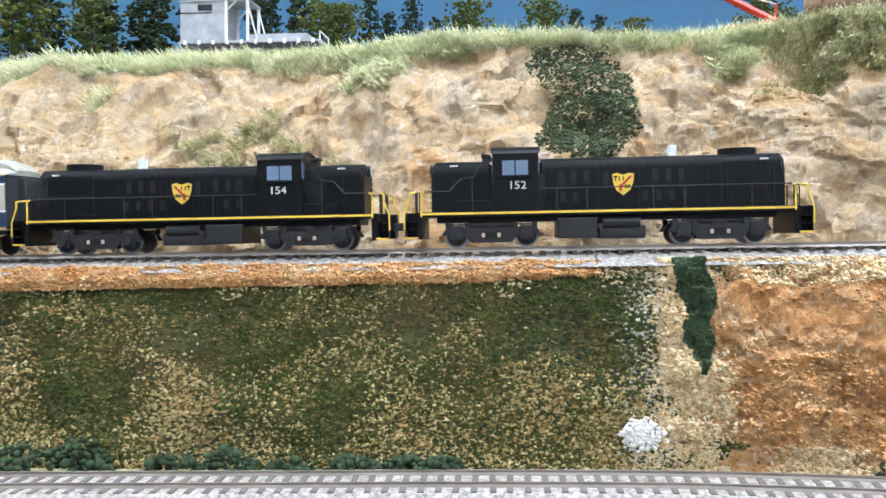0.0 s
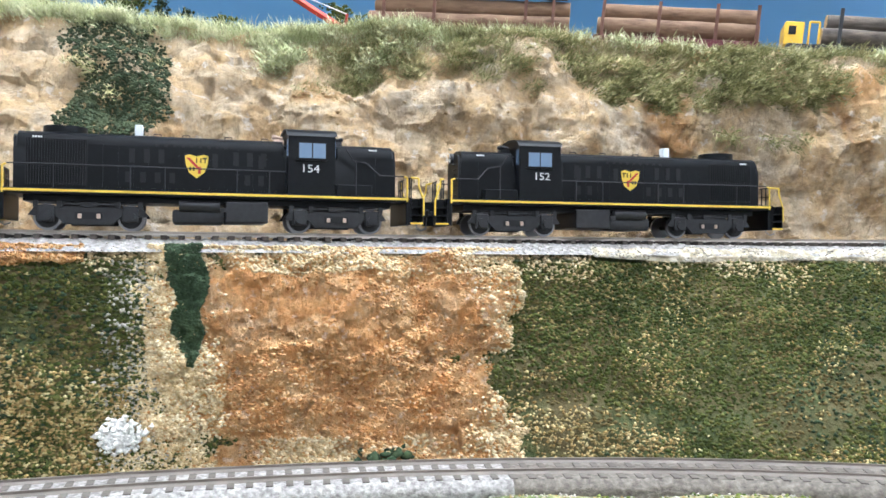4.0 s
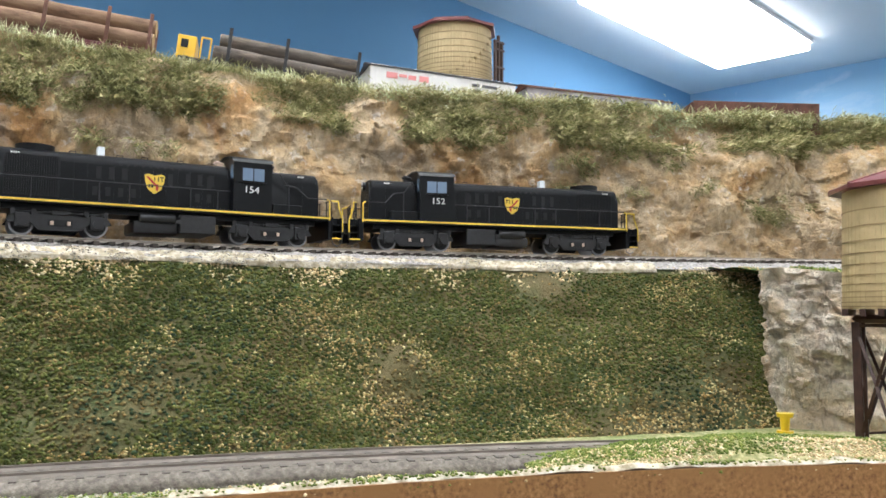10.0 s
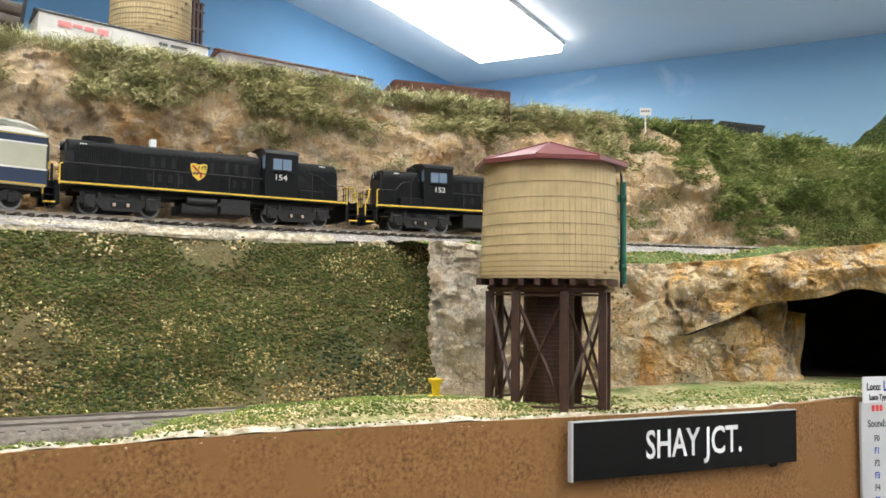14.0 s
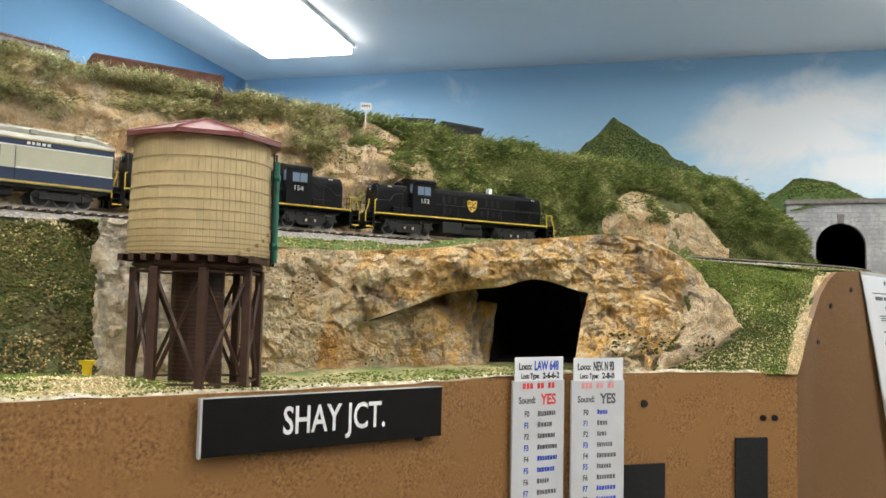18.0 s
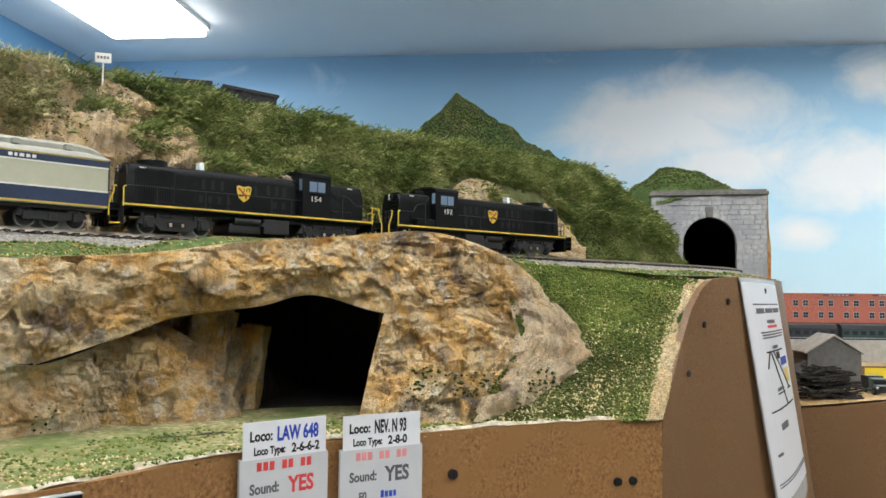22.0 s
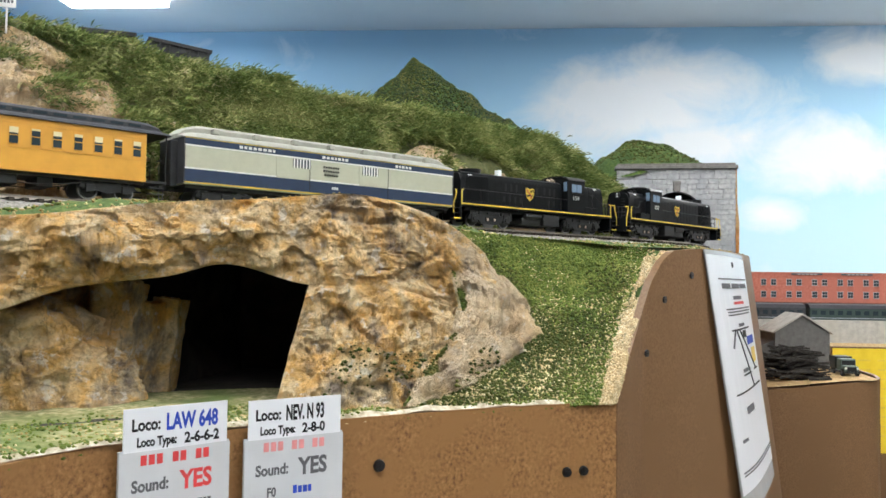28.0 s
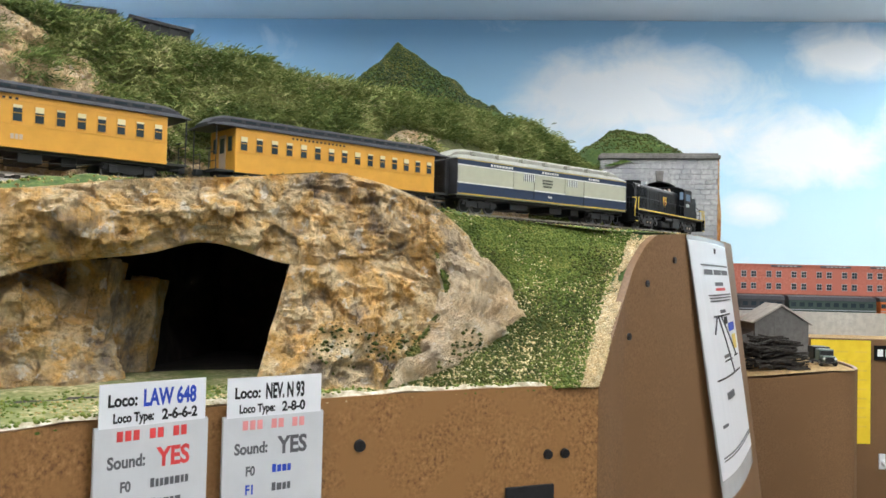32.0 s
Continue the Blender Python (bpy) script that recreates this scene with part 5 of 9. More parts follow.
def coach():
    """Yellow wooden coach with open end platforms, 0.19 m long."""
    root = new("passenger_coach")
    hl, w = 0.079, 0.0165
    body = part("body", one(bx, -hl, hl, -w, w, 0.0115, 0.0385, 0.0003), M_YELLOW, root)
    for sy in (-1, 1):
        for z, h in ((0.0115, 0.0012), (0.0232, 0.0006), (0.0372, 0.0005), (0.0352, 0.0003)):
            part("belt_rail", one(bx, -hl, hl, sy * w - 0.0003, sy * w + 0.0003, z, z + h), M_YELLOW, body)
        for k in range(15):
            x = -0.0735 + k * 0.0105
            f = part("window", one(bx, x - 0.0026, x + 0.0026, sy * w - 0.0003, sy * w + 0.0003, 0.0246, 0.0336), M_YELLOW, body)
            part("glass", one(bx, x - 0.0021, x + 0.0021, sy * w - 0.0005, sy * w + 0.0005, 0.0250, 0.0332), M_DARKGLASS, f)
            hb = (0.0016, 0.0024, 0.0010, 0.0030)[(k * 7 + 3) % 4]
            part("blind", one(bx, x - 0.0021, x + 0.0021, sy * w - 0.0006, sy * w + 0.0006, 0.0332 - hb, 0.0332), M_BLIND, f, "cream blind")
            part("sash_bar", one(bx, x - 0.0021, x + 0.0021, sy * w - 0.0007, sy * w + 0.0007, 0.0289, 0.0293), M_YELLOW, f)
        bars(body, -0.02, 0.0362, w + 0.0002, [0.0014] * 14, 0.0012, 0.0016, M_UNDER, sy)
        bars(body, 0.0, 0.0172, w + 0.0002, [0.0016] * 3, 0.0026, 0.0005, M_COPPER, sy, "car_number_bars")
    part("roof", car_roof(-hl - 0.0145, hl + 0.0145, 0.0180, 0.0386, 0.0422, 0.0470, 0.0088), M_ROOFBLK, root, "dark clerestory roof", smooth=True)
    for k in range(16):
        for sy in (-1, 1):
            x = -0.075 + k * 0.010
            part("clerestory_window", one(bx, x - 0.0034, x + 0.0034, sy * 0.0090 - 0.0003, sy * 0.0090 + 0.0003, 0.0430, 0.0444), M_DARKGLASS, root)
    for sx in (-1, 1):
        bm = bmesh.new()
        bx(bm, min(sx * hl, sx * (hl + 0.0125)), max(sx * hl, sx * (hl + 0.0125)), -0.0155, 0.0155, 0.0112, 0.0126)
        for sy in (-1, 1):
            for k, z in enumerate((0.0050, 0.0082)):
                bx(bm, min(sx * (hl + 0.002), sx * (hl + 0.0105)), max(sx * (hl + 0.002), sx * (hl + 0.0105)), sy * 0.0150 - 0.002, sy * 0.0150 + 0.002, z, z + 0.0006)
        pf = part("platform", bm, M_UNDER, root)
        bm = bmesh.new()
        for y in (-0.015, -0.006, 0.006, 0.015):
            cy(bm, (sx * (hl + 0.0118), y, 0.0120), (sx * (hl + 0.0118), y, 0.0230), 0.0003, 6)
        for y0, y1 in ((-0.015, -0.006), (0.006, 0.015)):
            for z in (0.0230, 0.0175):
                cy(bm, (sx * (hl + 0.0118), y0, z), (sx * (hl + 0.0118), y1, z), 0.0003, 6)
        for y in (-0.0152, 0.0152):
            cy(bm, (sx * (hl + 0.0118), y, 0.0230), (sx * (hl + 0.0118), y, 0.0388), 0.0004, 6)
        cy(bm, (sx * (hl + 0.0118), -0.009, 0.0255), (sx * (hl + 0.0118), -0.003, 0.0255), 0.0004, 6)
        part("end_railing", bm, M_UNDER, pf)
        d = part("end_door", one(bx, sx * hl - 0.0003, sx * hl + 0.0003, -0.0042, 0.0042, 0.0128, 0.0350), M_COPPER, body, "brown end door")
        part("door_glass", one(bx, sx * hl - 0.0006, sx * hl + 0.0006, -0.0028, 0.0028, 0.0240, 0.0330), M_DARKGLASS, d)
        for y in (-0.0098, 0.0098):
            part("end_window", one(bx, sx * hl - 0.0005, sx * hl + 0.0005, y - 0.0022, y + 0.0022, 0.0246, 0.0336), M_DARKGLASS, body)
        coupler(root, sx * (hl + 0.0085), sx)
        car_truck(root, sx * 0.060, 2)
    bm = bmesh.new()
    bx(bm, -hl, hl, -0.0140, 0.0140, 0.0098, 0.0116)
    for x, a, b in ((-0.020, 0.018, 0.0125), (0.008, 0.012, 0.0125), (0.028, 0.008, 0.010)):
        bx(bm, x - a / 2, x + a / 2, -b, b, 0.0048, 0.0100, 0.0005)
    for sy in (-1, 1):
        path_rod(bm, [(-0.055, sy * 0.012, 0.0100), (-0.030, sy * 0.012, 0.0060), (0.030, sy * 0.012, 0.0060), (0.055, sy * 0.012, 0.0100)], 0.0003)
    part("underframe", bm, M_UNDER, root)
    return tagged(root, "yellow wooden passenger coach with dark roof and open platforms", "coach", "passenger cars of the train")


loco_front = locomotive("152")
loco_rear = locomotive("154")
baggage = baggage_car()
coach_a = coach()
coach_b = copy_thing(coach_a, pose(0, 0, 0))

# ---- tracks ----
M_TIE = speckle("dark_brown_ties", [(0.35, (0.035, 0.028, 0.022)), (0.6, (0.085, 0.07, 0.055))], 300, 0.85, 0.3, 0.0002)
M_RAIL = plain("nickel_silver_rail", (0.42, 0.38, 0.33), 0.35, 0.9, var=0.15)
M_RAIL_OLD = plain("weathered_rail", (0.22, 0.19, 0.16), 0.5, 0.5, var=0.2)
M_TIE_OLD = speckle("dusty_brown_ties", [(0.35, (0.075, 0.062, 0.050)), (0.6, (0.13, 0.112, 0.092))], 300, 0.9, 0.3, 0.0002)


def sweep(pts, section):
    """A section in (side, z) swept along a flat line."""
    p = np.array(pts)
    d = np.gradient(p, axis=0)
    d /= np.linalg.norm(d, axis=1, keepdims=True)
    n = np.stack([-d[:, 1], d[:, 0]], 1)
    k = len(section)
    verts = [(p[i, 0] + n[i, 0] * a, p[i, 1] + n[i, 1] * a, z) for i in range(len(p)) for a, z in section]
    faces = [(i * k + e, i * k + (e + 1) % k, (i + 1) * k + (e + 1) % k, (i + 1) * k + e) for i in range(len(p) - 1) for e in range(k)]
    faces += [tuple(range(k))[::-1], tuple((len(p) - 1) * k + e for e in range(k))]
    return verts, faces


def track(name, pts, z, label, rail_material, tie_from, tie_to, rail_h=0.0021):
    """Rails and ties along a line; z is the rail's top."""
    root = tagged(new(name), label, "track")
    p = spline(pts, 500)
    for side in (-0.00825, 0.00825):
        v, f = sweep(p, [(side - 0.00045, z), (side - 0.00045, z - 0.0006), (side - 0.0002, z - 0.0009), (side - 0.0009, z - rail_h), (side + 0.0009, z - rail_h), (side + 0.0002, z - 0.0009), (side + 0.00045, z - 0.0006), (side + 0.00045, z)])
        mesh_ob("rail", v, f, rail_material, root, smooth=False)
    bm = bmesh.new()
    bx(bm, -0.0013, 0.0013, -0.0155, 0.0155, -0.0009, 0.0009)
    me = bpy.data.meshes.new("tie")
    bm.to_mesh(me)
    bm.free()
    me.materials.append(M_TIE if rail_material is M_RAIL else M_TIE_OLD)
    run = np.r_[0, np.cumsum(np.linalg.norm(np.diff(p, axis=0), axis=1))]
    rnd = random.Random(4)
    for s in np.arange(0, run[-1], 0.0071):
        x, y = np.interp(s, run, p[:, 0]), np.interp(s, run, p[:, 1])
        if not tie_from <= x <= tie_to:
            continue
        x2, y2 = np.interp(s + 0.004, run, p[:, 0]), np.interp(s + 0.004, run, p[:, 1])
        t = new("tie", me)
        t.parent = root
        t.matrix_basis = pose(x, y, z - rail_h - 0.0006, 0, 0, math.degrees(math.atan2(y2 - y, x2 - x)) + rnd.uniform(-1.5, 1.5))
    return root


track("upper_track", [p for p in TRACK[::12] if p[0] < 2.0], RAIL_Z, "model railway track with bright rails on dark ties", M_RAIL, -0.30, 1.55)
LOWER = [(-0.9, 0.318), (-0.3, 0.318), (-0.1, 0.319), (0.0, 0.320), (0.1, 0.317), (0.2, 0.302), (0.3, 0.272), (0.4, 0.222), (0.47, 0.177), (0.53, 0.134), (0.575, 0.100)]
track("lower_track", LOWER, L - 0.1165, "weathered model track along the bench front", M_RAIL_OLD, -0.32, 0.60)
LINE = spline(LOWER, 300)
BED = [(-0.022, L - 0.1245), (-0.016, L - 0.1187), (0.017, L - 0.1187), (0.030, L - 0.1240)]
cut = int(np.argmax(LINE[:, 0] > 0.215))
v, f = sweep(LINE[: cut + 1], BED)
tagged(mesh_ob("lower_roadbed", v, f, M_BALLAST), label="pale gravel roadbed of the lower track", kind="structure")
v, f = sweep(LINE[cut:], BED)
tagged(mesh_ob("lower_roadbed_worn", v, f, M_BALLAST_LOW), label="brown grey roadbed of the lower track", kind="structure")

# ---- bench front: tower, signs, pin ----
M_TANK = plain("tan_tank_paint", (0.55, 0.425, 0.225), 0.6, var=0.12, scale=90)
M_HOOP = plain("darkened_tan_hoop", (0.34, 0.25, 0.12), 0.6, var=0.25, scale=120)
M_TANKROOF = plain("maroon_roof", (0.20, 0.062, 0.060), 0.35, var=0.2, scale=120)
M_TIMBER = plain("dark_brown_timber", (0.055, 0.024, 0.014), 0.5, var=0.3, scale=250)
M_GREEN = plain("green_downpipe", (0.02, 0.17, 0.11), 0.5)
M_PIN = plain("yellow_plastic", (0.85, 0.60, 0.02), 0.3, var=0.03)
M_SIGN = plain("gloss_black_sign", (0.004, 0.004, 0.005), 0.25, var=0.1)
M_SIGNTXT = plain("white_sign_lettering", (0.85, 0.85, 0.85), 0.4, var=0.01)
M_PAPER = plain("white_card", (0.78, 0.79, 0.82), 0.35, var=0.02, scale=20)
M_SLEEVE = plain("clear_sleeve", (0.52, 0.53, 0.54), 0.25, var=0.04)
M_FILM = plain("clouded_plastic_film", (0.60, 0.61, 0.63), 0.25, var=0.05, scale=40)
M_VELCRO = plain("black_hook_tape", (0.008, 0.008, 0.009), 0.95, var=0.3, scale=400)
M_SCREW = plain("dark_screw", (0.03, 0.03, 0.032), 0.4, 0.7)
M_TXTBLUE = plain("blue_ink", (0.02, 0.06, 0.45), 0.6)
M_TXTRED = plain("red_ink", (0.70, 0.06, 0.06), 0.6)
M_TXTPINK = plain("faded_red_ink", (0.78, 0.30, 0.30), 0.6)
M_TXTGREY = plain("grey_ink", (0.10, 0.10, 0.11), 0.6)


def water_tower(at, turn, tank_h=0.056, leg_h=0.064, r=0.0340, name="water_tower", label="tan wooden water tower on dark brown timber legs"):
    root = new(name)
    root.matrix_basis = Matrix.Translation(at) @ pose(0, 0, 0, 0, 0, turn)
    # staves: one ring with grooves
    bm = bmesh.new()
    n = 72
    rings = []
    for z, k in ((leg_h, 1.0), (leg_h + tank_h, 0.955)):
        ring = []
        for i in range(n):
            a = 2 * math.pi * i / n
            for da, dr in ((0.0, 0.0), (2 * math.pi / n * 0.86, 0.0), (2 * math.pi / n * 0.93, -0.00016)):
                rr = r * k + dr
                ring.append(bm.verts.new((rr * math.cos(a + da), rr * math.sin(a + da), z)))
        rings.append(ring)
    m = len(rings[0])
    for i in range(m):
        bm.faces.new((rings[0][i], rings[0][(i + 1) % m], rings[1][(i + 1) % m], rings[1][i]))
    bm.faces.new(rings[0][::-1]), bm.faces.new(rings[1])
    tank = part("tank", bm, M_TANK, root)
    for j, z in enumerate((0.02, 0.055, 0.095, 0.14, 0.20, 0.275, 0.36, 0.45, 0.55, 0.67, 0.80)):
        k = 1 - 0.045 * z
        bm = bmesh.new()
        v, f = [], []
        for i in range(64):
            a = 2 * math.pi * i / 64
            for dr, dz in ((0.0001, -0.00025), (0.00035, -0.00025), (0.00035, 0.00025), (0.0001, 0.00025)):
                v.append(bm.verts.new(((r * k + dr) * math.cos(a), (r * k + dr) * math.sin(a), leg_h + tank_h * z + dz)))
        for i in range(64):
            for e in range(4):
                bm.faces.new((v[i * 4 + e], v[i * 4 + (e + 1) % 4], v[((i + 1) % 64) * 4 + (e + 1) % 4], v[((i + 1) % 64) * 4 + e]))
        a = 4.0 + 0.16 * j
        bx(bm, (r * k + 0.0004) * math.cos(a) - 0.0008, (r * k + 0.0004) * math.cos(a) + 0.0008, (r * k + 0.0004) * math.sin(a) - 0.0008, (r * k + 0.0004) * math.sin(a) + 0.0008, leg_h + tank_h * z - 0.0008, leg_h + tank_h * z + 0.0008)
        part("hoop", bm, M_HOOP, tank)
    # eight-sided roof
    bm = bmesh.new()
    top = bm.verts.new((0, 0, leg_h + tank_h + 0.0125))
    z0 = leg_h + tank_h - 0.001
    ring = [bm.verts.new((r * 1.14 * math.cos(math.pi / 4 * i), r * 1.14 * math.sin(math.pi / 4 * i), z0 + 0.0016)) for i in range(8)]
    low = [bm.verts.new((v.co.x, v.co.y, z0 - 0.0004)) for v in ring]
    for i in range(8):
        bm.faces.new((ring[i], ring[(i + 1) % 8], top))
        bm.faces.new((low[i], low[(i + 1) % 8], ring[(i + 1) % 8], ring[i]))
    bm.faces.new(low[::-1])
    roof = part("roof", bm, M_TANKROOF, root, "maroon eight-sided roof")
    for i in range(8):
        bm = bmesh.new()
        cy(bm, (0, 0, leg_h + tank_h + 0.0127), (r * 1.13 * math.cos(math.pi / 4 * i), r * 1.13 * math.sin(math.pi / 4 * i), z0 + 0.0018), 0.0005, 6)
        part("ridge", bm, M_TANKROOF, roof)
    # deck and legs
    for k in range(9):
        y = -0.031 + k * 0.00775
        w = math.sqrt(max(0.0004, (r * 1.03) ** 2 - y * y))
        part("joist", one(bx, -w, w, y - 0.0012, y + 0.0012, leg_h - 0.0032, leg_h), M_TIMBER, root)
    ringpos = [(0.0295 * math.cos(math.radians(22.5 + 45 * i)), 0.0295 * math.sin(math.radians(22.5 + 45 * i))) for i in range(8)]
    for x, y in ringpos:
        part("leg", one(bx, x - 0.0019, x + 0.0019, y - 0.0019, y + 0.0019, 0, leg_h - 0.006, 0.0003), M_TIMBER, root)
    for i in range(8):
        a, b = ringpos[i], ringpos[(i + 1) % 8]
        bm = bmesh.new()
        d = (Vector((*b, 0)) - Vector((*a, 0))).normalized() * 0.0008
        cy(bm, (*a, leg_h - 0.0045), (*b, leg_h - 0.0045), 0.0019, 4)
        part("cap_beam", bm, M_TIMBER, root)
        for u, v, q0, q1 in ((a, b, 0.004, leg_h * 0.86), (b, a, 0.004, leg_h * 0.86)):
            part("cross_brace", one(cy, (*u, q0), (*v, q1), 0.0010, 4), M_TIMBER, root)
        for q in (0.0045, leg_h * 0.88):
            part("tie_rod", one(cy, (*a, q), (*b, q), 0.0006, 5), M_TIMBER, root)
    for k in range(30):
        part("riser_board", one(cy, (0, 0, k * leg_h / 30), (0, 0, (k + 0.96) * leg_h / 30), 0.0125 + 0.00012 * (k % 2), 20), M_TIMBER, root)
    return root, tank


tower, tank = water_tower((0.635, 0.050, L - 0.1232), 12)
tagged(tower, "tan wooden water tower with maroon roof on brown timber legs", "water tower")
bm = bmesh.new()
a = math.radians(-84)
px_, py_ = 0.0362 * math.cos(a), 0.0362 * math.sin(a)
cy(bm, (px_, py_, 0.062), (px_, py_, 0.112), 0.0014, 10)
for z in (0.070, 0.104):
    cy(bm, (px_ * 0.92, py_ * 0.92, z), (px_ * 1.04, py_ * 1.04, z), 0.0021, 8)
part("spout_pipe", bm, M_GREEN, tower, "green spout pipe")
bm = bmesh.new()
for dx in (-0.0025, 0.0025):
    cy(bm, (px_ * 0.97 + dx, py_ * 0.97, 0.060), (px_ * 0.97 + dx, py_ * 0.97, 0.116), 0.0005, 5)
for k in range(12):
    cy(bm, (px_ * 0.97 - 0.0025, py_ * 0.97, 0.062 + k * 0.0045), (px_ * 0.97 + 0.0025, py_ * 0.97, 0.062 + k * 0.0045), 0.0004, 5)
part("ladder", bm, M_FLATBLACK, tower)

pin = new("push_pin")
pin.location = (0.647, 0.1195, L - 0.1235)
bm = bmesh.new()
for z0, z1, r0, r1 in ((0.0, 0.0016, 0.0042, 0.0042), (0.0016, 0.0085, 0.0021, 0.0026), (0.0085, 0.0105, 0.0040, 0.0044)):
    cy(bm, (0, 0, z0), (0, 0, z1), r0, 20, r1)
part("head", bm, M_PIN, pin, smooth=True)
tagged(pin, "yellow plastic push pin stuck in the bench", "push pin")

FAS = spline(FASCIA, 900)


def on_fascia(x):
    """The fascia's point at that x, and the turn of a board that lies on it."""
    i = int(np.argmin(abs(FAS[:, 0] - x)))
    d = FAS[min(i + 4, len(FAS) - 1)] - FAS[max(i - 4, 0)]
    return FAS[i], math.atan2(d[1], d[0])


def board(name, x0, x1, z0, z1, material, thick, gap=0.001):
    """A flat board on the fascia between two x, its face towards the aisle; local x along it, -y out, z up."""
    a, b = on_fascia(x0)[0], on_fascia(x1)[0]
    d = (b - a) / np.linalg.norm(b - a)
    n = np.array([d[1], -d[0]])
    root = new(name)
    o = a + n * gap
    root.matrix_basis = Matrix.Translation((o[0], o[1], L)) @ pose(0, 0, 0, 0, 0, math.degrees(math.atan2(d[1], d[0])))
    ln = float(np.linalg.norm(b - a))
    return root, ln


sign, sl = board("station_sign", 0.6055, 0.7090, -0.1493, -0.1235, M_SIGN, 0.003, 0.004)
plate = part("plate", one(bx, 0, sl, -0.0025, 0, -0.1493, -0.1235, 0.0003), M_SIGN, sign)
bm = bmesh.new()
bx(bm, -0.0004, 0.0006, -0.0027, 0.0003, -0.1496, -0.1234)
bx(bm, 0, sl, -0.0027, 0.0003, -0.1236, -0.1232)
part("edge_trim", bm, M_SLEEVE, sign, "pale plate edge")
words("SHAY JCT.", 0.0182, M_SIGNTXT, plate, Matrix.Translation((sl * 0.515, -0.0026, -0.1362)) @ SIDE_R, "sign_lettering", 0.70, bold=0.012)
tagged(sign, "black station sign reading SHAY JCT. on the hardboard fascia", "station sign")


def screw(x, z, r=0.0032):
    p, a = on_fascia(x)
    root = new("screw")
    root.matrix_basis = Matrix.Translation((p[0] + 0.0004 * math.sin(a), p[1] - 0.0004 * math.cos(a), L + z)) @ pose(0, 0, 0, 0, 0, math.degrees(a))
    bm = bmesh.new()
    cy(bm, (0, 0.001, 0), (0, -0.0010, 0), r, 20, r * 0.8)
    h = part("head", bm, M_SCREW, root, smooth=True)
    bm = bmesh.new()
    bx(bm, -r * 0.6, r * 0.6, -0.0012, -0.0008, -r * 0.12, r * 0.12)
    bx(bm, -r * 0.12, r * 0.12, -0.0012, -0.0008, -r * 0.6, r * 0.6)
    part("slot", bm, M_FLATBLACK, h)
    return tagged(root, "dark countersunk screw in the hardboard", "screw", "fascia screws")


for x, z, r in ((0.700, -0.1495, 0.0030), (0.841, -0.1420, 0.0028), (0.889, -0.1530, 0.0025), (0.8935, -0.1530, 0.0025)):
    screw(x, z, r)


def card(x0, x1, top, name, kind, number_ink, red, yes_ink):
    root, ln = board("label_card", x0, x1, 0, 0, M_PAPER, 0.001, 0.003)
    sleeve = part("sleeve", one(bx, -0.0012, ln + 0.0012, -0.0006, 0.0006, -0.335, top - 0.014), M_SLEEVE, root, "clear plastic sleeve")
    c = part("card", one(bx, 0, ln, -0.0012, -0.0006, -0.330, top), M_PAPER, root)
    part("sleeve_front", one(bx, -0.0012, ln + 0.0012, -0.00124, -0.0012, -0.335, top - 0.0145), M_FILM, root, "greyish plastic film over the card")
    y = -0.00125

    def w(text, x, z, size, ink, sq=0.9, align="LEFT"):
        return words(text, size, ink, c, Matrix.Translation((x, y, z)) @ SIDE_R, "lettering", sq, align, 0.00005, bold=0.035)
    w("Loco:", ln * 0.07, top - 0.0058, 0.0056, M_FLATBLACK, 0.80)
    w(name, ln * 0.39, top - 0.0056, 0.0078, number_ink, 0.62 if len(name) < 8 else 0.46)
    w("Loco Type:", ln * 0.12, top - 0.0116, 0.0043, M_FLATBLACK, 0.72)
    w(kind, ln * 0.57, top - 0.0116, 0.0050, M_FLATBLACK, 0.88)
    for k in range(9):
        if k not in (3, 6):
            bm = bmesh.new()
            bx(bm, ln * 0.16 + k * ln * 0.075, ln * 0.16 + k * ln * 0.075 + ln * 0.055, y - 0.0001, y + 0.0001, top - 0.0192, top - 0.0158)
            part("lettering_bar", bm, red, c)
    w("Sound:", ln * 0.08, top - 0.0262, 0.0056, M_TXTGREY, 0.85)
    w("YES", ln * 0.54, top - 0.0262, 0.0088, yes_ink, 0.85)
    rnd = random.Random(int(x0 * 1000))
    for k in range(14):
        z = top - 0.0345 - k * 0.0068
        w("F%d" % k, ln * 0.20, z, 0.0048, M_TXTGREY if k % 2 == 0 else M_TXTBLUE, 0.8)
        ink = M_TXTGREY if rnd.random() < 0.5 else M_TXTBLUE
        x, n = ln * 0.48, rnd.randint(4, 8)
        for i in range(n):
            wd = rnd.uniform(0.0010, 0.0020)
            if x + wd > ln * 0.95:
                break
            part("lettering_bar", one(bx, x, x + wd, y - 0.0001, y + 0.0001, z - 0.0012, z + 0.0014 + 0.0004 * (i == 0)), ink, c)
            x += wd + 0.0005
    return tagged(root, "white laminated locomotive function card reading %s" % name, "label card", "locomotive cards")


card(0.7725, 0.7995, -0.1105, "LAW 648", "2-6-6-2", M_TXTBLUE, M_TXTRED, M_TXTRED)
card(0.8060, 0.8287, -0.1115, "NEV. N 93", "2-8-0", M_FLATBLACK, M_TXTPINK, M_TXTGREY)
for x0, x1, z0, z1 in ((0.831, 0.850, -0.225, -0.181), (0.8795, 0.8905, -0.235, -0.166)):
    r_, ln = board("hook_tape", x0, x1, 0, 0, M_VELCRO, 0.001, 0.0012)
    part("pad", one(bx, 0, ln, -0.0014, 0.0006, z0, z1, 0.0004), M_VELCRO, r_)
    tagged(r_, "square of black hook tape on the fascia", "hook tape", "hook tape pads")

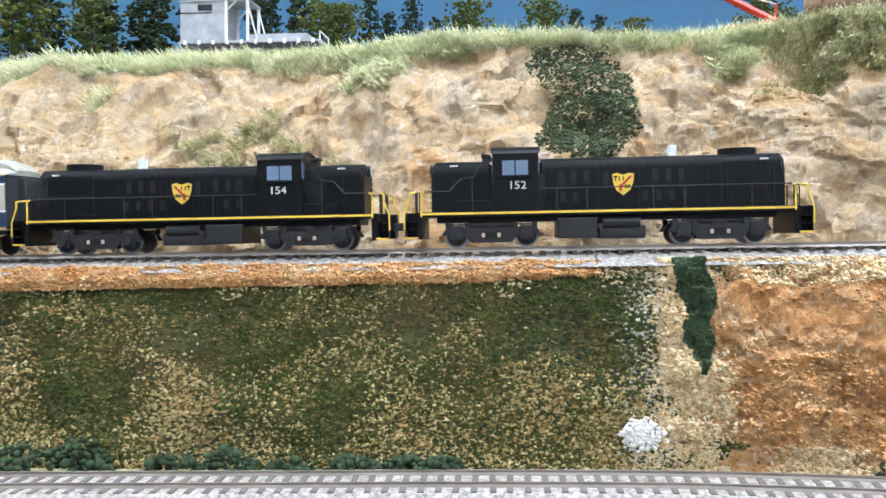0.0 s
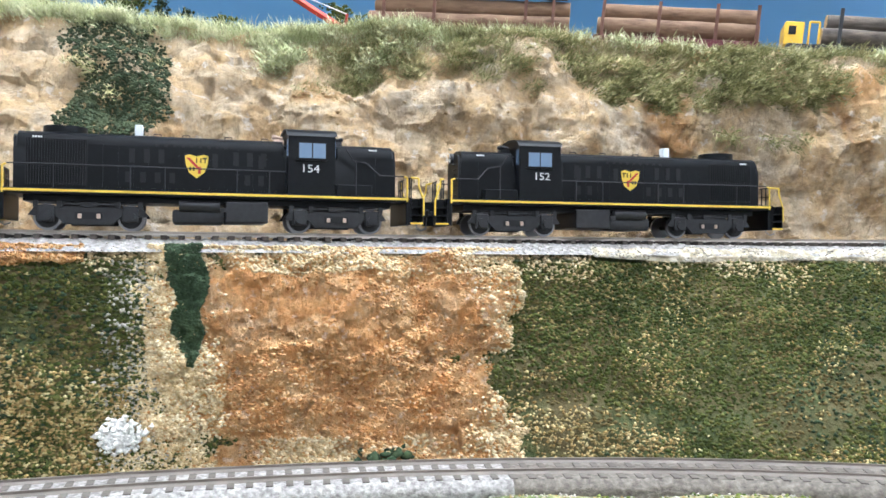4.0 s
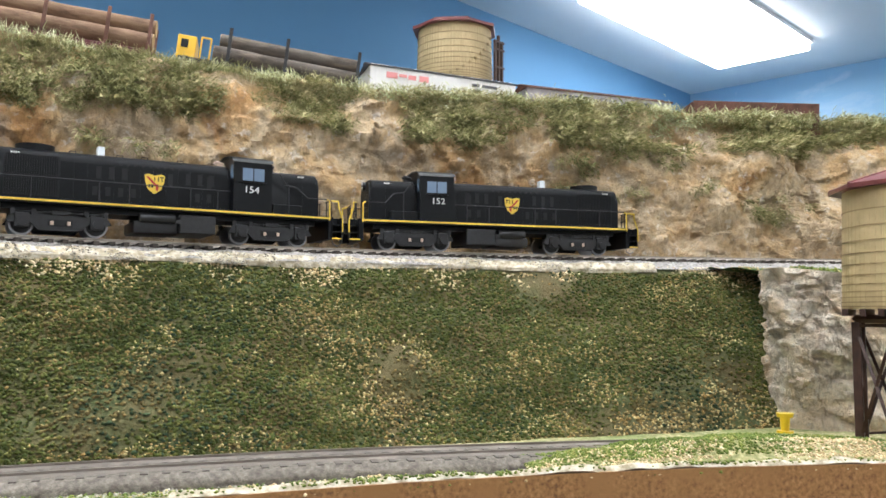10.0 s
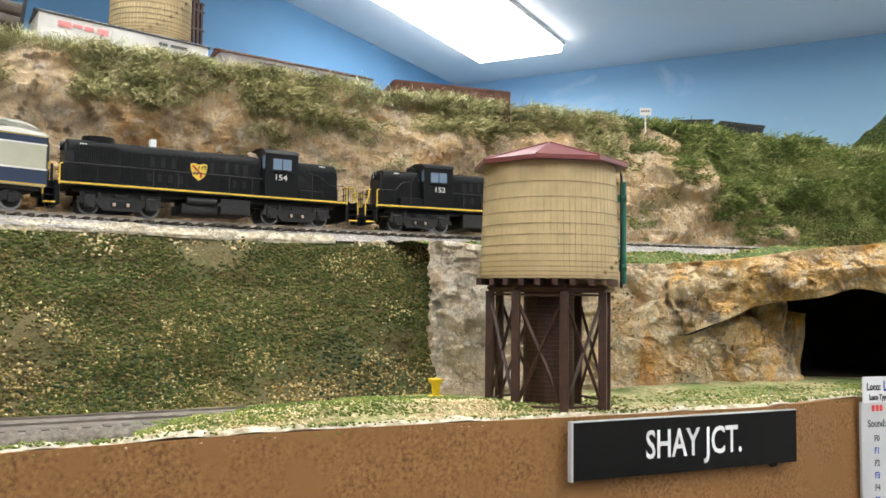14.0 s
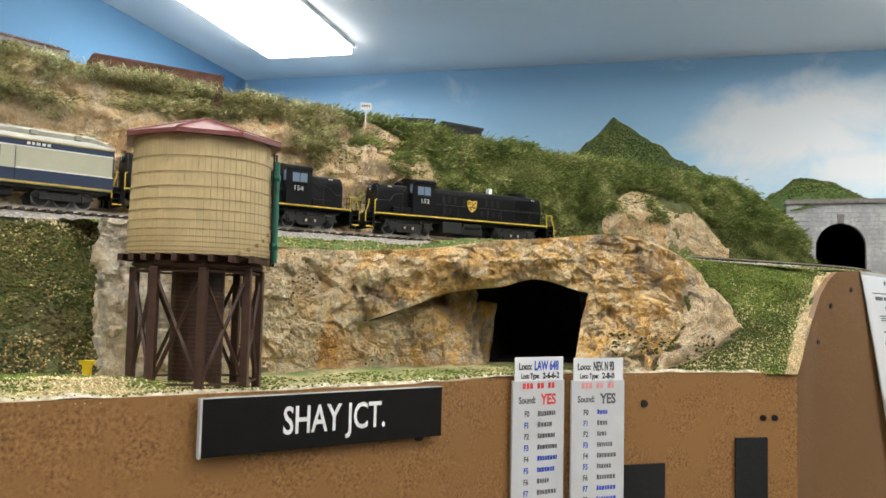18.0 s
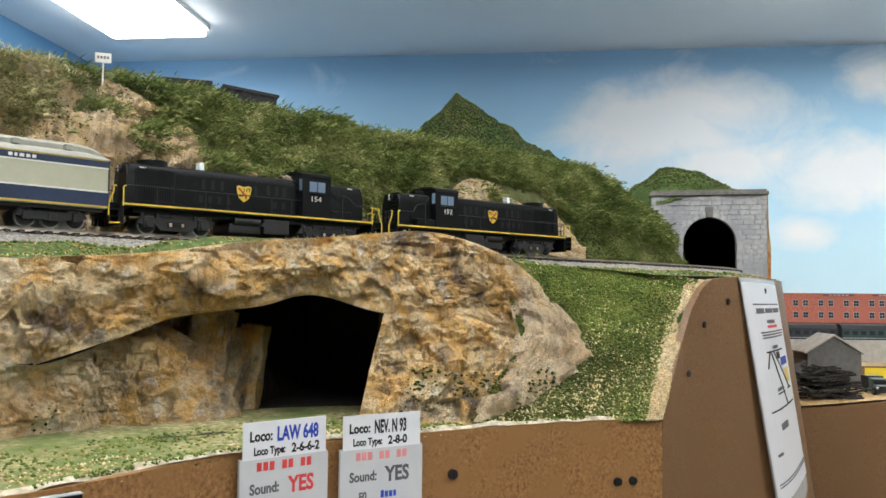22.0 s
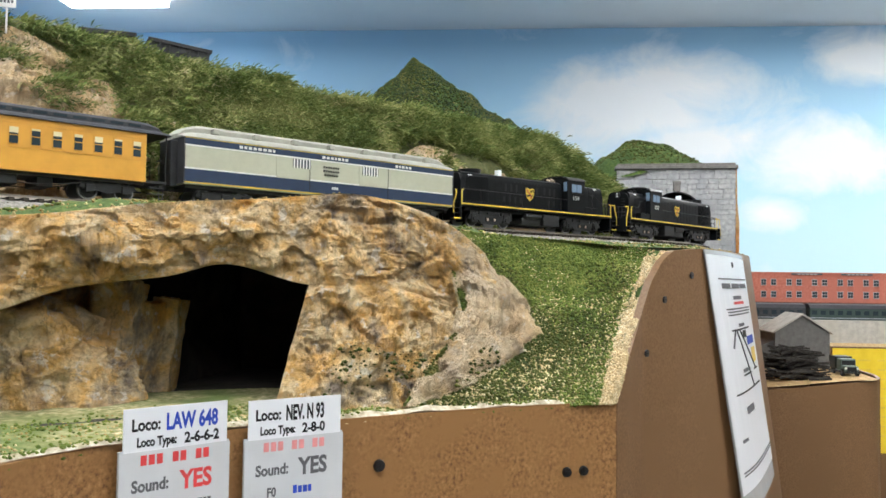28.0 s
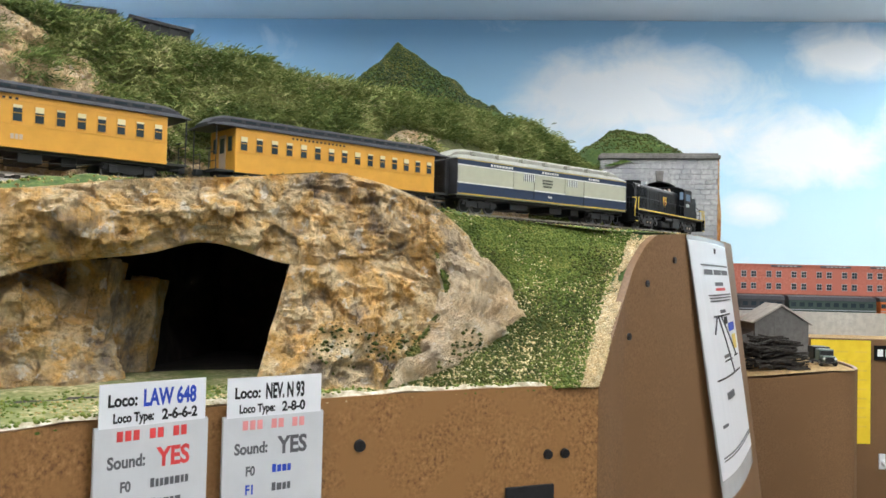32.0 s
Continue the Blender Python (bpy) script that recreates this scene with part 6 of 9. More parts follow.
# track plan sheet on the tall panel
sheet = new("plan_sheet")
ROLL = np.array([p for p in spline(TALL, 400) if 0.985 < p[0] < 1.112])


def on_sheet(u, v, out):
    """A point of the plan sheet, which follows the curved panel: u across, v down."""
    k = min(max(u * 0.9 + v * 0.10, 0.0), 1.0) * (len(ROLL) - 2)
    i = int(k)
    p, d = ROLL[i] + (ROLL[i + 1] - ROLL[i]) * (k - i), ROLL[i + 1] - ROLL[i]
    d = d / np.linalg.norm(d)
    h = out + 0.0020 + 0.0180 * v
    return (p[0] + d[1] * h, p[1] - d[0] * h, L - 0.049 - 0.138 * v)


def leaf(name, u0, u1, v0, v1, out, material, parent, label="", n=10):
    """A thin curved piece of paper or ink on the panel."""
    verts = [on_sheet(u0 + (u1 - u0) * i / n, v, o) for o in (out, out - 0.0004) for v in (v0, v1) for i in range(n + 1)]
    m = n + 1
    faces = [(i, i + 1, m + i + 1, m + i) for i in range(n)] + [(2 * m + i, 3 * m + i, 3 * m + i + 1, 2 * m + i + 1) for i in range(n)]
    faces += [(i, 2 * m + i, 2 * m + i + 1, i + 1) for i in range(n)] + [(m + i, m + i + 1, 3 * m + i + 1, 3 * m + i) for i in range(n)]
    ob = mesh_ob(name, verts, faces, material, parent, smooth=False)
    if label:
        ob["label"] = label
    return ob


leaf("sleeve", -0.02, 1.0, -0.02, 1.08, 0.0, M_SLEEVE, sheet, "clear plastic sleeve")
s_ = leaf("sheet", 0.0, 0.97, 0.0, 0.99, 0.0006, M_PAPER, sheet, "white printed paper")
PLAN = ((0.14, 0.90, 0.098, 0.104, M_TXTGREY), (0.18, 0.34, 0.120, 0.142, M_TXTGREY), (0.38, 0.60, 0.120, 0.142, M_TXTGREY), (0.64, 0.88, 0.120, 0.142, M_TXTGREY), (0.38, 0.62, 0.176, 0.192, M_TXTGREY), (0.38, 0.68, 0.202, 0.214, M_TXTRED),
        (0.20, 0.90, 0.230, 0.236, M_TXTGREY), (0.22, 0.88, 0.243, 0.249, M_TXTGREY), (0.22, 0.86, 0.256, 0.262, M_TXTGREY), (0.42, 0.58, 0.300, 0.314, M_TXTGREY), (0.24, 0.74, 0.322, 0.329, M_FLATBLACK), (0.50, 0.60, 0.334, 0.366, M_FLATBLACK),
        (0.62, 0.86, 0.366, 0.404, M_TXTBLUE), (0.72, 0.86, 0.424, 0.492, M_STRIPE), (0.36, 0.56, 0.500, 0.514, M_TXTGREY), (0.36, 0.60, 0.524, 0.530, M_FLATBLACK), (0.72, 0.86, 0.520, 0.526, M_FLATBLACK), (0.14, 0.88, 0.592, 0.598, M_FLATBLACK),
        (0.30, 0.50, 0.660, 0.690, M_TXTGREY), (0.12, 0.22, 0.780, 0.792, M_TXTGREY), (0.06, 0.94, 0.905, 0.910, M_TXTGREY), (0.06, 0.94, 0.918, 0.922, M_TXTGREY))
for u0, u1, v0, v1, ink in PLAN:
    leaf("plan_mark", u0, u1, v0, v1, 0.0010, ink, s_)
for a0, a1, b0, b1 in ((0.34, 0.62, 0.33, 0.59), (0.42, 0.78, 0.33, 0.52), (0.30, 0.22, 0.33, 0.40)):
    bm = bmesh.new()
    path_rod(bm, [on_sheet(a0 + (a1 - a0) * k / 6, b0 + (b1 - b0) * k / 6, 0.0008) for k in range(7)], 0.0005, 4)
    part("plan_line", bm, M_TXTGREY, s_)
tagged(sheet, "printed track plan in a clear sleeve on the panel", "plan sheet")

# ---- the upper level: a work train and freight cars on the bench above the cliff ----
M_MAROON = plain("dark_red_car_paint", (0.11, 0.018, 0.022), 0.5, var=0.2, scale=200)
M_BARK = speckle("dark_bark", [(0.35, (0.03, 0.022, 0.016)), (0.5, (0.075, 0.058, 0.045)), (0.68, (0.16, 0.125, 0.09))], 260, 0.9, 0.9, 0.0008, 30.0, (0.10, 0.085, 0.07), stretch=(0.25, 1, 1))
M_BARK_B = speckle("brown_bark", [(0.35, (0.08, 0.045, 0.025)), (0.5, (0.17, 0.10, 0.06)), (0.68, (0.26, 0.17, 0.10))], 260, 0.9, 0.9, 0.0008, 30.0, (0.20, 0.12, 0.07), stretch=(0.25, 1, 1))
M_CUT = plain("pale_cut_wood", (0.50, 0.33, 0.15), 0.8, var=0.2, scale=300)
M_CABYEL = plain("cab_yellow", (0.80, 0.48, 0.03), 0.45)
M_WORKGREY = plain("weathered_grey_work_car", (0.36, 0.37, 0.40), 0.6, var=0.25, scale=120)
M_WHITECAR = plain("white_boxcar_paint", (0.74, 0.72, 0.70), 0.5, var=0.06, scale=120)
M_GREYCAR = plain("faded_grey_boxcar_paint", (0.34, 0.31, 0.32), 0.6, var=0.2, scale=90)
M_RUST = plain("rusty_brown_paint", (0.13, 0.055, 0.035), 0.7, var=0.3, scale=160)
M_CRANERED = plain("crane_red_paint", (0.52, 0.05, 0.03), 0.45)


def upper_z(x):
    return float(np.interp(x, [-0.6, -0.2, 0.0, 0.23, 0.36, 0.47, 0.577, 0.68, 0.80, 0.95], [0.129, 0.127, 0.121, 0.113, 0.104, 0.090, 0.0750, 0.0705, 0.0660, 0.062])) + L


def stand(root, a, b):
    """Sets a car between two points of the upper track; its x runs along the rails. Returns its half length."""
    (x0, y0), (x1, y1) = a, b
    z0, z1 = upper_z(x0), upper_z(x1)
    run = math.hypot(x1 - x0, y1 - y0)
    root.matrix_basis = pose((x0 + x1) / 2, (y0 + y1) / 2, (z0 + z1) / 2, 0, -math.degrees(math.atan2(z1 - z0, run)), math.degrees(math.atan2(y1 - y0, x1 - x0)))
    return run / 2


def log(root, x0, x1, y, z, r, seed, material):
    """A bark-covered trunk with pale sawn ends."""
    rnd = random.Random(seed)
    verts, faces, n, m = [], [], 14, 12
    for j in range(m + 1):
        x = x0 + (x1 - x0) * j / m
        for i in range(n):
            a = 2 * math.pi * i / n
            q = r * (1 + 0.10 * noise.noise(Vector((x * 60, math.cos(a) * 2, math.sin(a) * 2 + seed))) + rnd.uniform(-0.03, 0.03)) * (1 - 0.10 * j / m)
            verts.append((x, y + q * math.cos(a), z + q * math.sin(a)))
    faces = [(j * n + i, j * n + (i + 1) % n, (j + 1) * n + (i + 1) % n, (j + 1) * n + i) for j in range(m) for i in range(n)]
    ob = mesh_ob("log", verts, faces, material, root)
    for x, s, q in ((x0, -1, 1.0), (x1, 1, 0.9)):
        part("sawn_end", one(cy, (x - s * 0.0004, y, z), (x + s * 0.0002, y, z), r * q * 0.97, 14), M_CUT, ob, "pale sawn log end")
    return ob


def log_car(a, b, paint, stakes, logs, label, cab=False):
    root = new("log_car")
    h = stand(root, a, b)
    part("deck", one(bx, -h + 0.003, h - 0.003, -0.0155, 0.0155, 0.0125, 0.0150, 0.0003), paint, root)
    for sy in (-1, 1):
        part("side_sill", one(prism, [(-h + 0.004, 0.0140), (h - 0.004, 0.0140), (h - 0.004, 0.0105), (h * 0.55, 0.0085), (-h * 0.55, 0.0085), (-h + 0.004, 0.0105)], sy * 0.0150, sy * 0.0165), paint, root)
        for k in range(9):
            x = -h + 0.008 + k * (2 * h - 0.016) / 8
            part("stake_pocket", one(bx, x - 0.0014, x + 0.0014, sy * 0.0168 - 0.0008, sy * 0.0168 + 0.0008, 0.0105, 0.0146), paint, root)
        for x in stakes:
            part("stake", one(bx, x * h - 0.0011, x * h + 0.0011, sy * 0.0158 - 0.0009, sy * 0.0158 + 0.0009, 0.0140, 0.0385, 0.0002), M_RUST if paint is M_MAROON else M_UNDER, root)
    x_from = -h + (0.024 if cab else 0.005)
    for k, (y, z, r) in enumerate(logs):
        log(root, x_from + 0.0015 * (k % 3), h - 0.004 - 0.002 * (k % 2), y, z, r, 11 + k, M_BARK if cab or paint is M_UNDER or k % 2 else M_BARK_B)
    if cab:
        body = part("cab", one(bx, -h + 0.001, -h + 0.013, -0.012, 0.012, 0.0145, 0.0300, 0.0008), M_CABYEL, root, "small yellow crew cab")
        part("cab_window", one(bx, -h + 0.0035, -h + 0.0080, -0.0124, -0.0118, 0.0215, 0.0270), M_FLATBLACK, body)
        part("cab_rail", one(path_rod, [(-h + 0.016, -0.012, 0.0145), (-h + 0.016, -0.012, 0.030), (-h + 0.022, -0.012, 0.030), (-h + 0.022, -0.012, 0.0145)], 0.0007), M_CABYEL, root)
    for cx in (-h + 0.022, h - 0.022):
        car_truck(root, cx, 2)
    return tagged(root, label, "log car", "cars on the upper track")


log_car((0.228, 0.589), (0.363, 0.521), M_MAROON, (-0.78, -0.3, 0.55, 0.8), ((-0.007, 0.0215, 0.0068), (0.007, 0.0215, 0.0068), (0.0, 0.0335, 0.0070), (-0.006, 0.044, 0.005)), "dark red flatcar loaded with thick brown logs")
log_car((0.372, 0.516), (0.468, 0.454), M_MAROON, (-0.85, -0.2, 0.45, 0.9), ((-0.007, 0.0220, 0.0070), (0.007, 0.0220, 0.0070), (-0.001, 0.0335, 0.0062)), "dark red flatcar with logs between rusty stakes")
log_car((0.475, 0.448), (0.578, 0.381), M_UNDER, (-0.45, 0.15, 0.93), ((-0.006, 0.0215, 0.0066), (0.007, 0.0215, 0.0066), (0.0, 0.0325, 0.0058)), "black log car with yellow cab and dark logs", cab=True)


def freight_boxcar(a, b, paint, roof, height, label, marks):
    root = new("boxcar")
    h = stand(root, a, b)
    body = part("body", one(bx, -h + 0.002, h - 0.002, -0.0150, 0.0150, 0.010, height - 0.003, 0.0004), paint, root)
    part("roof", one(shell, [(-0.0158, height - 0.0035), (0, height), (0.0158, height - 0.0035), (0.0158, height - 0.0045), (-0.0158, height - 0.0045)], -h + 0.001, h - 0.001), roof, root)
    part("running_board", one(bx, -h + 0.001, h - 0.001, -0.0025, 0.0025, height + 0.0004, height + 0.0012), roof, root)
    for k in range(14):
        x = -h + 0.006 + k * (2 * h - 0.012) / 13
        for sy in (-1, 1):
            part("side_rib", one(bx, x - 0.0004, x + 0.0004, sy * 0.0150 - 0.0003, sy * 0.0150 + 0.0003, 0.0105, height - 0.0045), paint, body)
    for sy in (-1, 1):
        part("door", one(bx, -0.010, 0.010, sy * 0.0155 - 0.0005, sy * 0.0155 + 0.0005, 0.0115, height - 0.006, 0.0002), paint, root)
    part("brake_wheel", one(cy, (h - 0.002, 0, height - 0.004), (h - 0.0012, 0, height - 0.004), 0.003, 14), M_UNDER, root)
    for x0, x1, z0, z1, ink in marks:
        part("lettering_bar", one(bx, x0 * h, x1 * h, -0.0156, -0.0151, height - z0, height - z1), ink, body)
    for cx in (-h + 0.020, h - 0.020):
        car_truck(root, cx, 2)
    return tagged(root, label, "boxcar", "cars on the upper track")


freight_boxcar((0.580, 0.380), (0.680, 0.329), M_WHITECAR, M_ROOFBLK, 0.0360, "white boxcar with red script and black roof", ((-0.76, -0.62, 0.0115, 0.0075, M_TXTPINK), (-0.60, -0.50, 0.0100, 0.0080, M_TXTPINK), (-0.48, -0.38, 0.0110, 0.0080, M_TXTPINK), (-0.34, -0.22, 0.0115, 0.0075, M_TXTPINK), (0.36, 0.46, 0.0095, 0.0075, M_TXTGREY), (0.50, 0.70, 0.0095, 0.0075, M_TXTGREY)))
freight_boxcar((0.686, 0.327), (0.791, 0.264), M_GREYCAR, M_RUST, 0.0365, "faded grey boxcar with a rusty brown roof", ((-0.55, -0.15, 0.0085, 0.0070, M_TXTGREY), (0.05, 0.2, 0.0085, 0.0070, M_TXTGREY), (0.35, 0.7, 0.0085, 0.0070, M_TXTGREY)))

gondola = new("gondola")
gh = stand(gondola, (0.807, 0.252), (0.876, 0.183))
part("floor", one(bx, -gh, gh, -0.0145, 0.0145, 0.010, 0.0125), M_RUST, gondola)
for sy in (-1, 1):
    sidep = part("side", one(bx, -gh, gh, sy * 0.0150 - 0.0006, sy * 0.0150 + 0.0006, 0.0105, 0.0345, 0.0002), M_RUST, gondola)
    part("top_rail", one(bx, -gh, gh, sy * 0.0152 - 0.0010, sy * 0.0152 + 0.0010, 0.0338, 0.0356), M_RUST, sidep)
    for k in range(10):
        x = -gh + 0.004 + k * (2 * gh - 0.008) / 9
        part("side_post", one(bx, x - 0.0009, x + 0.0009, sy * 0.0160 - 0.0008, sy * 0.0160 + 0.0008, 0.0105, 0.0345), M_RUST, sidep)
for sx in (-1, 1):
    part("end", one(bx, sx * gh - 0.0007, sx * gh + 0.0007, -0.0145, 0.0145, 0.0105, 0.0350), M_RUST, gondola)
bm = bmesh.new()
rnd = random.Random(3)
for k in range(60):
    bmesh.ops.create_icosphere(bm, subdivisions=1, radius=rnd.uniform(0.002, 0.0035), matrix=Matrix.Translation((rnd.uniform(-gh + 0.004, gh - 0.004), rnd.uniform(-0.011, 0.011), rnd.uniform(0.028, 0.0345))))
part("scrap_load", bm, M_UNDER, gondola, "dark loose load")["kind"] = "stuff"
for cx in (-gh + 0.018, gh - 0.018):
    car_truck(gondola, cx, 2)
tagged(gondola, "rusty brown gondola heaped with dark scrap", "gondola", "cars on the upper track")

# grey work car with a tool house and an open frame
work = new("work_car")
wh = stand(work, (-0.243, 0.672), (-0.124, 0.666))
part("deck", one(bx, -wh, wh, -0.0155, 0.0155, 0.0125, 0.0155, 0.0003), M_WORKGREY, work)
for sy in (-1, 1):
    part("side_sill", one(bx, -wh + 0.002, wh - 0.002, sy * 0.0155 - 0.0008, sy * 0.0155 + 0.0008, 0.0090, 0.0135), M_UNDER, work)
    for k in range(10):
        x = -wh + 0.006 + k * (2 * wh - 0.012) / 9
        part("stake_pocket", one(bx, x - 0.0012, x + 0.0012, sy * 0.0165 - 0.0006, sy * 0.0165 + 0.0006, 0.0125, 0.0160), M_WHITECAR, work)
house = part("tool_house", one(bx, -wh + 0.001, -wh + 0.039, -0.0140, 0.0140, 0.0155, 0.0480, 0.0004), M_WORKGREY, work, "weathered grey tool house")
part("house_window", one(bx, -wh + 0.016, -wh + 0.028, -0.0143, -0.0138, 0.0405, 0.0455), M_FLATBLACK, house)
part("batten", one(bx, -wh + 0.001, -wh + 0.028, -0.0144, -0.0139, 0.0385, 0.0392), M_UNDER, house)
for k in range(8):
    x = -wh + 0.004 + k * 0.0045
    part("side_board", one(bx, x, x + 0.0040, -0.0143, -0.0139, 0.0160, 0.0380), M_WORKGREY, house)
part("house_roof", one(bx, -wh, -wh + 0.060, -0.0150, 0.0150, 0.0480, 0.0492), M_WORKGREY, work)
for sy in (-1, 1):
    for x in (0.040, 0.058):
        part("frame_post", one(bx, -wh + x - 0.001, -wh + x + 0.001, sy * 0.0138 - 0.001, sy * 0.0138 + 0.001, 0.0155, 0.048), M_WHITECAR, work)
    part("frame_brace", one(path_rod, [(-wh + 0.040, sy * 0.0138, 0.040), (-wh + 0.048, sy * 0.0138, 0.0475)], 0.0007), M_WHITECAR, work)
    part("frame_brace", one(path_rod, [(-wh + 0.058, sy * 0.0138, 0.046), (-wh + 0.066, sy * 0.0138, 0.0165)], 0.0007), M_WHITECAR, work)
part("deck_load", one(bx, -wh + 0.058, wh - 0.012, -0.011, 0.011, 0.0155, 0.0215, 0.0006), M_WORKGREY, work)
part("end_rail", one(path_rod, [(wh - 0.001, -0.014, 0.0155), (wh - 0.001, -0.014, 0.022), (wh - 0.001, 0.014, 0.022), (wh - 0.001, 0.014, 0.0155)], 0.0006), M_WHITECAR, work)
for cx in (-wh + 0.022, wh - 0.022):
    car_truck(work, cx, 2)
tagged(work, "grey work flatcar with tool house and open frame", "work car", "cars on the upper track")

# red crane standing behind the log cars
crane = new("crane")
crane.matrix_basis = pose(0.205, 0.612, upper_z(0.205), 0, 0, -28)
part("deck", one(bx, -0.018, 0.020, -0.013, 0.013, 0.0125, 0.0165, 0.0004), M_CRANERED, crane)
part("boom", one(path_rod, [(0.016, -0.004, 0.017), (-0.034, -0.004, 0.050)], 0.0022, 4), M_CRANERED, crane, "slanting red lattice boom")
part("boom", one(path_rod, [(0.016, 0.004, 0.017), (-0.034, 0.004, 0.050)], 0.0022, 4), M_CRANERED, crane)
part("cable", one(path_rod, [(0.016, 0.0, 0.030), (-0.034, 0.0, 0.052)], 0.0004, 4), M_WHITECAR, crane)
part("mast", one(path_rod, [(0.014, 0, 0.0165), (0.016, 0.0, 0.030)], 0.0010, 5), M_CRANERED, crane)
car_truck(crane, 0.001, 2)
tagged(crane, "small red crane car with a raised boom", "crane car", "cars on the upper track")

# upper water tank on a timber deck
high_tank, ht = water_tower((0.690, 0.392, L + 0.060), -30, tank_h=0.046, leg_h=0.058, r=0.0305)
tagged(high_tank, "tall tan water tank with dark ladder on timbers", "water tower")
ld = new("tank_gauge_post")
ld.matrix_basis = pose(0.6985, 0.3535, L + 0.118)
for dx in (-0.004, 0.0, 0.004):
    part("post", one(bx, dx - 0.0009, dx + 0.0009, -0.001, 0.001, 0.0, 0.036 - abs(dx)), M_TIMBER, ld)
for z in (0.010, 0.024, 0.030):
    part("crosspiece", one(bx, -0.006, 0.006, -0.0014, -0.0004, z, z + 0.0014), M_TIMBER, ld)
ld.name = "spout_frame"
tagged(ld, "dark timber spout frame fixed beside the tank", "frame")

# two dark hopper cars beyond the ridge
def hopper(x, y, z, tilt, turn, n):
    root = new("hopper_car")
    root.matrix_basis = pose(x, y, z, 0, tilt, turn)
    part("body", one(prism, [(-n, 0.036), (n, 0.036), (n * 0.9, 0.030), (n * 0.55, 0.012), (-n * 0.55, 0.012), (-n * 0.9, 0.030)], -0.014, 0.014), M_UNDER, root)
    for sy in (-1, 1):
        part("rim", one(bx, -n, n, sy * 0.0145 - 0.001, sy * 0.0145 + 0.001, 0.0345, 0.0368), M_UNDER, root)
        for k in range(7):
            xx = -n * 0.9 + k * n * 0.3
            part("side_post", one(bx, xx - 0.0006, xx + 0.0006, sy * 0.0146 - 0.0007, sy * 0.0146 + 0.0007, 0.020, 0.035), M_UNDER, root)
    part("sill", one(bx, -n, n, -0.004, 0.004, 0.0095, 0.0125), M_UNDER, root)
    car_truck(root, 0.0, 2)
    return tagged(root, "black hopper car seen over the grassy ridge", "hopper car", "hopper cars on the ridge")


hopper(1.053, 0.066, L + 0.0635, -2, -58, 0.0185)
hopper(1.081, 0.031, L + 0.0625, 5, -58, 0.022)

# small white sign on the crest
post = new("crest_sign")
post.matrix_basis = pose(0.972, 0.088, L + 0.078, 0, 0, -68) @ Matrix.Diagonal((0.72, 0.72, 0.9, 1))
part("post", one(bx, -0.0007, 0.0007, -0.0005, 0.0005, 0.0, 0.024), M_WHITECAR, post)
brd = part("board", one(bx, -0.007, 0.007, -0.0012, -0.0004, 0.017, 0.0245, 0.0002), M_WHITECAR, post)
for k in range(4):
    part("lettering_bar", one(bx, -0.0052 + k * 0.0028, -0.0034 + k * 0.0028, -0.0014, -0.0011, 0.0200, 0.0220), M_TXTGREY, brd)
tagged(post, "small white sign on a thin post", "sign")

# ---- tunnel portal ----
M_COPING = speckle("brown_grey_coping", [(0.3, (0.14, 0.13, 0.12)), (0.6, (0.22, 0.205, 0.19))], 260, 0.9, 0.5, 0.0004)
M_STONE = speckle("grey_cut_stone", [(0.3, (0.30, 0.30, 0.31)), (0.5, (0.46, 0.46, 0.46)), (0.7, (0.58, 0.58, 0.57))], 260, 0.9, 0.6, 0.0005, 25.0, (0.33, 0.33, 0.35))
M_JOINT = speckle("dark_mortar", [(0.4, (0.31, 0.31, 0.312)), (0.6, (0.40, 0.40, 0.40))], 300, 0.95, 0.4, 0.0004)
portal = new("tunnel_portal")
portal.matrix_basis = pose(1.472, -0.4035, L - 0.0335, 0, 0, math.degrees(math.atan2(-0.119, -0.010))) @ Matrix.Diagonal((1.11, 1.11, 1.18, 1))
PW, PH, AX, AR, AS = 0.0595, 0.084, 0.001, 0.0277, 0.0344
arc = [(AX + AR * math.cos(a), AS + AR * math.sin(a)) for a in np.linspace(0, math.pi, 21)]
part("wall", one(prism, [(-PW, 0), (-PW, PH), (PW, PH), (PW, 0), (AX + AR, 0)] + arc + [(AX - AR, 0)], 0.0015, 0.012), M_JOINT, portal, "dark joints behind the stone blocks")
rnd = random.Random(12)
COURSE = PH / 17
for c in range(17):
    z0, z1 = c * COURSE + 0.00018, (c + 1) * COURSE - 0.00018
    zc = (z0 + z1) / 2
    x = -PW - (0.006 if c % 2 else 0.0)
    while x < PW:
        w = rnd.uniform(0.008, 0.015)
        x0, x1 = max(x + 0.00018, -PW), min(x + w - 0.00018, PW)
        x += w
        reach = AR + 0.0035
        lim = reach if zc < AS else (math.sqrt(max(reach**2 - (zc - AS) ** 2, 0)))
        if lim > 0:
            if x0 >= AX - lim and x1 <= AX + lim:
                continue
            if x0 < AX - lim < x1:
                x1 = AX - lim
            elif x0 < AX + lim < x1:
                x0 = AX + lim
        if x1 - x0 > 0.002:
            part("stone_block", one(bx, x0, x1, -rnd.uniform(0.0, 0.0007), 0.003, z0, z1, 0.0003), M_STONE, portal)
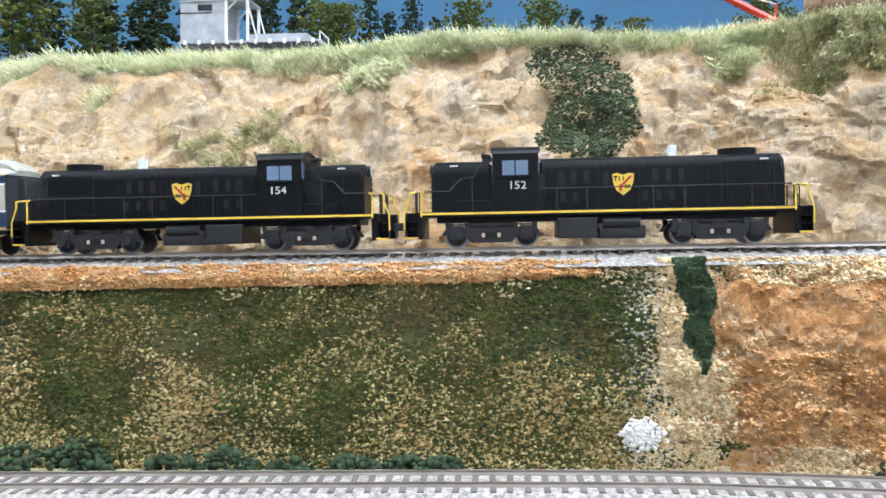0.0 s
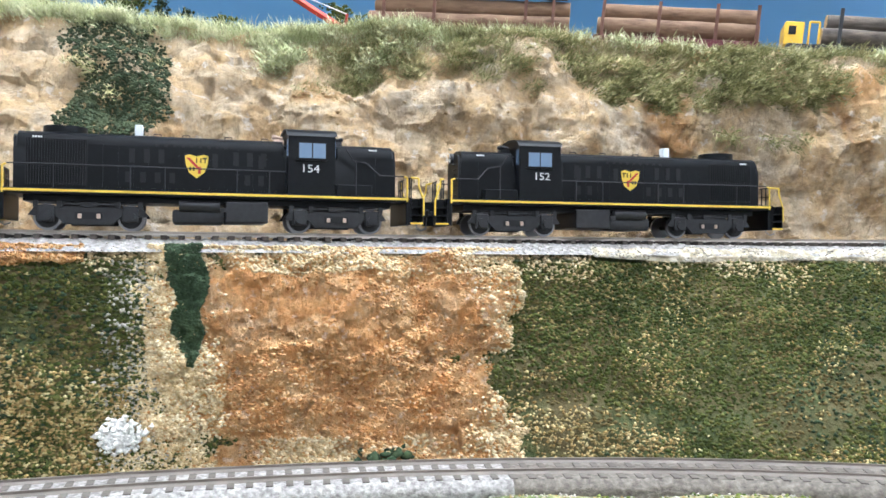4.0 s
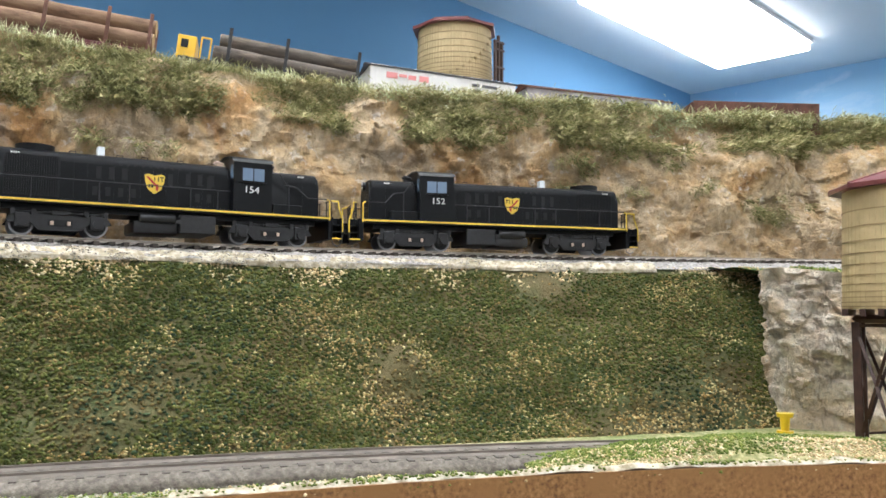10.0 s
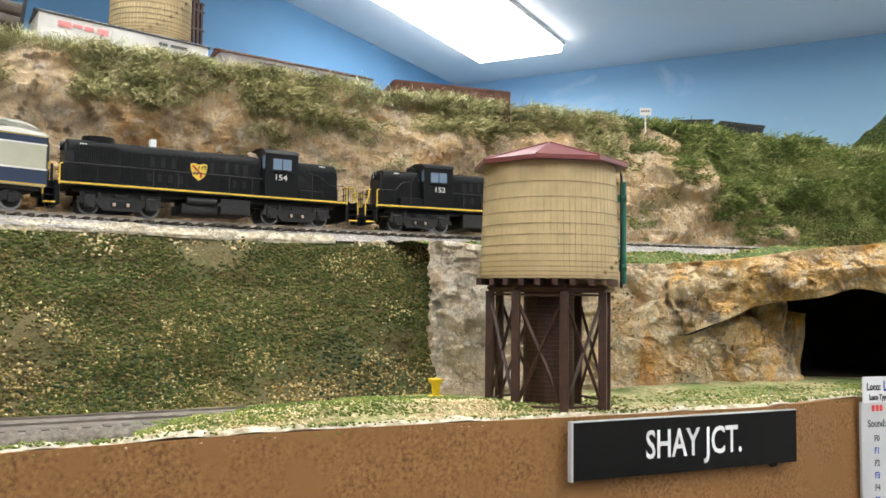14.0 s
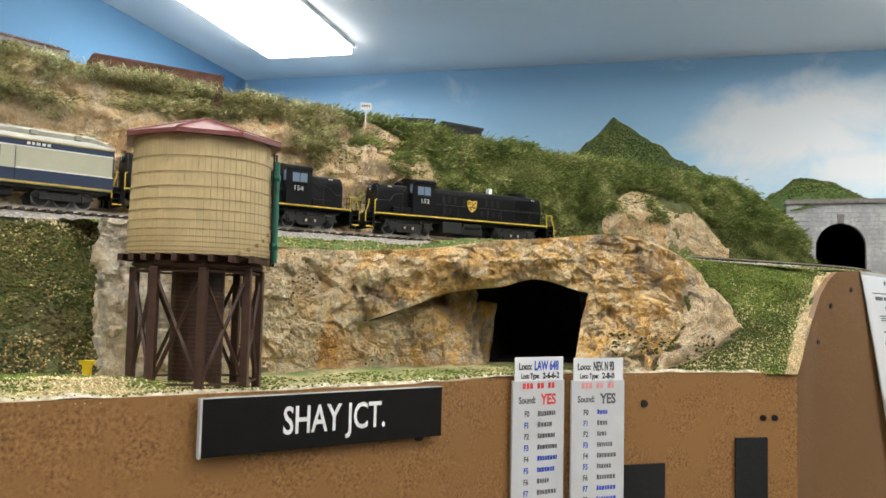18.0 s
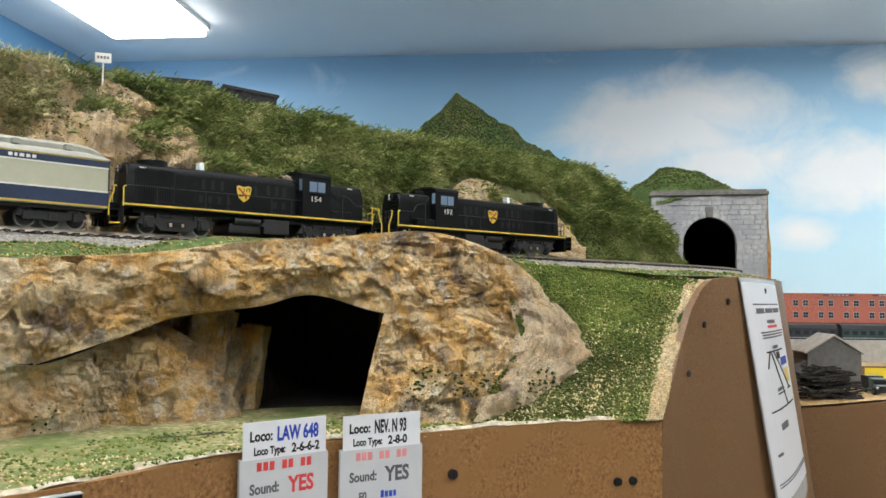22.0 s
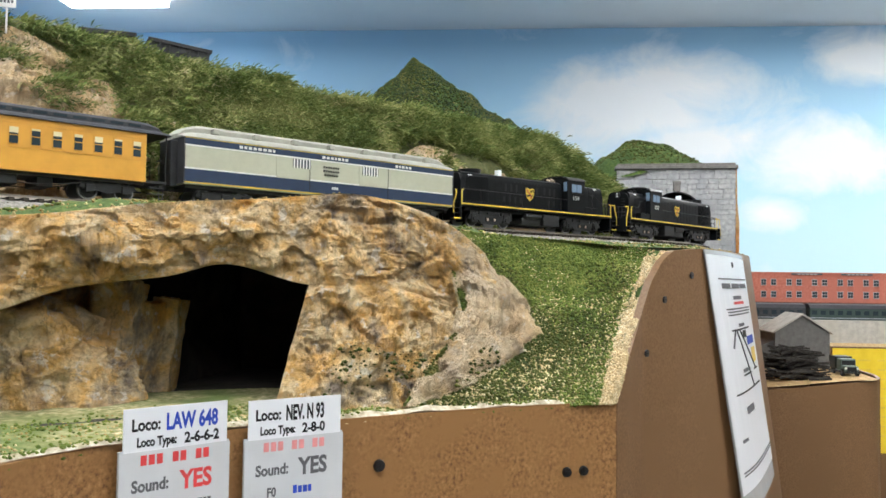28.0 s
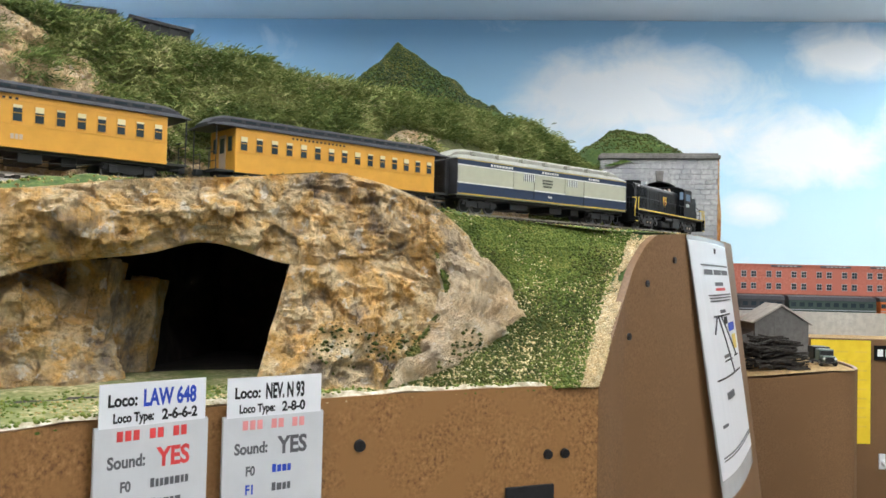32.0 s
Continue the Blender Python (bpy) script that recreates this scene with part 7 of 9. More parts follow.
for k in range(13):
    a0, a1 = math.pi * k / 13 + 0.012, math.pi * (k + 1) / 13 - 0.012
    r0, r1 = AR, AR + (0.0100 if k == 6 else 0.005)
    part("keystone" if k == 6 else "voussoir", one(prism, [(AX + r * math.cos(a), AS + r * math.sin(a)) for r, a in ((r0, a0), (r1, a0), (r1, a1), (r0, a1))], -0.0030 if k == 6 else -0.0014, 0.003), M_COPING if k == 6 else M_STONE, portal)
for sx in (-1, 1):
    for k in range(4):
        xa, xb = sorted((AX + sx * AR, AX + sx * (AR + 0.005)))
        part("jamb_stone", one(bx, xa, xb, -0.0013, 0.003, k * AS / 4 + 0.0003, (k + 1) * AS / 4 - 0.0003, 0.0003), M_STONE, portal)
part("cornice", one(bx, -PW - 0.002, PW + 0.002, -0.003, 0.012, PH, PH + 0.0035, 0.0006), M_COPING, portal, "dark cornice")
for k in range(8):
    x = -PW + k * PW / 4
    part("coping_stone", one(bx, x + 0.0002, x + PW / 4 - 0.0002, -0.0018, 0.011, PH + 0.0035, PH + 0.0055, 0.0004), M_COPING, portal)
part("side_edge", one(prism, [(PW, 0), (PW + 0.003, 0), (PW + 0.0035, 0.03), (PW + 0.0015, PH * 0.6), (PW + 0.001, PH), (PW, PH)], -0.0005, 0.05), M_ORANGE, portal, "raw brown plaster edge")
# Added lining; its black stands for the darkness inside the tunnel.
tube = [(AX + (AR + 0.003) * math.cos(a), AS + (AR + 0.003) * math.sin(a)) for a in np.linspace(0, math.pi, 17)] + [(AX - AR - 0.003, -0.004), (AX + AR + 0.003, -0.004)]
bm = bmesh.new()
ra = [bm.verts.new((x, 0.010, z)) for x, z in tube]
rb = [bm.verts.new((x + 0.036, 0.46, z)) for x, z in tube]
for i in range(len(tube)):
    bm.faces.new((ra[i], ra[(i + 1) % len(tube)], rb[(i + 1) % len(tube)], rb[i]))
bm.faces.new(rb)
part("tunnel_liner", bm, M_FLATBLACK, portal, "added tunnel lining, black for the darkness inside")
tagged(portal, "grey cut stone tunnel portal with arched opening and keystone", "tunnel portal")
tagged(box("tunnel_bed", 1.478, 2.05, -0.478, -0.33, 0.0, L - 0.0365, M_HARDBOARD), label="plain support under the tunnel", kind="structure")

# ---- the next bench beyond the panel ----
M_GREYWALL = speckle("grey_retaining_wall", [(0.35, (0.36, 0.35, 0.33)), (0.6, (0.50, 0.49, 0.45))], 120, 0.9, 0.3, 0.0006, 6.0, (0.40, 0.38, 0.34))
M_OCHRE = speckle("ochre_far_soil", [(0.35, (0.38, 0.24, 0.10)), (0.55, (0.55, 0.38, 0.18)), (0.7, (0.62, 0.48, 0.28))], 160, 0.95, 0.4, 0.0008)
FAR = [(1.374, -0.458), (1.377, -0.469), (1.381, -0.51), (1.385, -0.56), (1.388, -0.583), (1.396, -0.594), (1.415, -0.600), (1.50, -0.604), (1.616, -0.606)]
ribbon("fascia_far", FAR, 0.0, L, 0.004, M_HARDBOARD_B, "brown hardboard fascia of the next bench", up=[L + v for v in np.interp(np.linspace(0, 1, 160), [0, 0.12, 0.45, 1], [-0.173, -0.171, -0.159, -0.157])])
loft("ground_far", [[(1.378, -0.40, L - 0.172), (1.381, -0.469, L - 0.171), (1.389, -0.56, L - 0.163), (1.40, -0.592, L - 0.161), (1.612, -0.600, L - 0.160)], [(1.46, -0.30, L - 0.158), (1.53, -0.36, L - 0.158), (1.58, -0.42, L - 0.156), (1.615, -0.47, L - 0.154), (1.622, -0.597, L - 0.152)]], 60, [14], M_OCHRE, 0.0015, 30, label="sandy ground of the next bench")
tagged(box("fascia_beyond", 1.620, 1.625, -1.6, -0.40, 0.0, L - 0.144, M_HARDBOARD_B), label="brown hardboard fascia with a yellow sheet", kind="structure")
tagged(box("ground_beyond", 1.625, 1.700, -1.6, -0.40, L - 0.150, L - 0.1445, M_OCHRE), label="ochre ground before the grey wall", kind="structure")
tagged(box("retaining_wall", 1.700, 1.712, -1.6, -0.42, L - 0.150, L - 0.1135, M_GREYWALL), label="long grey concrete retaining wall", kind="structure")
tagged(box("ground_yard", 1.712, 1.95, -1.6, -0.42, L - 0.150, L - 0.1245, M_BALLAST), label="dark ballast yard behind the wall", kind="structure")
M_SHED = plain("weathered_shed_grey", (0.12, 0.115, 0.11), 0.85, var=0.2, scale=160)
M_SHEDROOF = plain("pale_shed_roof", (0.40, 0.37, 0.33), 0.8, var=0.2, scale=160)

shed = new("shed")
shed.matrix_basis = pose(1.480, -0.5465, L - 0.1590, 0, 0, 0)
# gable faces -x; ridge along x
gab = [(-0.030, 0.0), (-0.030, 0.040), (0.0, 0.059), (0.030, 0.040), (0.030, 0.0)]
bm = bmesh.new()
shell(bm, gab, 0.0, 0.055)
part("wall", bm, M_SHED, shed)
for sy, nm in ((-1, "roof"), (1, "roof")):
    part(nm, one(shell, [(sy * 0.033, 0.0385), (0.0, 0.0595), (0.0, 0.0615), (sy * 0.034, 0.0400)], -0.003, 0.058), M_SHEDROOF, shed, "pale weathered roof slope")
for k in range(11):
    y = -0.0275 + k * 0.0055
    part("board", one(bx, -0.0006, 0.0002, y - 0.0025, y + 0.0025, 0.0, 0.058 - abs(y) * 0.66), M_SHED, shed)
part("lean_to", one(shell, [(0.030, 0.0), (0.030, 0.030), (0.044, 0.024), (0.046, 0.0)], 0.004, 0.05), M_SHED, shed)
tagged(shed, "weathered grey board shed with a pale gable roof", "shed")

M_OLDTIE = speckle("old_black_ties", [(0.35, (0.012, 0.010, 0.008)), (0.55, (0.035, 0.029, 0.024)), (0.7, (0.08, 0.068, 0.056))], 300, 0.9, 0.5, 0.0004)
pile = new("log_pile")
pile.matrix_basis = pose(1.412, -0.516, L - 0.166)
bm = bmesh.new()
rnd = random.Random(8)
for k in range(150):
    y = rnd.triangular(-0.036, 0.036, 0.004)
    z = rnd.uniform(0, 1) * 0.034 * (1 - (abs(y) / 0.042) ** 2) + 0.001
    x = rnd.uniform(-0.022, 0.016) + z * 0.3
    if k < 60:
        part("tie", one(bx, -0.0012, 0.0012, -0.013, 0.013, -0.001, 0.001), M_OLDTIE, pile).matrix_basis = pose(x, y, z, rnd.uniform(-14, 14), rnd.uniform(-10, 10), rnd.uniform(-25, 25))
    else:
        a = radians(rnd.uniform(-25, 25))
        m = Matrix.Translation((x, y, z)) @ Matrix.Rotation(a, 4, "Z") @ Matrix.Rotation(radians(rnd.uniform(-14, 14)), 4, "X") @ Matrix.Diagonal((0.0024, 0.024, 0.002, 1))
        bmesh.ops.create_cube(bm, size=1, matrix=m)
part("pile_core", bm, M_OLDTIE, pile)["kind"] = "stuff"
tagged(pile, "heap of dark weathered railway ties", "tie pile")

M_TRUCKDARK = plain("black_truck_paint", (0.012, 0.015, 0.014), 0.35)
M_TRUCKGREEN = plain("pale_green_truck_paint", (0.10, 0.14, 0.12), 0.4)
lorry = new("toy_truck")
lorry.matrix_basis = pose(1.412, -0.5735, L - 0.1612, 0, 0, 0) @ Matrix.Diagonal((0.84, 0.84, 0.84, 1))
part("chassis", one(bx, 0.0, 0.044, -0.0085, 0.0085, 0.004, 0.007), M_TRUCKDARK, lorry)
part("cab", one(bx, 0.010, 0.024, -0.0095, 0.0095, 0.006, 0.0215, 0.0015), M_TRUCKGREEN, lorry)
part("hood", one(bx, 0.0, 0.011, -0.0085, 0.0085, 0.006, 0.0135, 0.0015), M_TRUCKGREEN, lorry)
part("windscreen", one(bx, 0.0094, 0.0101, -0.0080, 0.0080, 0.0140, 0.0195), M_FLATBLACK, lorry)
part("grille", one(bx, -0.0006, 0.0, -0.0055, 0.0055, 0.006, 0.012), M_FLATBLACK, lorry)
part("bumper", one(bx, -0.0018, -0.0006, -0.0095, 0.0095, 0.0040, 0.0060), M_TRUCKDARK, lorry)
part("bed", one(bx, 0.025, 0.046, -0.0105, 0.0105, 0.008, 0.0235, 0.0005), M_TRUCKDARK, lorry)
for sy in (-1, 1):
    part("headlight", one(cy, (-0.001, sy * 0.0072, 0.0105), (0.0005, sy * 0.0072, 0.0105), 0.0014, 10), M_CAP, lorry)
    for x in (0.006, 0.036):
        wl = part("wheel", one(cy, (x, sy * 0.0075, 0.0048), (x, sy * 0.0100, 0.0048), 0.0048, 16), M_FLATBLACK, lorry)
        part("hub", one(cy, (x, sy * 0.0099, 0.0048), (x, sy * 0.0104, 0.0048), 0.002, 10), M_STEEL, wl)
tagged(lorry, "small dark toy truck with a pale green cab", "toy truck")

M_YSHEET = speckle("yellow_sheet", [(0.4, (0.82, 0.58, 0.02)), (0.6, (0.88, 0.64, 0.03))], 60, 0.5, 0.0, 0.0001)
ysheet = new("yellow_sheet")
ysheet.matrix_basis = pose(1.6192, 0, L)
sh_ = part("sheet", one(bx, -0.0008, 0.0, -0.708, -0.632, -0.279, -0.146), M_YSHEET, ysheet)
for r_ in range(9):
    for c_ in range(3):
        part("table_mark", one(bx, -0.0011, -0.0008, -0.703 + c_ * 0.024, -0.688 + c_ * 0.024, -0.162 - r_ * 0.012, -0.160 - r_ * 0.012), M_STRIPE, sh_)
tagged(ysheet, "bright yellow printed sheet hung on the fascia", "sheet")
nsign = new("name_sign")
nsign.matrix_basis = pose(1.6190, 0, L)
part("plate", one(bx, -0.0015, 0.0, -0.80, -0.712, -0.171, -0.152, 0.0003), M_SIGN, nsign)
for k in range(7):
    part("lettering_bar", one(bx, -0.0019, -0.0014, -0.723 - k * 0.010, -0.716 - k * 0.010, -0.166, -0.157), M_SIGNTXT, nsign)
tagged(nsign, "black name sign with white letters on the fascia", "sign")
hookw = new("white_hook")
hookw.matrix_basis = pose(1.612, -0.735, L - 0.315)
part("hook_arm", one(path_rod, [(0.007, 0.012, 0.014), (-0.006, 0.012, 0.010), (-0.010, 0.004, 0.001), (-0.010, -0.008, 0.0), (-0.008, -0.022, 0.010)], 0.0022, 8), M_CAP, hookw)
part("plate", one(bx, 0.005, 0.008, 0.008, 0.016, 0.004, 0.024, 0.0006), M_CAP, hookw)
tagged(hookw, "white plastic hook on the brown fascia", "hook")

# passenger cars standing behind the grey wall
M_PULLMAN = plain("dark_green_car_paint", (0.035, 0.060, 0.050), 0.5, var=0.15, scale=120)
M_ORANGECAR = plain("orange_car_paint", (0.70, 0.17, 0.03), 0.5, var=0.1)


def standing_car(y0, y1, paint, label):
    root = new("passenger_car")
    root.matrix_basis = pose(1.745, (y0 + y1) / 2, L - 0.1245, 0, 0, 90)
    h = abs(y1 - y0) / 2 - 0.003
    body = part("body", one(bx, -h, h, -0.0155, 0.0155, 0.0085, 0.0270, 0.0005), paint, root)
    part("roof", one(shell, [(-0.0162, 0.0265), (-0.011, 0.0315), (0, 0.0335), (0.011, 0.0315), (0.0162, 0.0265)], -h, h), M_ROOFBLK, root)
    part("sill_stripe", one(bx, -h, h, 0.0152, 0.0160, 0.0125, 0.0137), M_WORKGREY, body)
    n = int(2 * h / 0.012)
    for k in range(n):
        x = -h + 0.008 + k * 0.012
        part("window", one(bx, x - 0.0035, x + 0.0035, 0.0153, 0.0158, 0.0175, 0.0235), M_DARKGLASS, body)
    for cx in (-h + 0.025, h - 0.025):
        car_truck(root, cx, 2)
    return tagged(root, label, "passenger car", "passenger cars behind the wall")


standing_car(-0.46, -0.640, M_ROOFBLK, "black passenger car standing behind the grey wall")
standing_car(-0.640, -0.768, M_PULLMAN, "dark green passenger car standing behind the grey wall")
standing_car(-0.768, -0.93, M_ORANGECAR, "orange passenger car standing behind the grey wall")
standing_car(-0.93, -1.10, M_PULLMAN, "dark green passenger car standing behind the grey wall")

# long red brick building
M_BRICKRED = speckle("red_brick_wall", [(0.35, (0.42, 0.12, 0.08)), (0.55, (0.56, 0.19, 0.13)), (0.7, (0.62, 0.26, 0.19))], 300, 0.9, 0.3, 0.0003, 12.0, (0.52, 0.17, 0.12))
M_FRAMEW = plain("pale_window_frame", (0.45, 0.42, 0.42), 0.6)
factory = new("brick_building")
factory.matrix_basis = pose(1.785, -0.45, L - 0.1245)
part("wall", one(bx, 0.0, 0.075, -0.85, 0.0, 0.0, 0.0755), M_BRICKRED, factory, "red brick wall")
part("parapet", one(bx, -0.0012, 0.076, -0.851, 0.001, 0.0755, 0.0785), M_BRICKRED, factory)
part("plinth_band", one(bx, -0.0012, 0.0, -0.85, 0.0, 0.030, 0.034), M_RUST, factory)
y = -0.145
k = 0
while y > -0.84:
    for z in (0.0455, 0.0635):
        win = part("window", one(bx, -0.0008, 0.0, y - 0.0040, y + 0.0040, z - 0.0050, z + 0.0050), M_FRAMEW, factory)
        for dy in (-0.0018, 0.0018):
            for dz in (-0.0022, 0.0022):
                part("pane", one(bx, -0.0012, -0.0006, y + dy - 0.0015, y + dy + 0.0015, z + dz - 0.0018, z + dz + 0.0018), M_DARKGLASS, win)
    y -= 0.0145 if k % 2 == 0 else 0.0225
    k += 1
for y0 in (-0.185, -0.257, -0.330, -0.403, -0.476):
    part("roof_sign", one(bx, -0.0020, -0.0012, y0 - 0.045, y0, 0.0745, 0.0772), M_TXTGREY, factory)
    for j in range(5):
        part("lettering_bar", one(bx, -0.0024, -0.0019, y0 - 0.037 + j * 0.006, y0 - 0.033 + j * 0.006, 0.0750, 0.0766), M_FRAMEW, factory)
tagged(factory, "long red brick two-storey building with paired windows", "building")

# ---- ground cover: static grass, foam, bushes, trees ----
RNG = np.random.default_rng(7)


def island_mat(name, stops, rough=0.9, fine=400.0, slow=55.0, depth=0.55):
    """Colours that change from piece to piece, in slow drifts of tone from clump to clump, with a fine mottling."""
    m, nt, b = mat(name, rough, spec=0.2)
    g = nt.nodes.new("ShaderNodeNewGeometry")
    drift = noise_tex(nt, slow, 4.0, 0.6)
    both = nt.nodes.new("ShaderNodeMix")
    both.inputs[0].default_value = depth
    spread = nt.nodes.new("ShaderNodeMapRange")
    spread.inputs["From Min"].default_value, spread.inputs["From Max"].default_value = 0.28, 0.72
    nt.links.new(drift.outputs[0], spread.inputs[0])
    nt.links.new(g.outputs["Random Per Island"], both.inputs[2])
    nt.links.new(spread.outputs[0], both.inputs[3])
    c = ramp(nt, both.outputs[0], stops).outputs[0]
    n = noise_tex(nt, fine, 4.0)
    c = mix(nt, c, ramp(nt, n.outputs[0], [(0.3, (0.6, 0.6, 0.6)), (0.7, (1.25, 1.25, 1.2))]).outputs[0], 0.7, "MULTIPLY")
    nt.links.new(c, b.inputs["Base Color"])
    return m


M_FUZZ = island_mat("pale_static_grass", [(0.15, (0.34, 0.38, 0.16)), (0.38, (0.58, 0.61, 0.33)), (0.6, (0.76, 0.76, 0.50)), (0.85, (0.86, 0.82, 0.60))])
M_FUZZ_B = island_mat("olive_static_grass", [(0.15, (0.15, 0.155, 0.058)), (0.4, (0.30, 0.295, 0.125)), (0.6, (0.47, 0.43, 0.21)), (0.85, (0.66, 0.58, 0.34))])
M_FUZZ_H = island_mat("hill_static_grass", [(0.12, (0.055, 0.078, 0.018)), (0.38, (0.125, 0.172, 0.042)), (0.6, (0.25, 0.285, 0.088)), (0.85, (0.48, 0.46, 0.20))], slow=34.0, depth=0.62)
M_FOAM_G = island_mat("green_ground_foam", [(0.1, (0.030, 0.044, 0.011)), (0.45, (0.068, 0.084, 0.019)), (0.75, (0.125, 0.130, 0.034)), (0.95, (0.22, 0.18, 0.060))], slow=30.0, depth=0.5)
M_FOAM_O = island_mat("olive_brown_ground_foam", [(0.1, (0.075, 0.062, 0.022)), (0.5, (0.16, 0.125, 0.046)), (0.9, (0.30, 0.235, 0.10))], slow=40.0)
M_FOAM_S = island_mat("straw_ground_foam", [(0.1, (0.26, 0.165, 0.055)), (0.45, (0.43, 0.30, 0.125)), (0.9, (0.66, 0.58, 0.32))], slow=45.0, depth=0.4)
M_FOAM_D = island_mat("dark_bush_foliage", [(0.0, (0.020, 0.034, 0.018)), (0.5, (0.036, 0.058, 0.028)), (1.0, (0.065, 0.090, 0.040))])
M_FOAM_M = island_mat("meadow_foam", [(0.1, (0.060, 0.095, 0.018)), (0.45, (0.125, 0.170, 0.034)), (0.75, (0.22, 0.25, 0.060)), (0.95, (0.34, 0.31, 0.11))], slow=45.0, depth=0.5)
M_IVY = island_mat("dull_ivy_foliage", [(0.0, (0.030, 0.044, 0.022)), (0.5, (0.058, 0.076, 0.038)), (1.0, (0.12, 0.13, 0.062))])
M_CONIFER = island_mat("dark_conifer_foliage", [(0.0, (0.010, 0.018, 0.010)), (0.6, (0.028, 0.042, 0.018)), (1.0, (0.07, 0.085, 0.03))])
M_LEAF = island_mat("olive_leaf_foliage", [(0.0, (0.03, 0.045, 0.010)), (0.5, (0.08, 0.10, 0.025)), (1.0, (0.18, 0.19, 0.05))])
M_GRIT = island_mat("pale_grit", [(0.0, (0.20, 0.18, 0.15)), (0.5, (0.40, 0.37, 0.32)), (1.0, (0.62, 0.58, 0.52))])
M_PLASTERW = plain("bare_white_plaster", (0.80, 0.78, 0.74), 0.9, var=0.08, scale=200)
M_STONES = island_mat("ochre_stones", [(0.1, (0.30, 0.19, 0.09)), (0.5, (0.50, 0.37, 0.20)), (0.9, (0.66, 0.56, 0.40))])
M_CLAYBITS = island_mat("orange_clay_crumbs", [(0.1, (0.34, 0.15, 0.05)), (0.45, (0.58, 0.31, 0.12)), (0.8, (0.70, 0.48, 0.25)), (0.95, (0.76, 0.64, 0.44))], slow=40.0, depth=0.45)
M_CREAM_GRIT = island_mat("cream_sand_grit", [(0.1, (0.46, 0.33, 0.16)), (0.5, (0.68, 0.53, 0.31)), (0.9, (0.82, 0.72, 0.51))], slow=50.0, depth=0.35)


def quick_mesh(name, verts, tris, material, label, parent=None, kind="stuff"):
    me = bpy.data.meshes.new(name)
    me.vertices.add(len(verts))
    me.vertices.foreach_set("co", np.asarray(verts, np.float32).ravel())
    me.loops.add(3 * len(tris))
    me.loops.foreach_set("vertex_index", np.asarray(tris, np.int32).ravel())
    me.polygons.add(len(tris))
    me.polygons.foreach_set("loop_start", np.arange(0, 3 * len(tris), 3, dtype=np.int32))
    me.materials.append(material)
    me.update(calc_edges=True)
    ob = new(name, me)
    if parent is not None:
        ob.parent = parent
        return ob
    return tagged(ob, label=label, kind=kind)


def sites(sheet, n, j0=0.0, j1=1.0, i0=0.0, i1=1.0, keep=None):
    """Random points on a sheet between two heights and two ends of it, with their normals."""
    g, nr = SHEETS[sheet]
    a = RNG.uniform(j0, j1, n) * (g.shape[0] - 1.001)
    b = RNG.uniform(i0, i1, n) * (g.shape[1] - 1.001)
    ja, ib = a.astype(int), b.astype(int)
    u, v = (a - ja)[:, None], (b - ib)[:, None]
    p = (g[ja, ib] * (1 - u) + g[ja + 1, ib] * u) * (1 - v) + (g[ja, ib + 1] * (1 - u) + g[ja + 1, ib + 1] * u) * v
    q = nr[ja, ib]
    if keep is not None:
        k = np.array([keep(x, h / (g.shape[0] - 1)) for x, h in zip(p, a)])
        p, q = p[k], q[k]
    return p, q


def patch(scale, level, seed=0.0, low=0.0, loose=0.26):
    """A keep-rule: only where a slow noise is above a level; low adds towards the sheet's lower edge."""
    def rule(p, h):
        return noise.noise(Vector((p[0] * scale + seed, p[1] * scale, p[2] * scale))) + low * (h - 0.5) + RNG.uniform(-loose, loose) > level
    return rule


def grass(name, where, per, length, radius, width, material, label, droop=0.35):
    p, q = where
    n = len(p) * per
    base = np.repeat(p, per, 0) + RNG.normal(0, radius, (n, 3)) * np.array((1, 1, 0.5))
    nn = np.repeat(q, per, 0)
    d = nn * RNG.uniform(0.3, 1.0, (n, 1)) + RNG.normal(0, 0.55, (n, 3)) + np.array((0, 0, 0.75))
    d /= np.linalg.norm(d, axis=1, keepdims=True)
    ln = length * RNG.uniform(0.5, 1.25, (n, 1))
    side = np.cross(d, RNG.normal(0, 1, (n, 3)))
    side *= width * RNG.uniform(0.7, 1.3, (n, 1)) / (np.linalg.norm(side, axis=1, keepdims=True) + 1e-9)
    base = base - nn * 0.001
    mid = base + d * ln * 0.55
    tip = mid + (d + nn * 0.3 + np.array((0, 0, -droop))) * ln * 0.45
    v = np.stack([base - side, base + side, mid + side * 0.7, tip], 1).reshape(-1, 3)
    k = np.arange(n)[:, None] * 4
    t = np.concatenate([k + np.array((0, 1, 2)), k + np.array((0, 2, 3))], 1).reshape(-1, 3)
    return quick_mesh(name, v, t, material, label)


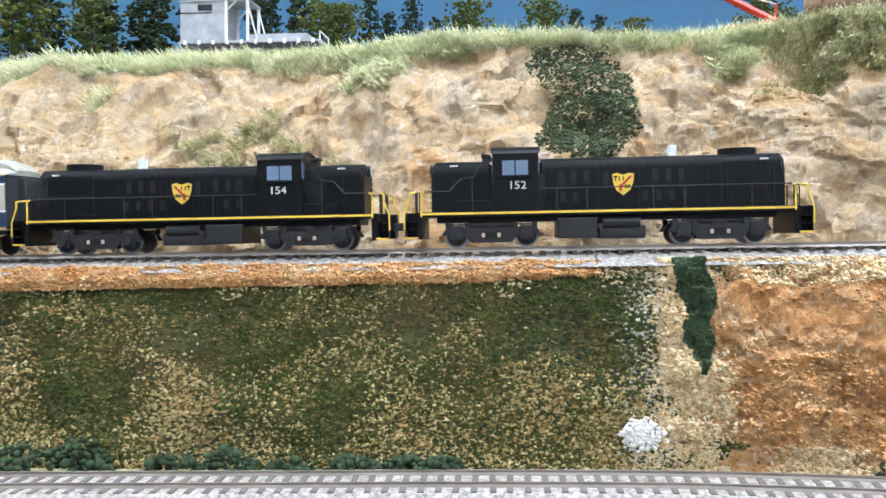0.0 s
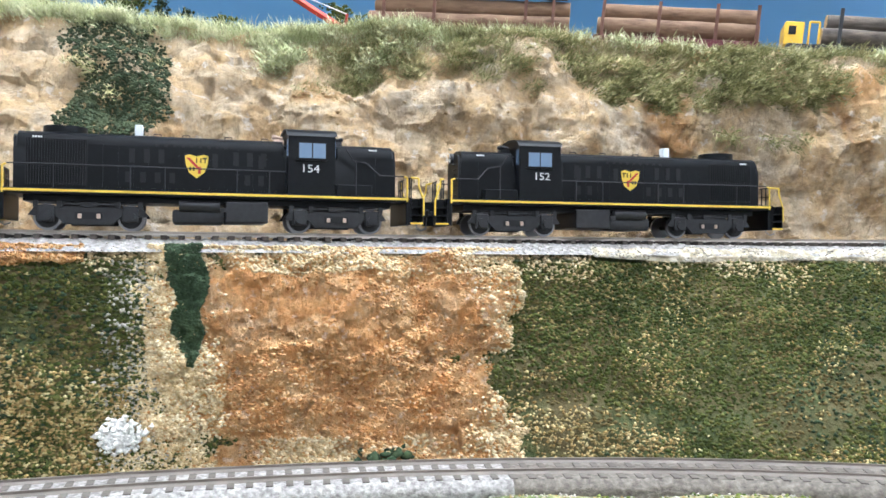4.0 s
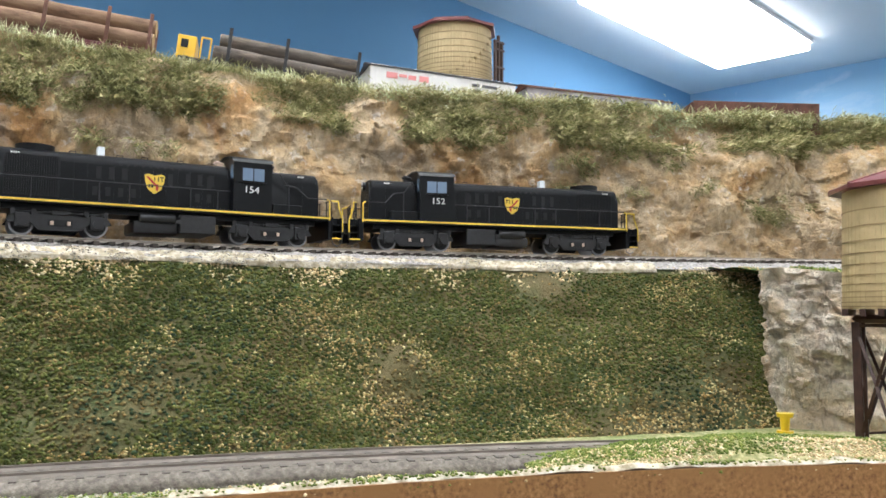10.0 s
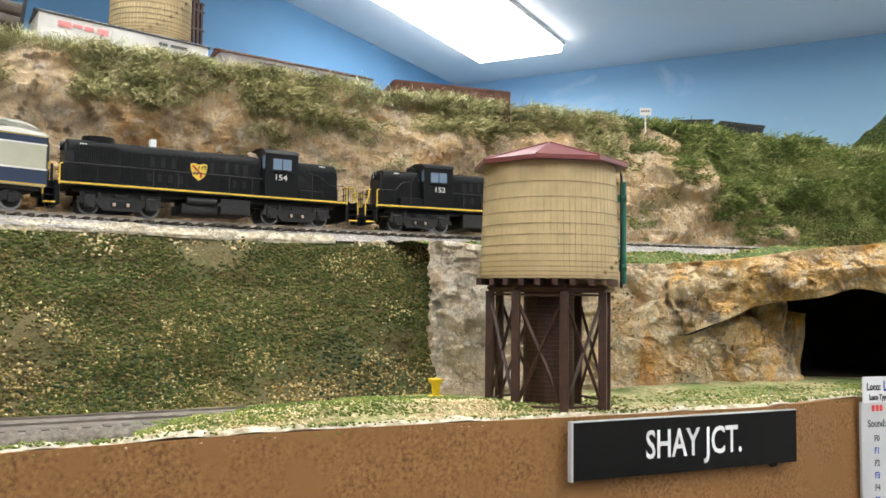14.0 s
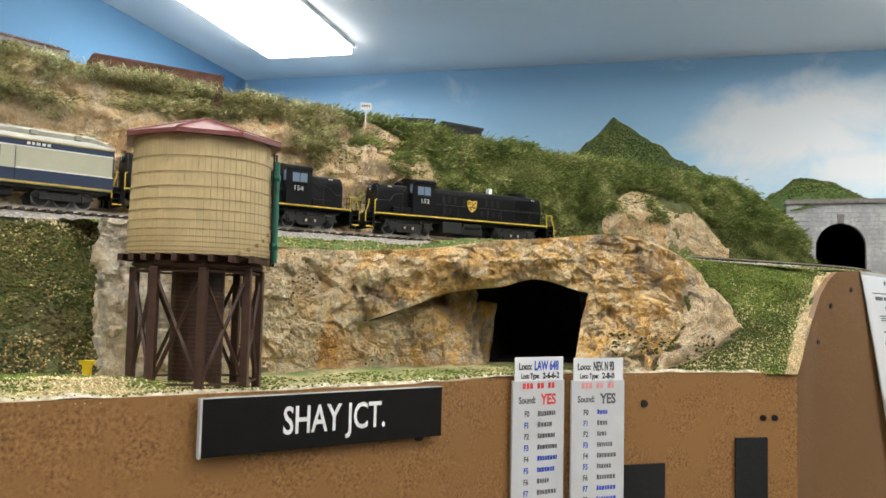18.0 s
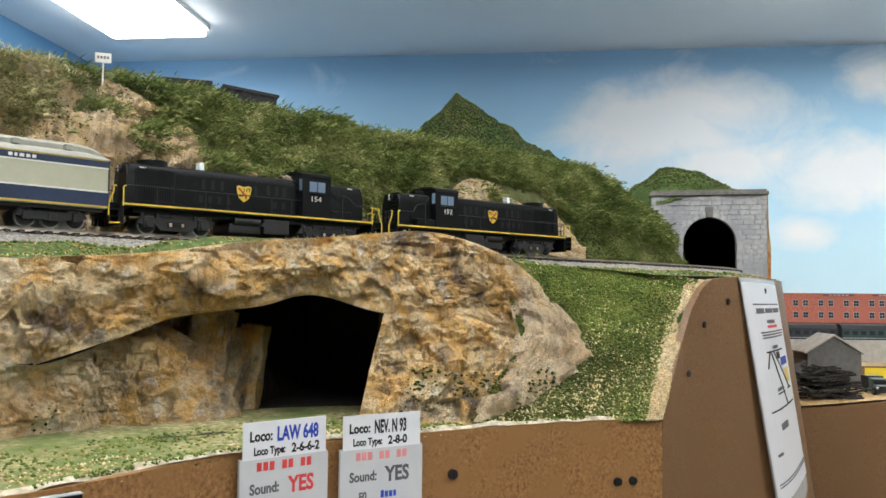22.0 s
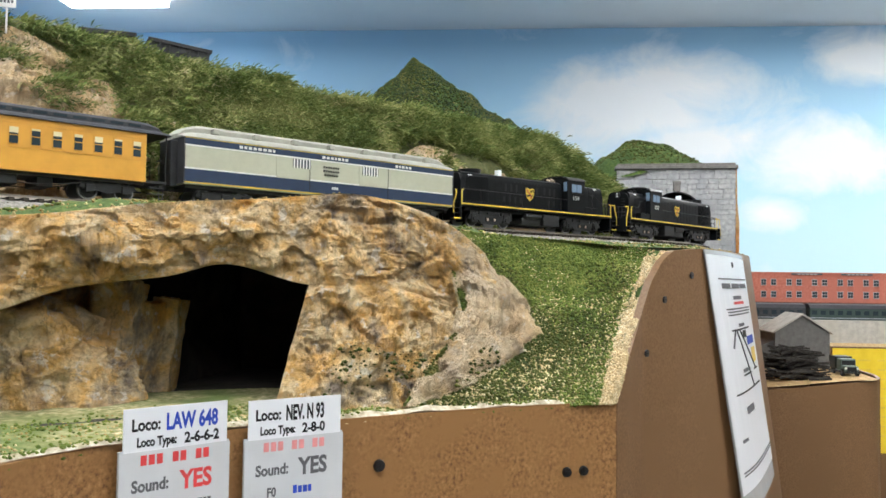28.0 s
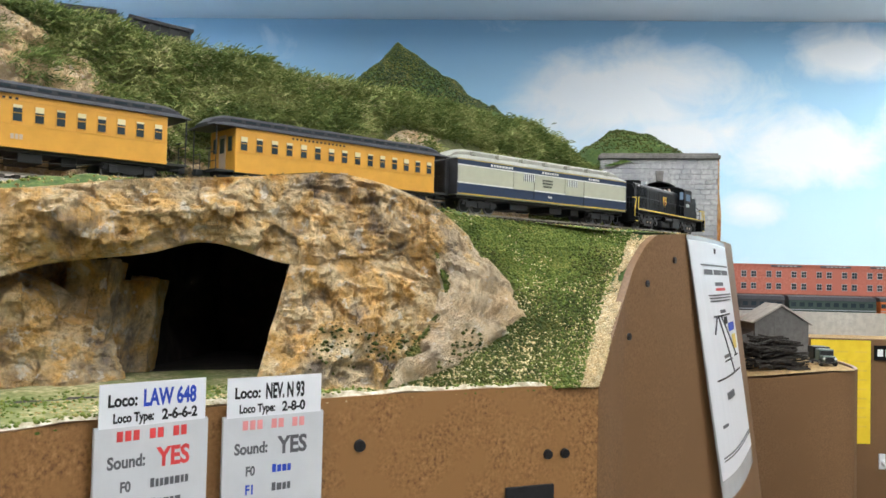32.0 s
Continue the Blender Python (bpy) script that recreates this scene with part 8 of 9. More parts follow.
def nap(name, where, per, length, radius, width, material, label, comb=0.7, lift=0.6):
    """Fine static grass combed down its slope, longer and shorter in soft drifts."""
    p, q = where
    n = len(p) * per
    base = np.repeat(p, per, 0) + RNG.normal(0, radius, (n, 3)) * np.array((1, 1, 0.6))
    nn = np.repeat(q, per, 0)
    down = np.array((0, 0, -1.0)) + nn * nn[:, 2:3]
    down /= np.linalg.norm(down, axis=1, keepdims=True) + 1e-6
    tone = np.repeat([noise.noise(Vector(v) * 42) for v in p], per)[:, None]
    d = nn * lift * RNG.uniform(0.5, 1.2, (n, 1)) + down * comb * RNG.uniform(0.1, 1.0, (n, 1)) + RNG.normal(0, 0.28, (n, 3)) + np.array((0, 0, 0.25))
    d /= np.linalg.norm(d, axis=1, keepdims=True)
    ln = length * RNG.uniform(0.6, 1.2, (n, 1)) * (0.9 + 0.5 * tone)
    side = np.cross(d, nn + RNG.normal(0, 0.3, (n, 3)))
    side *= width * RNG.uniform(0.6, 1.3, (n, 1)) / (np.linalg.norm(side, axis=1, keepdims=True) + 1e-9)
    base = base - nn * 0.0015
    mid = base + d * ln * 0.55
    tip = mid + (d * 0.8 + down * comb * 0.6) * ln * 0.45
    v = np.stack([base - side, base + side, mid + side * 0.7, tip], 1).reshape(-1, 3)
    k = np.arange(n)[:, None] * 4
    t = np.concatenate([k + np.array((0, 1, 2)), k + np.array((0, 2, 3))], 1).reshape(-1, 3)
    return quick_mesh(name, v, t, material, label)


bm = bmesh.new()
bmesh.ops.create_icosphere(bm, subdivisions=1, radius=1)
ICO_V = np.array([v.co[:] for v in bm.verts])
ICO_F = np.array([[v.index for v in f.verts] for f in bm.faces])
bm.free()
OCT_V = np.array([(1, 0, 0), (-1, 0, 0), (0, 1, 0), (0, -1, 0), (0, 0, 1), (0, 0, -1)], float)
OCT_F = np.array([(0, 2, 4), (2, 1, 4), (1, 3, 4), (3, 0, 4), (2, 0, 5), (1, 2, 5), (3, 1, 5), (0, 3, 5)])


def lump_verts(p, size, squash=0.7):
    n = len(p)
    SV, SF_ = (OCT_V, OCT_F) if size < 0.0019 else (ICO_V, ICO_F)
    s = size * RNG.uniform(0.55, 1.3, (n, 1, 1)) * RNG.uniform(0.7, 1.3, (n, 1, 3)) * np.array((1, 1, squash))
    v = p[:, None, :] + SV[None] * s * RNG.uniform(0.62, 1.28, (n, len(SV), 1))
    t = (np.arange(n)[:, None, None] * len(SV) + SF_[None]).reshape(-1, 3)
    return v.reshape(-1, 3), t


def foam(name, where, size, material, label, lift=0.3):
    p, q = where
    v, t = lump_verts(p + q * size * lift, size)
    return quick_mesh(name, v, t, material, label)


def clusters(level, low=0.0, seed=0.0, loose=0.16, size=46.0):
    """A keep-rule for flecks that gather in clusters, themselves gathered in broad patches."""
    def rule(p, h):
        a = noise.noise(Vector((p[0] * size + seed, p[1] * size, p[2] * size * 1.9)))
        b = noise.noise(Vector((p[0] * 13 + seed, p[1] * 13, p[2] * 17)))
        return a + 0.8 * b + low * (h - 0.5) + RNG.uniform(-loose, loose) > level
    return rule


# the steep bank
foam("bank_foam_green", sites("embankment", 78000, 0.05, 1.0, 0.30, 1.0, patch(19, -0.24, 0.0, -0.2)), 0.0012, M_FOAM_G, "dark green ground foam on the bank")
foam("bank_foam_olive", sites("embankment", 30000, 0.05, 1.0, 0.30, 1.0, clusters(-0.12, 0.1, 5.0, 0.3, 30.0)), 0.0012, M_FOAM_O, "olive brown ground foam on the bank")
foam("bank_foam_straw", sites("embankment", 56000, 0.06, 1.0, 0.30, 1.0, clusters(0.26, 0.7, 9.0, 0.2, 32.0)), 0.0009, M_FOAM_S, "straw coloured foam flecks on the bank")
foam("bank_foam_fleck", sites("embankment", 2200, 0.06, 1.0, 0.30, 1.0), 0.0010, M_FOAM_S, "single straw flecks on the bank")
foam("bank_foam_tan", sites("embankment", 34000, 0.15, 1.0, 0.30, 0.60, lambda p, h: p[0] < 0.085 and noise.noise(Vector(p) * 26) + 1.2 * (h - 0.56) + RNG.uniform(-0.35, 0.35) > 0.06), 0.0012, M_FOAM_S, "tan foam over the lower bank")
foam("bank_foam_dark", sites("embankment", 16000, 0.0, 1.0, 0.30, 1.0, patch(14, 0.16, 15.0, 0.2)), 0.0013, M_FOAM_D, "deep green foam patches on the bank")
foam("bank_top_straw", sites("embankment", 16000, 0.0, 0.16, 0.30, 1.0, lambda p, h: noise.noise(Vector(p) * 30) + RNG.uniform(-0.3, 0.3) > 0.05 + 3.0 * h), 0.0011, M_CREAM_GRIT, "cream grit along the bank's top edge")
foam("bench_foam", sites("bench_ground", 14000, 0.0, 0.6, 0.25, 1.0, patch(24, -0.05, 2.0)), 0.0009, M_FOAM_M, "green foam along the bench edge")
foam("bench_straw", sites("bench_ground", 5000, 0.0, 0.55, 0.25, 1.0), 0.0006, M_FOAM_S, "straw flecks on the bench")
foam("bench_cream", sites("bench_ground", 9000, 0.0, 0.3, 0.25, 1.0, patch(26, 0.05, 12.0)), 0.0008, M_CREAM_GRIT, "cream sand along the bench edge")
foam("bench_grit", sites("bench_ground", 9000, 0.12, 0.5, 0.25, 0.80), 0.0007, M_GRIT, "pale grit beside the lower track")
foam("ballast_grains", sites("roadbed", 9000, 0.0, 1.0, 0.25, 0.95), 0.0006, M_GRIT, "loose pale ballast grains")
foam("soil_crumbs", sites("soil_strip", 5000, 0.0, 1.0, 0.30, 1.0), 0.0010, M_CLAYBITS, "orange soil crumbs under the track")
foam("plaster_crumbs", sites("plaster_strip", 3000, 0.0, 1.0, 0.0, 1.0, patch(60, 0.1)), 0.0006, M_GRIT, "pale plaster crumbs below the track")
foam("bluff_stones", sites("clay_bluff", 7500, 0.03, 1.0, 0.0, 1.0, patch(34, -0.05, 0.0, 0.0, 0.35)), 0.0010, M_CLAYBITS, "orange clay crumbs on the bluff")
foam("bluff_rim", sites("clay_bluff", 4200, 0.0, 1.0, 0.62, 1.0, lambda p, h: p[0] - 0.238 + 0.10 * abs(h - 0.45) ** 2 + RNG.normal(0, 0.007) > 0), 0.0012, M_CREAM_GRIT, "pale crumbs round the bluff's edge")
foam("bluff_top", sites("clay_bluff", 2400, 0.0, 0.13, 0.0, 1.0, patch(30, 0.0, 3.0)), 0.0011, M_CREAM_GRIT, "pale crumbs along the bluff's top")
foam("bluff_foot", sites("clay_bluff", 5000, 0.86, 1.0, 0.0, 1.0, patch(30, 0.05, 8.0)), 0.0011, M_CREAM_GRIT, "pale crumbs at the bluff's foot")
foam("bluff_green", sites("clay_bluff", 30000, 0.0, 0.62, 0.0, 0.28, lambda p, h: abs(p[0] - 0.099 - 0.006 * h) < 0.0090 * (1 - 1.45 * h) + 0.005 * noise.noise(Vector(p) * 90) and RNG.uniform() < 0.8), 0.0011, M_FOAM_D, "dark green strip beside the clay bluff", 1.0)
foam("bluff_side_straw", sites("embankment", 90000, 0.05, 1.0, 0.52, 0.66, lambda p, h: 0.088 - 0.012 * h < p[0] + 0.008 * noise.noise(Vector(p) * 70) + RNG.normal(0, 0.004) < 0.108 and RNG.uniform() < 0.5), 0.0012, M_CREAM_GRIT, "pale straw foam beside the clay bluff")
foam("bluff_side_crumbs", sites("clay_bluff", 9000, 0.0, 1.0, 0.0, 0.2, lambda p, h: p[0] + 0.022 * noise.noise(Vector(p) * 45) + RNG.normal(0, 0.006) < 0.096 + 0.012 * h), 0.0011, M_CREAM_GRIT, "pale crumbs on the bluff's near edge")
foam("bluff_side_grit", sites("embankment", 30000, 0.05, 1.0, 0.52, 0.64, lambda p, h: 0.072 < p[0] + RNG.normal(0, 0.006) < 0.098 and RNG.uniform() < 0.4), 0.0011, M_GRIT, "pale grit beside the clay bluff")
foam("edge_green", sites("plaster_edge", 5000, 0.2, 1.0, 0.2, 1.0, patch(30, -0.1, 4.0)), 0.0008, M_FOAM_M, "green flecks on the plaster edge")
foam("mound_green", sites("bench_mound", 9000, 0.15, 1.0, 0.0, 1.0, patch(26, -0.3, 4.0)), 0.0008, M_FOAM_M, "green foam on the low mound")
foam("mound_cream", sites("bench_mound", 4600, 0.0, 0.5, 0.0, 1.0, patch(30, 0.0, 9.0)), 0.0007, M_CREAM_GRIT, "cream sand on the low mound")

# crest of the cliff
nap("crest_grass", sites("rock_cliff", 1500, 0.82, 1.0, 0.30, 0.62, patch(20, 0.06, 1.0, -1.2)), 170, 0.0088, 0.0040, 0.00013, M_FUZZ, "pale static grass along the cliff crest", 0.75, 0.6)
nap("crest_grass_far", sites("rock_cliff", 1500, 0.76, 1.0, 0.56, 1.0, patch(15, 0.26, 1.0, 0.8)), 150, 0.0080, 0.0040, 0.00014, M_FUZZ_B, "olive static grass along the cliff crest", 0.75, 0.6)
nap("crest_edge_grass", sites("rock_cliff", 240, 0.965, 1.0, 0.56, 1.0), 140, 0.0074, 0.0040, 0.00014, M_FUZZ_B, "olive static grass on the crest edge", 0.4, 0.7)
nap("crest_edge_pale", sites("rock_cliff", 420, 0.93, 1.0, 0.30, 0.60), 150, 0.0088, 0.0044, 0.00013, M_FUZZ, "blond static grass on the crest edge", 0.5, 0.7)
nap("ledge_grass", sites("rock_cliff", 650, 0.36, 0.8, 0.30, 1.0, patch(13, 0.36, 6.0)), 130, 0.0072, 0.0036, 0.00013, M_FUZZ_B, "olive grass tufts on the rock ledges", 0.9, 0.5)
grass("bench_top_grass", sites("upper_ground", 800, 0.0, 0.26, 0.30, 1.0), 100, 0.0066, 0.0045, 0.00022, M_FUZZ, "pale static grass on the upper bench", 0.5)
foam("ivy_patch", sites("rock_cliff", 52000, 0.26, 0.99, 0.44, 0.60, lambda p, h: abs(p[0] - (0.068 - (h - 0.6) * 0.02)) + RNG.exponential(0.006) < 0.029 * (0.85 + 0.7 * noise.noise(Vector((p[2] * 34, p[0] * 30, 2.0)))) * min(1, (h - 0.2) * 3.2)), 0.0012, M_IVY, "dark green ivy hanging down the cliff")
foam("cliff_rubble", sites("rock_cliff", 1300, 0.0, 0.75, 0.28, 1.0, patch(22, 0.25, 8.0)), 0.0013, M_STONES, "small stones bedded in the cliff")
foam("cliff_foot_stones", sites("rock_cliff", 900, 0.0, 0.06, 0.28, 1.0), 0.0012, M_STONES, "ochre stones at the foot of the cliff")

# hillside, shelf and slope on the way to the tunnel
BARE = np.concatenate([SHEETS[n][0][::3, ::3].reshape(-1, 3) for n in ("rock_outcrop", "rock_outcrop_far")])


def off_rock(rule=None):
    """A keep-rule that leaves the outcrops bare but for a few tufts."""
    return lambda p, h: np.sqrt(((BARE - p) ** 2).sum(1).min()) > 0.005 + 0.012 * max(0.0, noise.noise(Vector(p) * 60)) and (rule is None or rule(p, h))


nap("hill_grass", sites("hillside", 4200, 0.36, 0.94, 0.0, 1.0, off_rock()), 105, 0.0074, 0.0046, 0.00013, M_FUZZ_H, "long olive static grass drooping down the hillside", 1.0, 0.5)
nap("hill_grass_low", sites("hillside", 1300, 0.04, 0.42, 0.0, 1.0, off_rock(patch(17, -0.05, 5.0))), 100, 0.0045, 0.0044, 0.00013, M_FUZZ_H, "short olive static grass on the lower hillside", 0.6, 0.6)
nap("hill_grass_pale", sites("hillside", 500, 0.46, 0.92, 0.0, 1.0, off_rock(patch(24, 0.16, 7.0))), 100, 0.0085, 0.0032, 0.00013, M_FUZZ_B, "pale static grass tips on the hillside", 1.1, 0.6)
foam("hill_foam", sites("hillside", 16000, 0.0, 0.5, 0.0, 1.0, off_rock()), 0.0014, M_FOAM_G, "green foam on the lower hillside")
foam("hill_foot_straw", sites("hillside", 900, 0.0, 0.2, 0.3, 1.0), 0.0010, M_FOAM_S, "straw flecks at the foot of the hillside")
nap("outcrop_grass", sites("rock_outcrop", 420, 0.0, 0.85, 0.0, 1.0, patch(22, 0.12, 3.0)), 110, 0.0070, 0.0032, 0.00013, M_FUZZ_H, "grass tufts on the rock outcrop", 0.9, 0.5)
foam("outcrop_stones", sites("rock_outcrop", 1600, 0.0, 1.0, 0.0, 1.0, patch(26, 0.1, 4.0)), 0.0011, M_STONES, "loose stones on the rock outcrop")
foam("outcrop_foam", sites("rock_outcrop", 1500, 0.3, 1.0, 0.0, 1.0, patch(24, 0.38, 1.0)), 0.0012, M_FOAM_G, "dark green patches on the outcrop")
foam("peak_foam", sites("hill_peak", 12000, 0.0, 0.8, 0.0, 1.0), 0.0014, M_FOAM_G, "green foam on the pointed hill")
foam("peak_dark", sites("hill_peak", 12000, 0.0, 0.8, 0.0, 1.0), 0.0014, M_FOAM_D, "dark foam on the pointed hill")
foam("peak_straw", sites("hill_peak", 2600, 0.1, 0.85, 0.0, 1.0, patch(34, 0.12, 2.0)), 0.0012, M_FOAM_O, "brown flecks on the pointed hill")
foam("portal_hill_foam", sites("hill_portal", 4000, 0.0, 0.8, 0.0, 1.0), 0.0015, M_FOAM_G, "green foam on the tunnel hill")
foam("shelf_foam", sites("track_shelf", 6500, 0.12, 1.0, 0.0, 1.0, patch(20, -0.05, 4.0)), 0.0012, M_FOAM_M, "green foam beside the track")
foam("shelf_straw", sites("track_shelf", 3000, 0.0, 1.0), 0.0009, M_FOAM_S, "straw flecks beside the track")
foam("slope_foam", sites("grass_slope", 26000, 0.0, 1.0, 0.0, 0.90, patch(19, -0.28, 1.0, -0.25, 0.2)), 0.0009, M_FOAM_M, "bright green foam on the slope")
foam("slope_foam_dark", sites("grass_slope", 15000, 0.05, 1.0, 0.0, 0.88, lambda p, h: noise.noise(Vector((p[0] * 19 + 1.0, p[1] * 19, p[2] * 19))) - 0.25 * (h - 0.5) + RNG.uniform(-0.15, 0.15) < -0.22), 0.0010, M_FOAM_G, "dark green foam on the slope")
foam("slope_straw", sites("grass_slope", 14000, 0.0, 1.0, 0.1, 0.94, clusters(0.06, 0.3, 3.0, 0.28)), 0.0007, M_CREAM_GRIT, "pale flecks on the grassy slope")
foam("slope_sand", sites("grass_slope", 7000, 0.72, 1.0, 0.25, 0.62, patch(30, 0.0, 13.0, 0.3)), 0.0007, M_CREAM_GRIT, "patch of cream sand at the slope's foot")
for share, reach in ((7000, 0.955), (4600, 0.91), (2200, 0.84)):
    foam("slope_edge", sites("grass_slope", share, 0.0, 1.0, reach, 1.0, patch(70, -0.16, 5.0)), 0.0007, M_CREAM_GRIT, "cream sand border of the slope")
foam("apron_green", sites("rock_apron", 700, 0.0, 1.0, 0.5, 1.0, patch(26, 0.28, 5.0)), 0.0011, M_FOAM_G, "green tufts on the rock face")
foam("shelf_rock_green", sites("rock_wall_left", 800, 0.0, 1.0, 0.0, 1.0, patch(30, 0.45, 2.0)), 0.0010, M_FOAM_G, "dark green tufts on the rock wall")
foam("pillar_green", sites("rock_wall_right", 500, 0.55, 1.0, 0.2, 1.0, patch(30, 0.05, 5.0)), 0.0011, M_FOAM_G, "green foam at the foot of the pillar")


# ---- bushes and trees ----
def bush(x, y, z, w, h, material, label):
    root = new("bush")
    root.location = (x, y, z)
    n = int(90 * w / 0.02)
    a = RNG.uniform(0, 2 * math.pi, n)
    r = np.sqrt(RNG.uniform(0, 1, n))
    zz = h * np.sqrt(np.clip(1 - r**2, 0, 1)) * RNG.uniform(0.55, 1.0, n)
    p = np.stack([w * r * np.cos(a), 0.6 * w * r * np.sin(a), zz], 1)
    v, t = lump_verts(p, 0.0021, 0.8)
    quick_mesh("foliage", v, t, material, "", root)
    part("stem", one(cy, (0, 0, -0.002), (0, 0, h * 0.6), 0.001, 6), M_BARK, root)
    return tagged(root, label, "bush", "bushes at the foot of the bank")


for x, y, w, h in ((-0.222, 0.338, 0.014, 0.010), (-0.200, 0.342, 0.016, 0.016), (-0.176, 0.344, 0.014, 0.019), (-0.168, 0.338, 0.010, 0.009), (-0.132, 0.340, 0.014, 0.011), (-0.108, 0.340, 0.013, 0.013), (-0.078, 0.339, 0.012, 0.009), (-0.052, 0.341, 0.013, 0.010), (-0.030, 0.340, 0.013, 0.010), (-0.012, 0.340, 0.010, 0.009), (-0.245, 0.340, 0.014, 0.013)):
    bush(x, y, L - 0.1235, w, h, M_FOAM_D, "low dark green bush at the foot of the bank")
bush(0.180, 0.334, L - 0.1235, 0.014, 0.011, M_FOAM_D, "low dark bush below the clay bluff")


def tree(kind, h, seed):
    """A trunk with limbs and a ragged crown of many small clumps; kind is tall or broad."""
    rnd = random.Random(seed)
    root = new("tree")
    bm = bmesh.new()
    cy(bm, (0, 0, -0.004), (0, 0, h * 0.55), h * 0.022, 8, h * 0.012)
    cy(bm, (0, 0, h * 0.55), (h * 0.01, 0, h * 0.96), h * 0.012, 6, h * 0.003)
    part("trunk", bm, M_BARK, root)
    pts = []
    limbs = 26 if kind == "tall" else 18
    for k in range(limbs):
        f = (k + 0.5) / limbs
        z = h * (0.10 + 0.86 * f) if kind == "tall" else h * (0.30 + 0.62 * f)
        a = k * 2.4 + rnd.uniform(-0.4, 0.4)
        reach = h * (0.17 * (1 - f) ** 0.7 + 0.03) if kind == "tall" else h * 0.34 * math.sin(math.pi * (0.18 + 0.74 * f)) * rnd.uniform(0.7, 1.1)
        end = Vector((reach * math.cos(a), reach * math.sin(a), z + (0.0 if kind == "tall" else reach * 0.35)))
        part("limb", one(cy, (0, 0, z - reach * 0.1), end, h * 0.006, 5, h * 0.002), M_BARK, root)
        for j in range(22 if kind == "tall" else 34):
            f2 = rnd.uniform(0.25, 1.05)
            s = h * (0.030 if kind == "tall" else 0.055)
            pts.append((end.x * f2 + rnd.gauss(0, s), end.y * f2 + rnd.gauss(0, s), z + (end.z - z) * f2 + rnd.gauss(0, s * 0.7)))
    v, t = lump_verts(np.array(pts), h * (0.020 if kind == "tall" else 0.026), 0.8)
    quick_mesh("crown", v, t, M_CONIFER if kind == "tall" else M_LEAF, "", root)
    return root


def ground_up(x, y):
    g = SHEETS["upper_ground"][0].reshape(-1, 3)
    return float(g[np.argmin((g[:, 0] - x) ** 2 + (g[:, 1] - y) ** 2), 2])


tall_a = tagged(tree("tall", 0.075, 1), "slender dark green conifer on the upper bench", "tree", "trees on the upper bench")
tall_b = tagged(tree("tall", 0.062, 2), "slender dark green conifer on the upper bench", "tree", "trees on the upper bench")
broad_a = tagged(tree("broad", 0.085, 3), "broad olive tree with an uneven crown", "tree", "trees on the upper bench")
broad_b = tagged(tree("broad", 0.060, 4), "broad olive tree with an uneven crown", "tree", "trees on the upper bench")
dark_c = tagged(tree("tall", 0.100, 5), "tall dark conifer behind the work car", "tree", "trees on the upper bench")
TREES = ((broad_a, -0.372, 0.655, 1.0), (broad_b, -0.335, 0.70, 1.3), (dark_c, -0.285, 0.72, 1.0), (dark_c, -0.262, 0.735, 0.9), (dark_c, -0.225, 0.72, 0.9), (tall_a, -0.185, 0.73, 1.1), (broad_a, -0.140, 0.735, 0.9), (broad_b, -0.118, 0.715, 0.9),
         (tall_a, -0.095, 0.73, 1.0), (tall_b, -0.080, 0.745, 1.1), (tall_a, -0.058, 0.735, 1.0), (tall_b, -0.036, 0.725, 0.85), (broad_b, -0.008, 0.74, 1.0), (tall_b, 0.025, 0.725, 0.75), (broad_b, 0.060, 0.735, 1.0), (tall_b, 0.088, 0.735, 1.0), (tall_b, 0.108, 0.730, 0.9), (tall_b, 0.118, 0.722, 0.7), (broad_b, 0.138, 0.730, 0.75), (broad_b, 0.225, 0.66, 0.8), (broad_b, 0.25, 0.672, 0.7), (tall_a, -0.42, 0.72, 1.2), (dark_c, -0.40, 0.745, 1.05), (dark_c, -0.355, 0.74, 1.15), (dark_c, -0.312, 0.75, 1.1), (dark_c, -0.245, 0.75, 1.05), (dark_c, -0.203, 0.755, 0.95), (dark_c, -0.165, 0.755, 0.9), (dark_c, -0.33, 0.72, 0.8))
used = set()
for src, x, y, s in TREES:
    z = min(ground_up(x, y), L + 0.122)
    m = Matrix.Translation((x, y, z)) @ Matrix.Rotation(x * 40, 4, "Z") @ Matrix.Diagonal((s, s, s, 1))
    if src.name in used:
        copy_thing(src, m)
    else:
        used.add(src.name)
        src.matrix_basis = m
